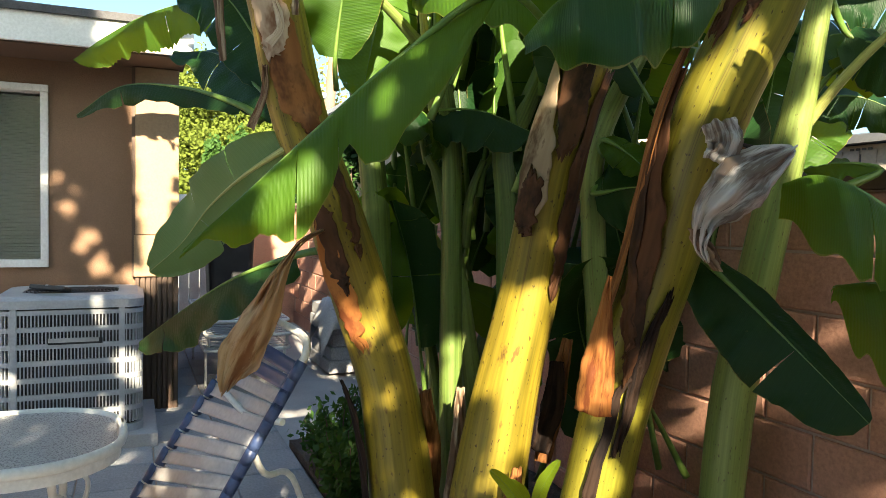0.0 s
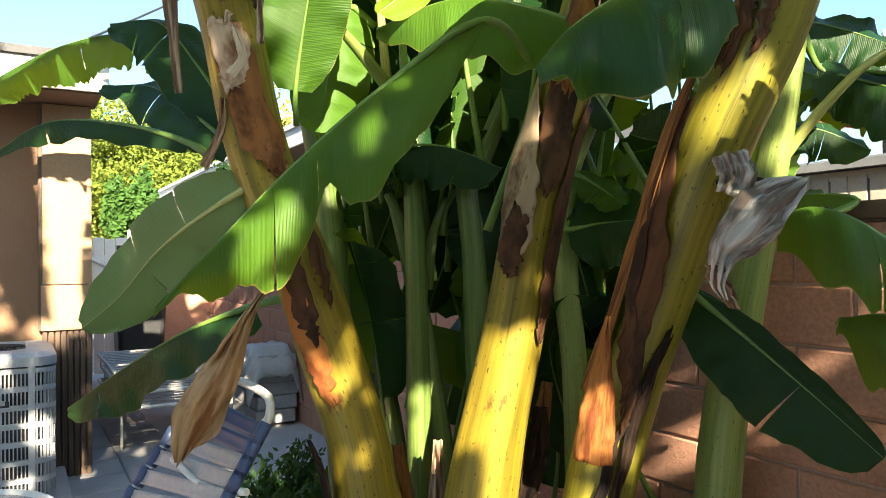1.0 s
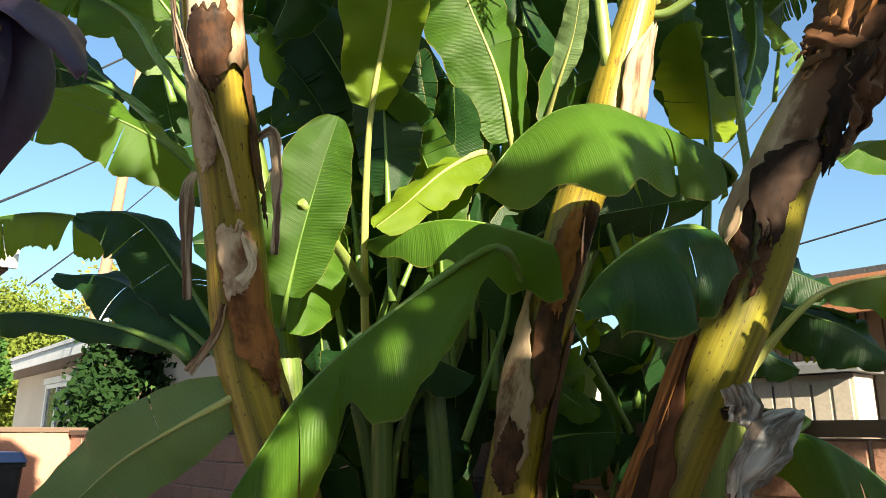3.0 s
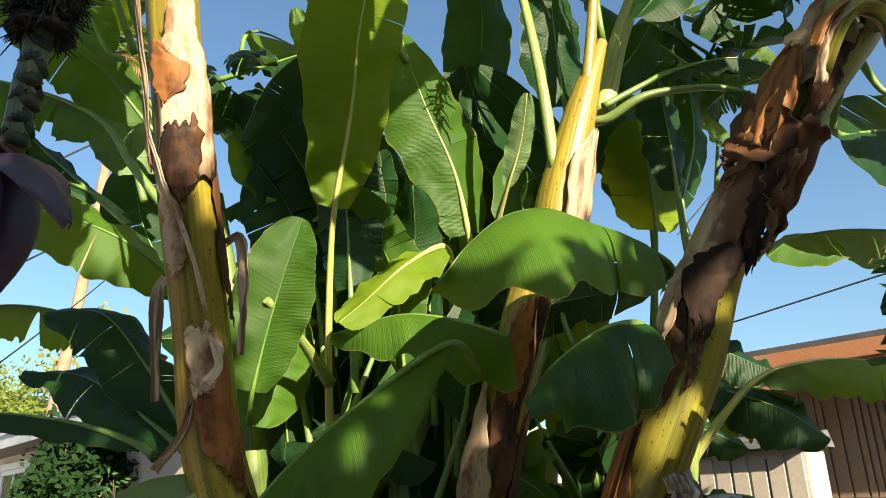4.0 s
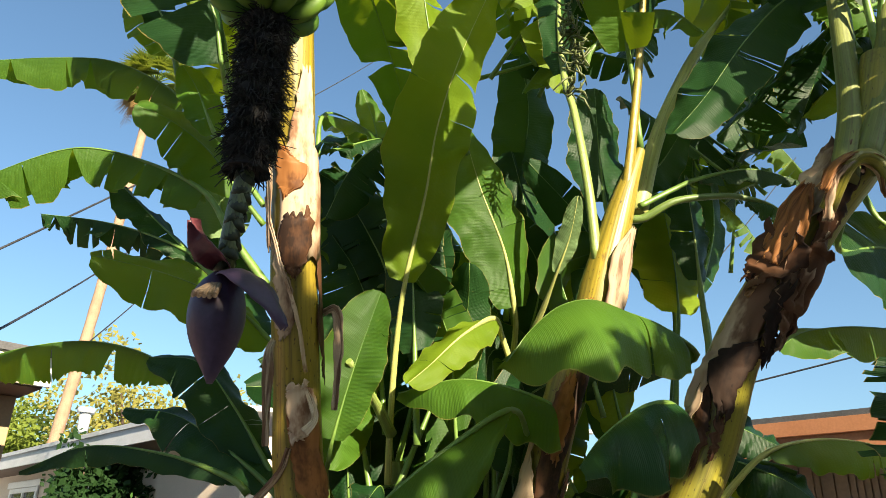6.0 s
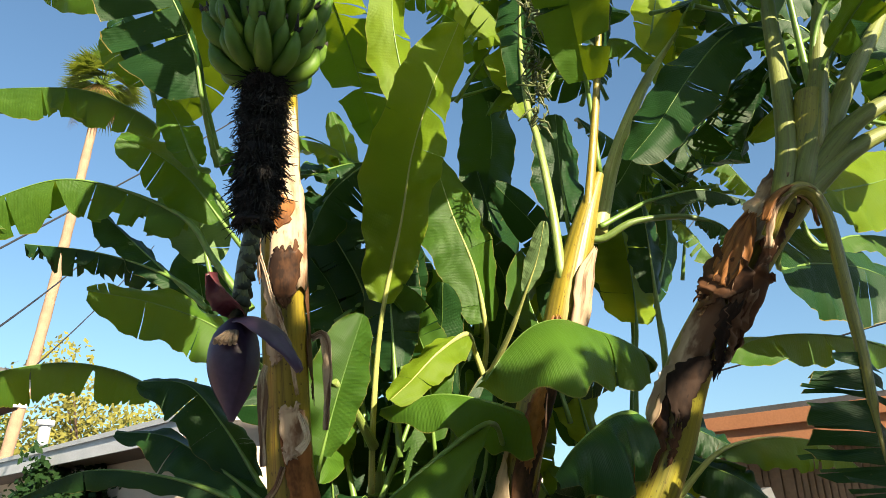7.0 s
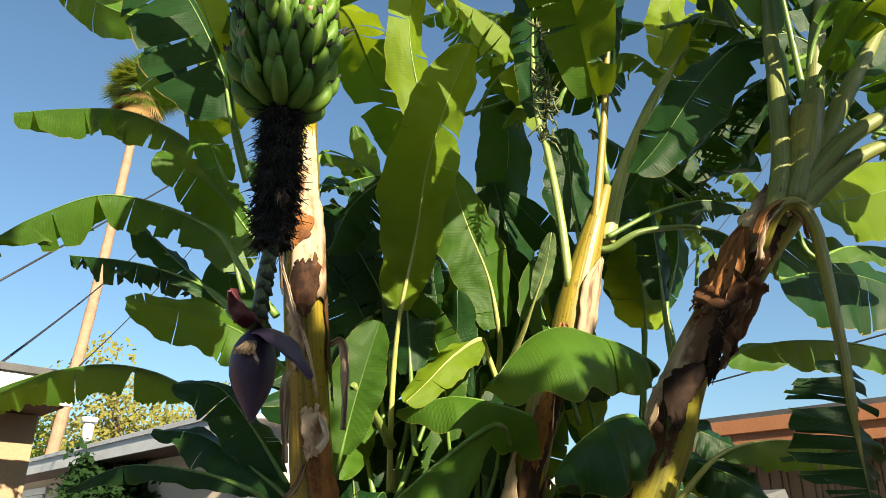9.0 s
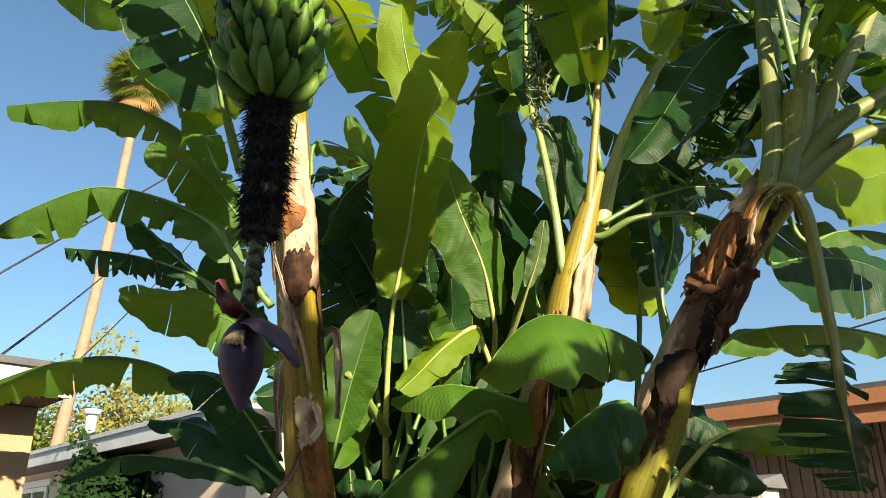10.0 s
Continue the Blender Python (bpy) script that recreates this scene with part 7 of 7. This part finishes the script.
def resin_shed():
    ob = thing("storage_shed", yard(4.1, 2.0, 0), "cream resin storage shed with a grey lid behind the block wall", "shed")
    x0, x1, y0, y1, zt = 3.6, 3.86, 1.84, 2.9, 1.89
    part("body", ybox(x0 + 0.012, x1, y0, y1, 0, zt, 0.01), RESIN, ob)
    k = y0 + 0.02
    i = 0
    while k < y1 - 0.05:
        part("panel", ybox(x0, x0 + 0.0115, k, k + 0.088, 0.03, zt - 0.03, 0.004), RESIN, ob)
        part("groove", ybox(x0 + 0.004, x0 + 0.0118, k + 0.0885, k + 0.101, 0.03, zt - 0.05), RESIN_GREY if i % 2 else RESIN, ob)
        k += 0.102
        i += 1
    for q in range(4):
        part("vent_slot", ybox(x0 - 0.002, x0 + 0.003, y1 - 0.30 + 0.035 * q, y1 - 0.278 + 0.035 * q, zt - 0.03, zt - 0.018), RESIN_GREY, ob)
    bm = bmesh.new()
    low = [yard(*q) for q in ((x0 - 0.06, y0 - 0.05, zt + 0.004), (x1 + 0.03, y0 - 0.05, zt + 0.004), (x1 + 0.03, y1 + 0.05, zt + 0.004), (x0 - 0.06, y1 + 0.05, zt + 0.004))]
    high = [yard(*q) for q in ((x0 - 0.03, y0 - 0.03, zt + 0.05), (x1 + 0.02, y0 - 0.03, zt + 0.10), (x1 + 0.02, y1 + 0.02, zt + 0.10), (x0 - 0.03, y1 + 0.02, zt + 0.05))]
    add_prism(bm, low, high)
    part("lid", bm, RESIN_GREY, ob, "weathered grey lid")
    return ob


resin_shed()
tagged(part("panel_fence", ybox(3.75, 3.80, 2.95, 6.8, 0, 1.78, 0.005), TRIM_BROWN), "dark brown panel fence beyond the block wall", "fence")


def back_house():
    h = thing("house", yard(6.0, 12.5, 0), "neighbour's pale house with a low roof and grey fascia", "house")
    x = 3.35
    part("wall", ybox(x, x + 0.2, 7.9, 19.5, -0.03, 2.84), PALE_STUCCO, h)
    part("end_wall", ybox(x + 0.201, x + 7, 7.9, 8.1, -0.03, 2.84), PALE_STUCCO, h)
    part("soffit", ybox(2.78, x, 7.6, 19.8, 2.80, 2.82), TRIM_BROWN, h)
    part("fascia", ybox(2.75, 2.778, 7.6, 19.8, 2.79, 3.00, 0.004), GREY_PAINT, h, "grey painted fascia")
    part("roof_edge", ybox(2.73, 2.79, 7.6, 19.8, 3.002, 3.03, 0.004), WHITE, h)
    bm = bmesh.new()
    add_box(bm, yard(6.3, 13.7, 3.34), (7.2, 12.3, 0.06), YTURN @ Matrix.Rotation(radians(-5), 3, "Y"))
    part("roof", bm, GREY_PAINT, h)
    w = part("window", ybox(x - 0.012, x - 0.004, 15.2, 16.7, 1.55, 2.45), DARK_PANE, h, "white framed sliding window")
    for a, b, c, d in ((15.1, 16.8, 1.47, 1.55), (15.1, 16.8, 2.45, 2.53), (15.1, 15.2, 1.551, 2.449), (16.7, 16.8, 1.551, 2.449), (15.92, 15.98, 1.551, 2.449)):
        part("frame_bar", ybox(x - 0.05, x - 0.014, a, b, c, d, 0.005), WHITE, w)
    part("lintel", ybox(x - 0.06, x - 0.002, 14.95, 16.95, 2.54, 2.66, 0.01), WHITE, h)
    part("wall_lamp", ybox(x - 0.12, x - 0.002, 13.6, 13.72, 2.05, 2.4, 0.02), GREY_METAL, h, "small wall lantern")
    part("meter_box", ybox(x - 0.12, x - 0.002, 13.9, 14.3, 1.2, 1.65, 0.01), GREY_PAINT, h)
    chim = Vector((-2.491, 12.500, 3.364))
    fl = part("flue", tube([(chim.x, chim.y, 3.2), (chim.x, chim.y, 3.498)], 0.085, 12, 2), GREY_METAL, h, "metal roof flue")
    part("flue_cap", tube([(chim.x, chim.y, 3.498), (chim.x, chim.y, 3.579)], 0.13, 12, 2), GREY_METAL, fl)
    return h


back_house()


# ---- trees and distance ----
def leaf_cloud(bm, centre, size, count, leaf_size, rnd, lumps=7):
    """A clump of small leaves with an uneven outline."""
    lobes = [(Vector((rnd.gauss(0, 0.42), rnd.gauss(0, 0.42), rnd.gauss(0, 0.38))), rnd.uniform(0.35, 0.6)) for _ in range(lumps)]
    for _ in range(count):
        o, r = rnd.choice(lobes)
        d = Vector((rnd.gauss(0, 1), rnd.gauss(0, 1), rnd.gauss(0, 1))).normalized() * r * rnd.uniform(0.55, 1.0)
        p = o + d
        c = Vector(centre) + Vector((p.x * size[0], p.y * size[1], p.z * size[2]))
        f = Vector((rnd.gauss(0, 1), rnd.gauss(0, 1), rnd.gauss(0.2, 1))).normalized()
        e = f.orthogonal().normalized() * rnd.uniform(0.5, 0.8)
        z = leaf_size * rnd.uniform(0.6, 1.4)
        bm.faces.new([bm.verts.new(c + q) for q in (-f * z, e * z, f * z, -e * z)])
    return bm


def tree(at, height, spread, seed, label, tone, leaf_size=0.10, count=5000, clumps=9, name="tree"):
    rnd = random.Random(seed)
    ob = thing(name, at, label, "tree")
    base = Vector(at)
    fork = base + Vector((rnd.gauss(0, 0.1), rnd.gauss(0, 0.1), height * 0.42))
    wood = tube([base, base.lerp(fork, 0.5) + Vector((0.05, 0, 0)), fork], [height * 0.035, height * 0.026, height * 0.02], 10)
    green = bmesh.new()
    for k in range(clumps):
        a = 6.283 * k / clumps + rnd.uniform(-0.4, 0.4)
        r = spread * rnd.uniform(0.15, 0.5)
        end = base + Vector((math.cos(a) * r, math.sin(a) * r, height * rnd.uniform(0.55, 0.9)))
        path = spline([fork, fork.lerp(end, 0.5) + Vector((0, 0, height * 0.04)), end], 6)
        add_tube(wood, path, [height * 0.014 * (1 - 0.13 * i) for i in range(7)], 6, False)
        leaf_cloud(green, end, (spread * 0.36, spread * 0.36, height * 0.20), count // clumps, leaf_size, rnd)
    part("trunk", wood, TRIM_BROWN, ob)
    tagged(part("crown", green, tone, ob), kind="stuff")
    return ob


# yellow-green wooded slope behind the houses
rnd = random.Random(77)
bm = bmesh.new()
for k in range(60):
    x = -34 + 26 * k / 59 + rnd.gauss(0, 1.0)
    z = 10.0 - 4.2 * max(0.0, (x + 16) / 9.0)
    for j in range(3):
        leaf_cloud(bm, (x, 47 + rnd.gauss(0, 1.5) - j, z * (0.28 + 0.30 * j) + rnd.gauss(0, 0.4)), (3.0, 2.5, 2.1), 950, 0.12, rnd, 8)
tagged(part("wooded_slope", bm, HILL), "far slope of sunlit yellow-green trees", "trees", kind="stuff")
# hedge leaf green darkened so the bush behind the wall looks shaded
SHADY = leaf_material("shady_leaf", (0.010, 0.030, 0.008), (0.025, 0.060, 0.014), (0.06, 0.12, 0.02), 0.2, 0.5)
tree((-4.438, 13.5, 0), 2.95, 0.62, 5, "round dark green tree beyond the gate", HEDGE, 0.05, 4200)
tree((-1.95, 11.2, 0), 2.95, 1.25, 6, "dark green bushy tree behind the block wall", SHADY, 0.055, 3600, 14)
OLIVE = leaf_material("olive_leaf", (0.12, 0.13, 0.03), (0.24, 0.21, 0.05), (0.34, 0.30, 0.06), 0.25, 0.7)
tree((-3.2, 34.0, 0), 8.3, 6.0, 8, "loose yellow-green tree behind the roofs", OLIVE, 0.12, 3600)
tree((0.4, 33.0, 0), 8.0, 5.0, 9, "loose yellow-green tree behind the roofs", OLIVE, 0.12, 2600)
shrub(tuple(yard(2.62, 8.5)), 3.15, 0.8, 12, "thin leafy shrub rising above the wall", 0.035, 1500, 16)


def fan_palm(base, top, seed):
    rnd = random.Random(seed)
    ob = thing("palm_tree", base, "tall thin fan palm with a skirt of dead fronds", "palm tree")
    b, t = Vector(base), Vector(top)
    path = spline([b, b.lerp(t, 0.5) + Vector((0.15, 0, 0)), t], 30)
    bm = bmesh.new()
    add_tube(bm, path, [0.19 - 0.06 * i / 30 + 0.012 * (i % 2) for i in range(31)], 14)
    part("trunk", bm, PALM_BARK, ob)
    for k in range(74):
        dead_one = k >= 63
        a = rnd.uniform(0, 6.283)
        lift = rnd.uniform(-0.9, 1.2) if not dead_one else rnd.uniform(-1.2, -0.4)
        way = Vector((math.cos(a) * math.cos(lift), math.sin(a) * math.cos(lift), math.sin(lift)))
        start = t + Vector((0, 0, 0.2 if not dead_one else 0.15 - 0.5 * rnd.random()))
        end = start + way * rnd.uniform(0.45, 0.95)
        bm = add_tube(bmesh.new(), [start, end], [0.022, 0.012], 5)
        side = way.cross(Vector((0, 0, 1))).normalized()
        up = side.cross(way).normalized()
        for j in range(17):
            f = -1.25 + 2.5 * j / 16
            tip = end + (way * math.cos(f) + side * math.sin(f)) * 0.78 * (1 - 0.12 * abs(f)) - Vector((0, 0, (0.34 if dead_one else 0.14) + 0.12 * rnd.random()))
            mid = end + (way * math.cos(f) + side * math.sin(f)) * 0.22 + up * 0.02
            wid = (side * math.cos(f) - way * math.sin(f)) * 0.042
            q = [bm.verts.new(p) for p in (end, mid + wid, tip, mid - wid)]
            bm.faces.new(q)
        part("frond", bm, PALM_DEAD if dead_one else PALM_GREEN, ob, "dead tan frond" if dead_one else "")
    return ob


PALM_BARK = plain("palm_bark", (0.20, 0.125, 0.080), (0.30, 0.19, 0.125), 0.9, 4, 30, 0.6, distance=0.03)
PALM_GREEN = leaf_material("palm_leaf", (0.055, 0.10, 0.012), (0.12, 0.17, 0.02), (0.28, 0.32, 0.03), 0.25, 0.5)
PALM_DEAD = dry_material("dead_frond", (0.23, 0.14, 0.05), (0.36, 0.24, 0.09), (0.12, 0.07, 0.03), 0.8, 0.2)
pb, pt = Vector((-4.640, 24.000, 4.660)), Vector((-3.911, 24.000, 16.75))
fan_palm((pb.x - (pt.x - pb.x) * pb.z / (pt.z - pb.z), 24.0, -0.03), pt, 3)

# overhead lines
CABLE = plain("black_cable", (0.012, 0.012, 0.014), (0.02, 0.02, 0.022), 0.6, 3, 60, 0.05)


def cable(a, b, sag, r=0.011):
    a, b = Vector(a), Vector(b)
    pts = [a.lerp(b, i / 24) - Vector((0, 0, sag * 4 * (i / 24) * (1 - i / 24))) for i in range(25)]
    tagged(part("overhead_line", add_tube(bmesh.new(), pts, r, 6), CABLE), "black overhead service line", "cable", "overhead lines")


cable((-2.900, 6.000, 3.536), (4.488, 20.000, 18.486), 0.25)
cable((-2.461, 5.200, 2.762), (-2.343, 16.000, 8.054), 0.10)
cable((-2.742, 9.000, 3.158), (-1.395, 18.000, 8.814), 0.15)
cable((6.329, 9.000, 5.585), (14.487, 14.000, 12.513), 0.1)
cable((4.976, 7.000, 3.511), (12.806, -5.000, 5.839), 0.06)
for at, top, label in (((4.976, 7.0, 2.7), 3.62, "thin service mast on the brown house roof"), ((12.806, -5.0, -0.03), 6.1, "wooden utility pole beyond the brown house")):
    pole = thing("service_mast" if top < 4 else "utility_pole", at, label, "pole")
    part("post", tube([at, (at[0], at[1], top)], [0.022, 0.02] if top < 4 else [0.14, 0.10], 10, 2), GREY_METAL if top < 4 else TRIM_BROWN, pole)
    part("insulator", tube([(at[0], at[1], top), (at[0], at[1], top + 0.08)], [0.035, 0.03], 8, 2), GREY_METAL, pole)

# unseen row of trees added on the sunny side of the yard, behind the path, to shade the lower half of the clump
SUN_GAPS = ((0.54, 3.72, 0.09), (2.08, 4.40, 0.09), (1.63, 4.10, 0.06), (1.62, 3.77, 0.07), (0.60, 3.86, 0.12), (1.66, 4.62, 0.10), (1.84, 4.78, 0.07), (0.50, 3.88, 0.16), (0.36, 4.02, 0.08), (1.24, 3.60, 0.19), (1.32, 3.40, 0.17), (1.50, 3.34, 0.17), (1.50, 3.14, 0.12), (1.54, 3.97, 0.07), (1.38, 3.74, 0.11), (1.20, 3.20, 0.09), (0.80, 3.66, 0.10), (0.84, 3.42, 0.09), (0.72, 3.80, 0.06), (2.25, 3.50, 0.10), (2.50, 3.20, 0.12), (1.75, 4.08, 0.05), (2.10, 4.20, 0.11), (2.45, 3.85, 0.12), (1.36, 3.14, 0.08), (1.75, 3.04, 0.08), (-1.30, 5.59, 0.08), (-1.20, 5.36, 0.10), (-1.10, 5.14, 0.10), (-0.97, 5.01, 0.11), (-0.86, 4.92, 0.11), (1.20, 4.44, 0.12), (1.62, 4.36, 0.12), (-0.57, 4.05, 0.11), (-1.24, 3.88, 0.11), (1.02, 3.30, 0.06), (1.90, 3.95, 0.09))
# crown heights set by how far up the shade should reach
TOPS = ((-2.6, 6.6), (-0.95, 6.6), (-0.80, 5.9), (-0.70, 4.8), (-0.45, 5.0), (0.08, 5.1), (0.24, 4.92), (0.5, 4.92), (0.62, 4.55), (1.1, 4.5), (1.60, 4.6), (1.70, 5.0), (1.84, 5.0), (1.92, 4.7), (2.2, 4.55), (3.2, 4.4))


def crown_top(x):
    for (xa, za), (xb, zb) in zip(TOPS, TOPS[1:]):
        if xa <= x <= xb:
            return za + (zb - za) * (x - xa) / (xb - xa)
    return TOPS[0][1]


def unseen_shade_tree(x0, x1, seed, label, count=1600, leaf_size=0.085):
    """One unseen tree of the added row: its crown fills its stretch down to head height, with gaps in the foliage where
    sun should pass.
    """
    rnd = random.Random(seed)
    mid = (x0 + x1) / 2
    ob = thing("tree", (mid, -3.15, 0), label, "tree")
    base, fork = Vector((mid, -3.15, 0)), Vector((mid, -3.1, 2.2))
    wood = tube([base, base.lerp(fork, 0.5) + Vector((0.05, -0.05, 0)), fork], [0.11, 0.085, 0.06], 10)
    green = bmesh.new()
    for k in range(9):
        end = Vector((x0 + (x1 - x0) * (k + 0.5) / 9, -3.05, crown_top(x0 + (x1 - x0) * (k + 0.5) / 9) - rnd.uniform(0.2, 1.0)))
        add_tube(wood, spline([fork, fork.lerp(end, 0.5) + Vector((0, -0.2, 0.05)), end], 6), [0.016 * (1 - 0.13 * i) for i in range(7)], 6, False)
    made = 0
    while made < count:
        x = rnd.uniform(x0 - 0.1, x1 + 0.1)
        z = rnd.uniform(2.3, crown_top(x))
        if any((x - gx) ** 2 + (z - gz) ** 2 < (r * rnd.uniform(0.85, 1.15)) ** 2 for gx, gz, r in SUN_GAPS) and rnd.random() > 0.035:
            continue
        leaf_cloud(green, (x, -3.0 + rnd.gauss(0, 0.06), z), (0.01, 0.01, 0.01), 1, leaf_size, rnd, 1)
        made += 1
    part("trunk", wood, TRIM_BROWN, ob)
    tagged(part("crown", green, HEDGE, ob), kind="stuff")
    return ob


unseen_shade_tree(-2.6, -0.9, 19, "unseen tall loose shade tree added near the yard's other side", 6800)
unseen_shade_tree(-0.9, 0.6, 17, "unseen leafy shade tree added on the near side of the yard", 2300)
unseen_shade_tree(0.6, 1.9, 18, "unseen leafy shade tree added with sun gaps in its crown")
unseen_shade_tree(1.9, 3.2, 20, "unseen leafy shade tree added near the block wall")

# unseen plain walls added behind the path to close the yard and cut skylight
setting("added_wall_south", box((0.5, -8.0, 1.95), (17, 0.3, 4.0)), STUCCO, "unseen brown stucco wall added behind the yard", "wall")
setting("added_wall_west", box((-6.9, -1.6, 1.45), (0.3, 12.2, 3.0)), STUCCO, "unseen brown stucco wall added along the yard's other side", "wall")
setting("added_wall_east", box((6.6, -4.5, 1.95), (0.3, 6.6, 4.0)), STUCCO, "unseen brown stucco wall added behind the block wall", "wall")


# ---- wall blocks and pavers, one by one ----
def piece_mesh(name, size, chamfer, material):
    """A block with its front edges taken off; local x along the wall, y into it."""
    x, y, z = (q / 2 for q in size)
    c = chamfer
    bm = bmesh.new()
    back = [bm.verts.new(p) for p in ((-x, y, -z), (x, y, -z), (x, y, z), (-x, y, z))]
    rim = [bm.verts.new(p) for p in ((-x, -y + c, -z), (x, -y + c, -z), (x, -y + c, z), (-x, -y + c, z))]
    face = [bm.verts.new(p) for p in ((-x + c, -y, -z + c), (x - c, -y, -z + c), (x - c, -y, z - c), (-x + c, -y, z - c))]
    bm.faces.new(face)
    bm.faces.new(back[::-1])
    for a, b in ((rim, face), (back, rim)):
        for i in range(4):
            j = (i + 1) % 4
            bm.faces.new((a[i], a[j], b[j], b[i]))
    bmesh.ops.recalc_face_normals(bm, faces=bm.faces[:])
    me = bpy.data.meshes.new(name)
    bm.to_mesh(me)
    bm.free()
    me.materials.append(material)
    return me


def lay(name, me, parent, m):
    ob = new(name, me)
    ob.parent = parent
    ob.matrix_parent_inverse = base_of(parent).inverted()
    ob.matrix_basis = m
    return ob


rnd = random.Random(9)
full = piece_mesh("block", (BLOCK_LEN - 0.011, 0.05, COURSE - 0.011), 0.006, BLOCK)
for row in range(8):
    z = WALL_TOP - COURSE * (row + 0.5)
    y = WALL_Y1 - BLOCK_LEN * (0.5 if row % 2 else 1.0) + 0.10
    while y > WALL_Y0 + 0.2:
        m = YARD @ Matrix.Translation((WALL_X + 0.025 + rnd.gauss(0, 0.0012), y, z)) @ Matrix.Rotation(radians(-90), 4, "Z") @ Matrix.Rotation(rnd.gauss(0, 0.002), 4, "Y")
        lay("block", full, wall_block, m)
        y -= BLOCK_LEN
paving = setting("pavement", ybox(-3.2, 0.97, -2.0, 10.2, -0.028, -0.012), MORTAR, "grey square concrete pavers of the side yard", "pavement")
slab = piece_mesh("paver", (0.392, 0.03, 0.392), 0.005, PAVER)
for i in range(10):
    for j in range(29):
        x, y = 0.77 - 0.4 * i, 9.9 - 0.4 * j
        if y < 0.2 or (x < 0.35 and y > 4.7):
            continue
        m = YARD @ Matrix.Translation((x, y, -0.012 + rnd.gauss(0, 0.0015))) @ Matrix.Rotation(radians(-90), 4, "X") @ Matrix.Rotation(rnd.gauss(0, 0.004), 4, "X")
        lay("paver", slab, paving, m)
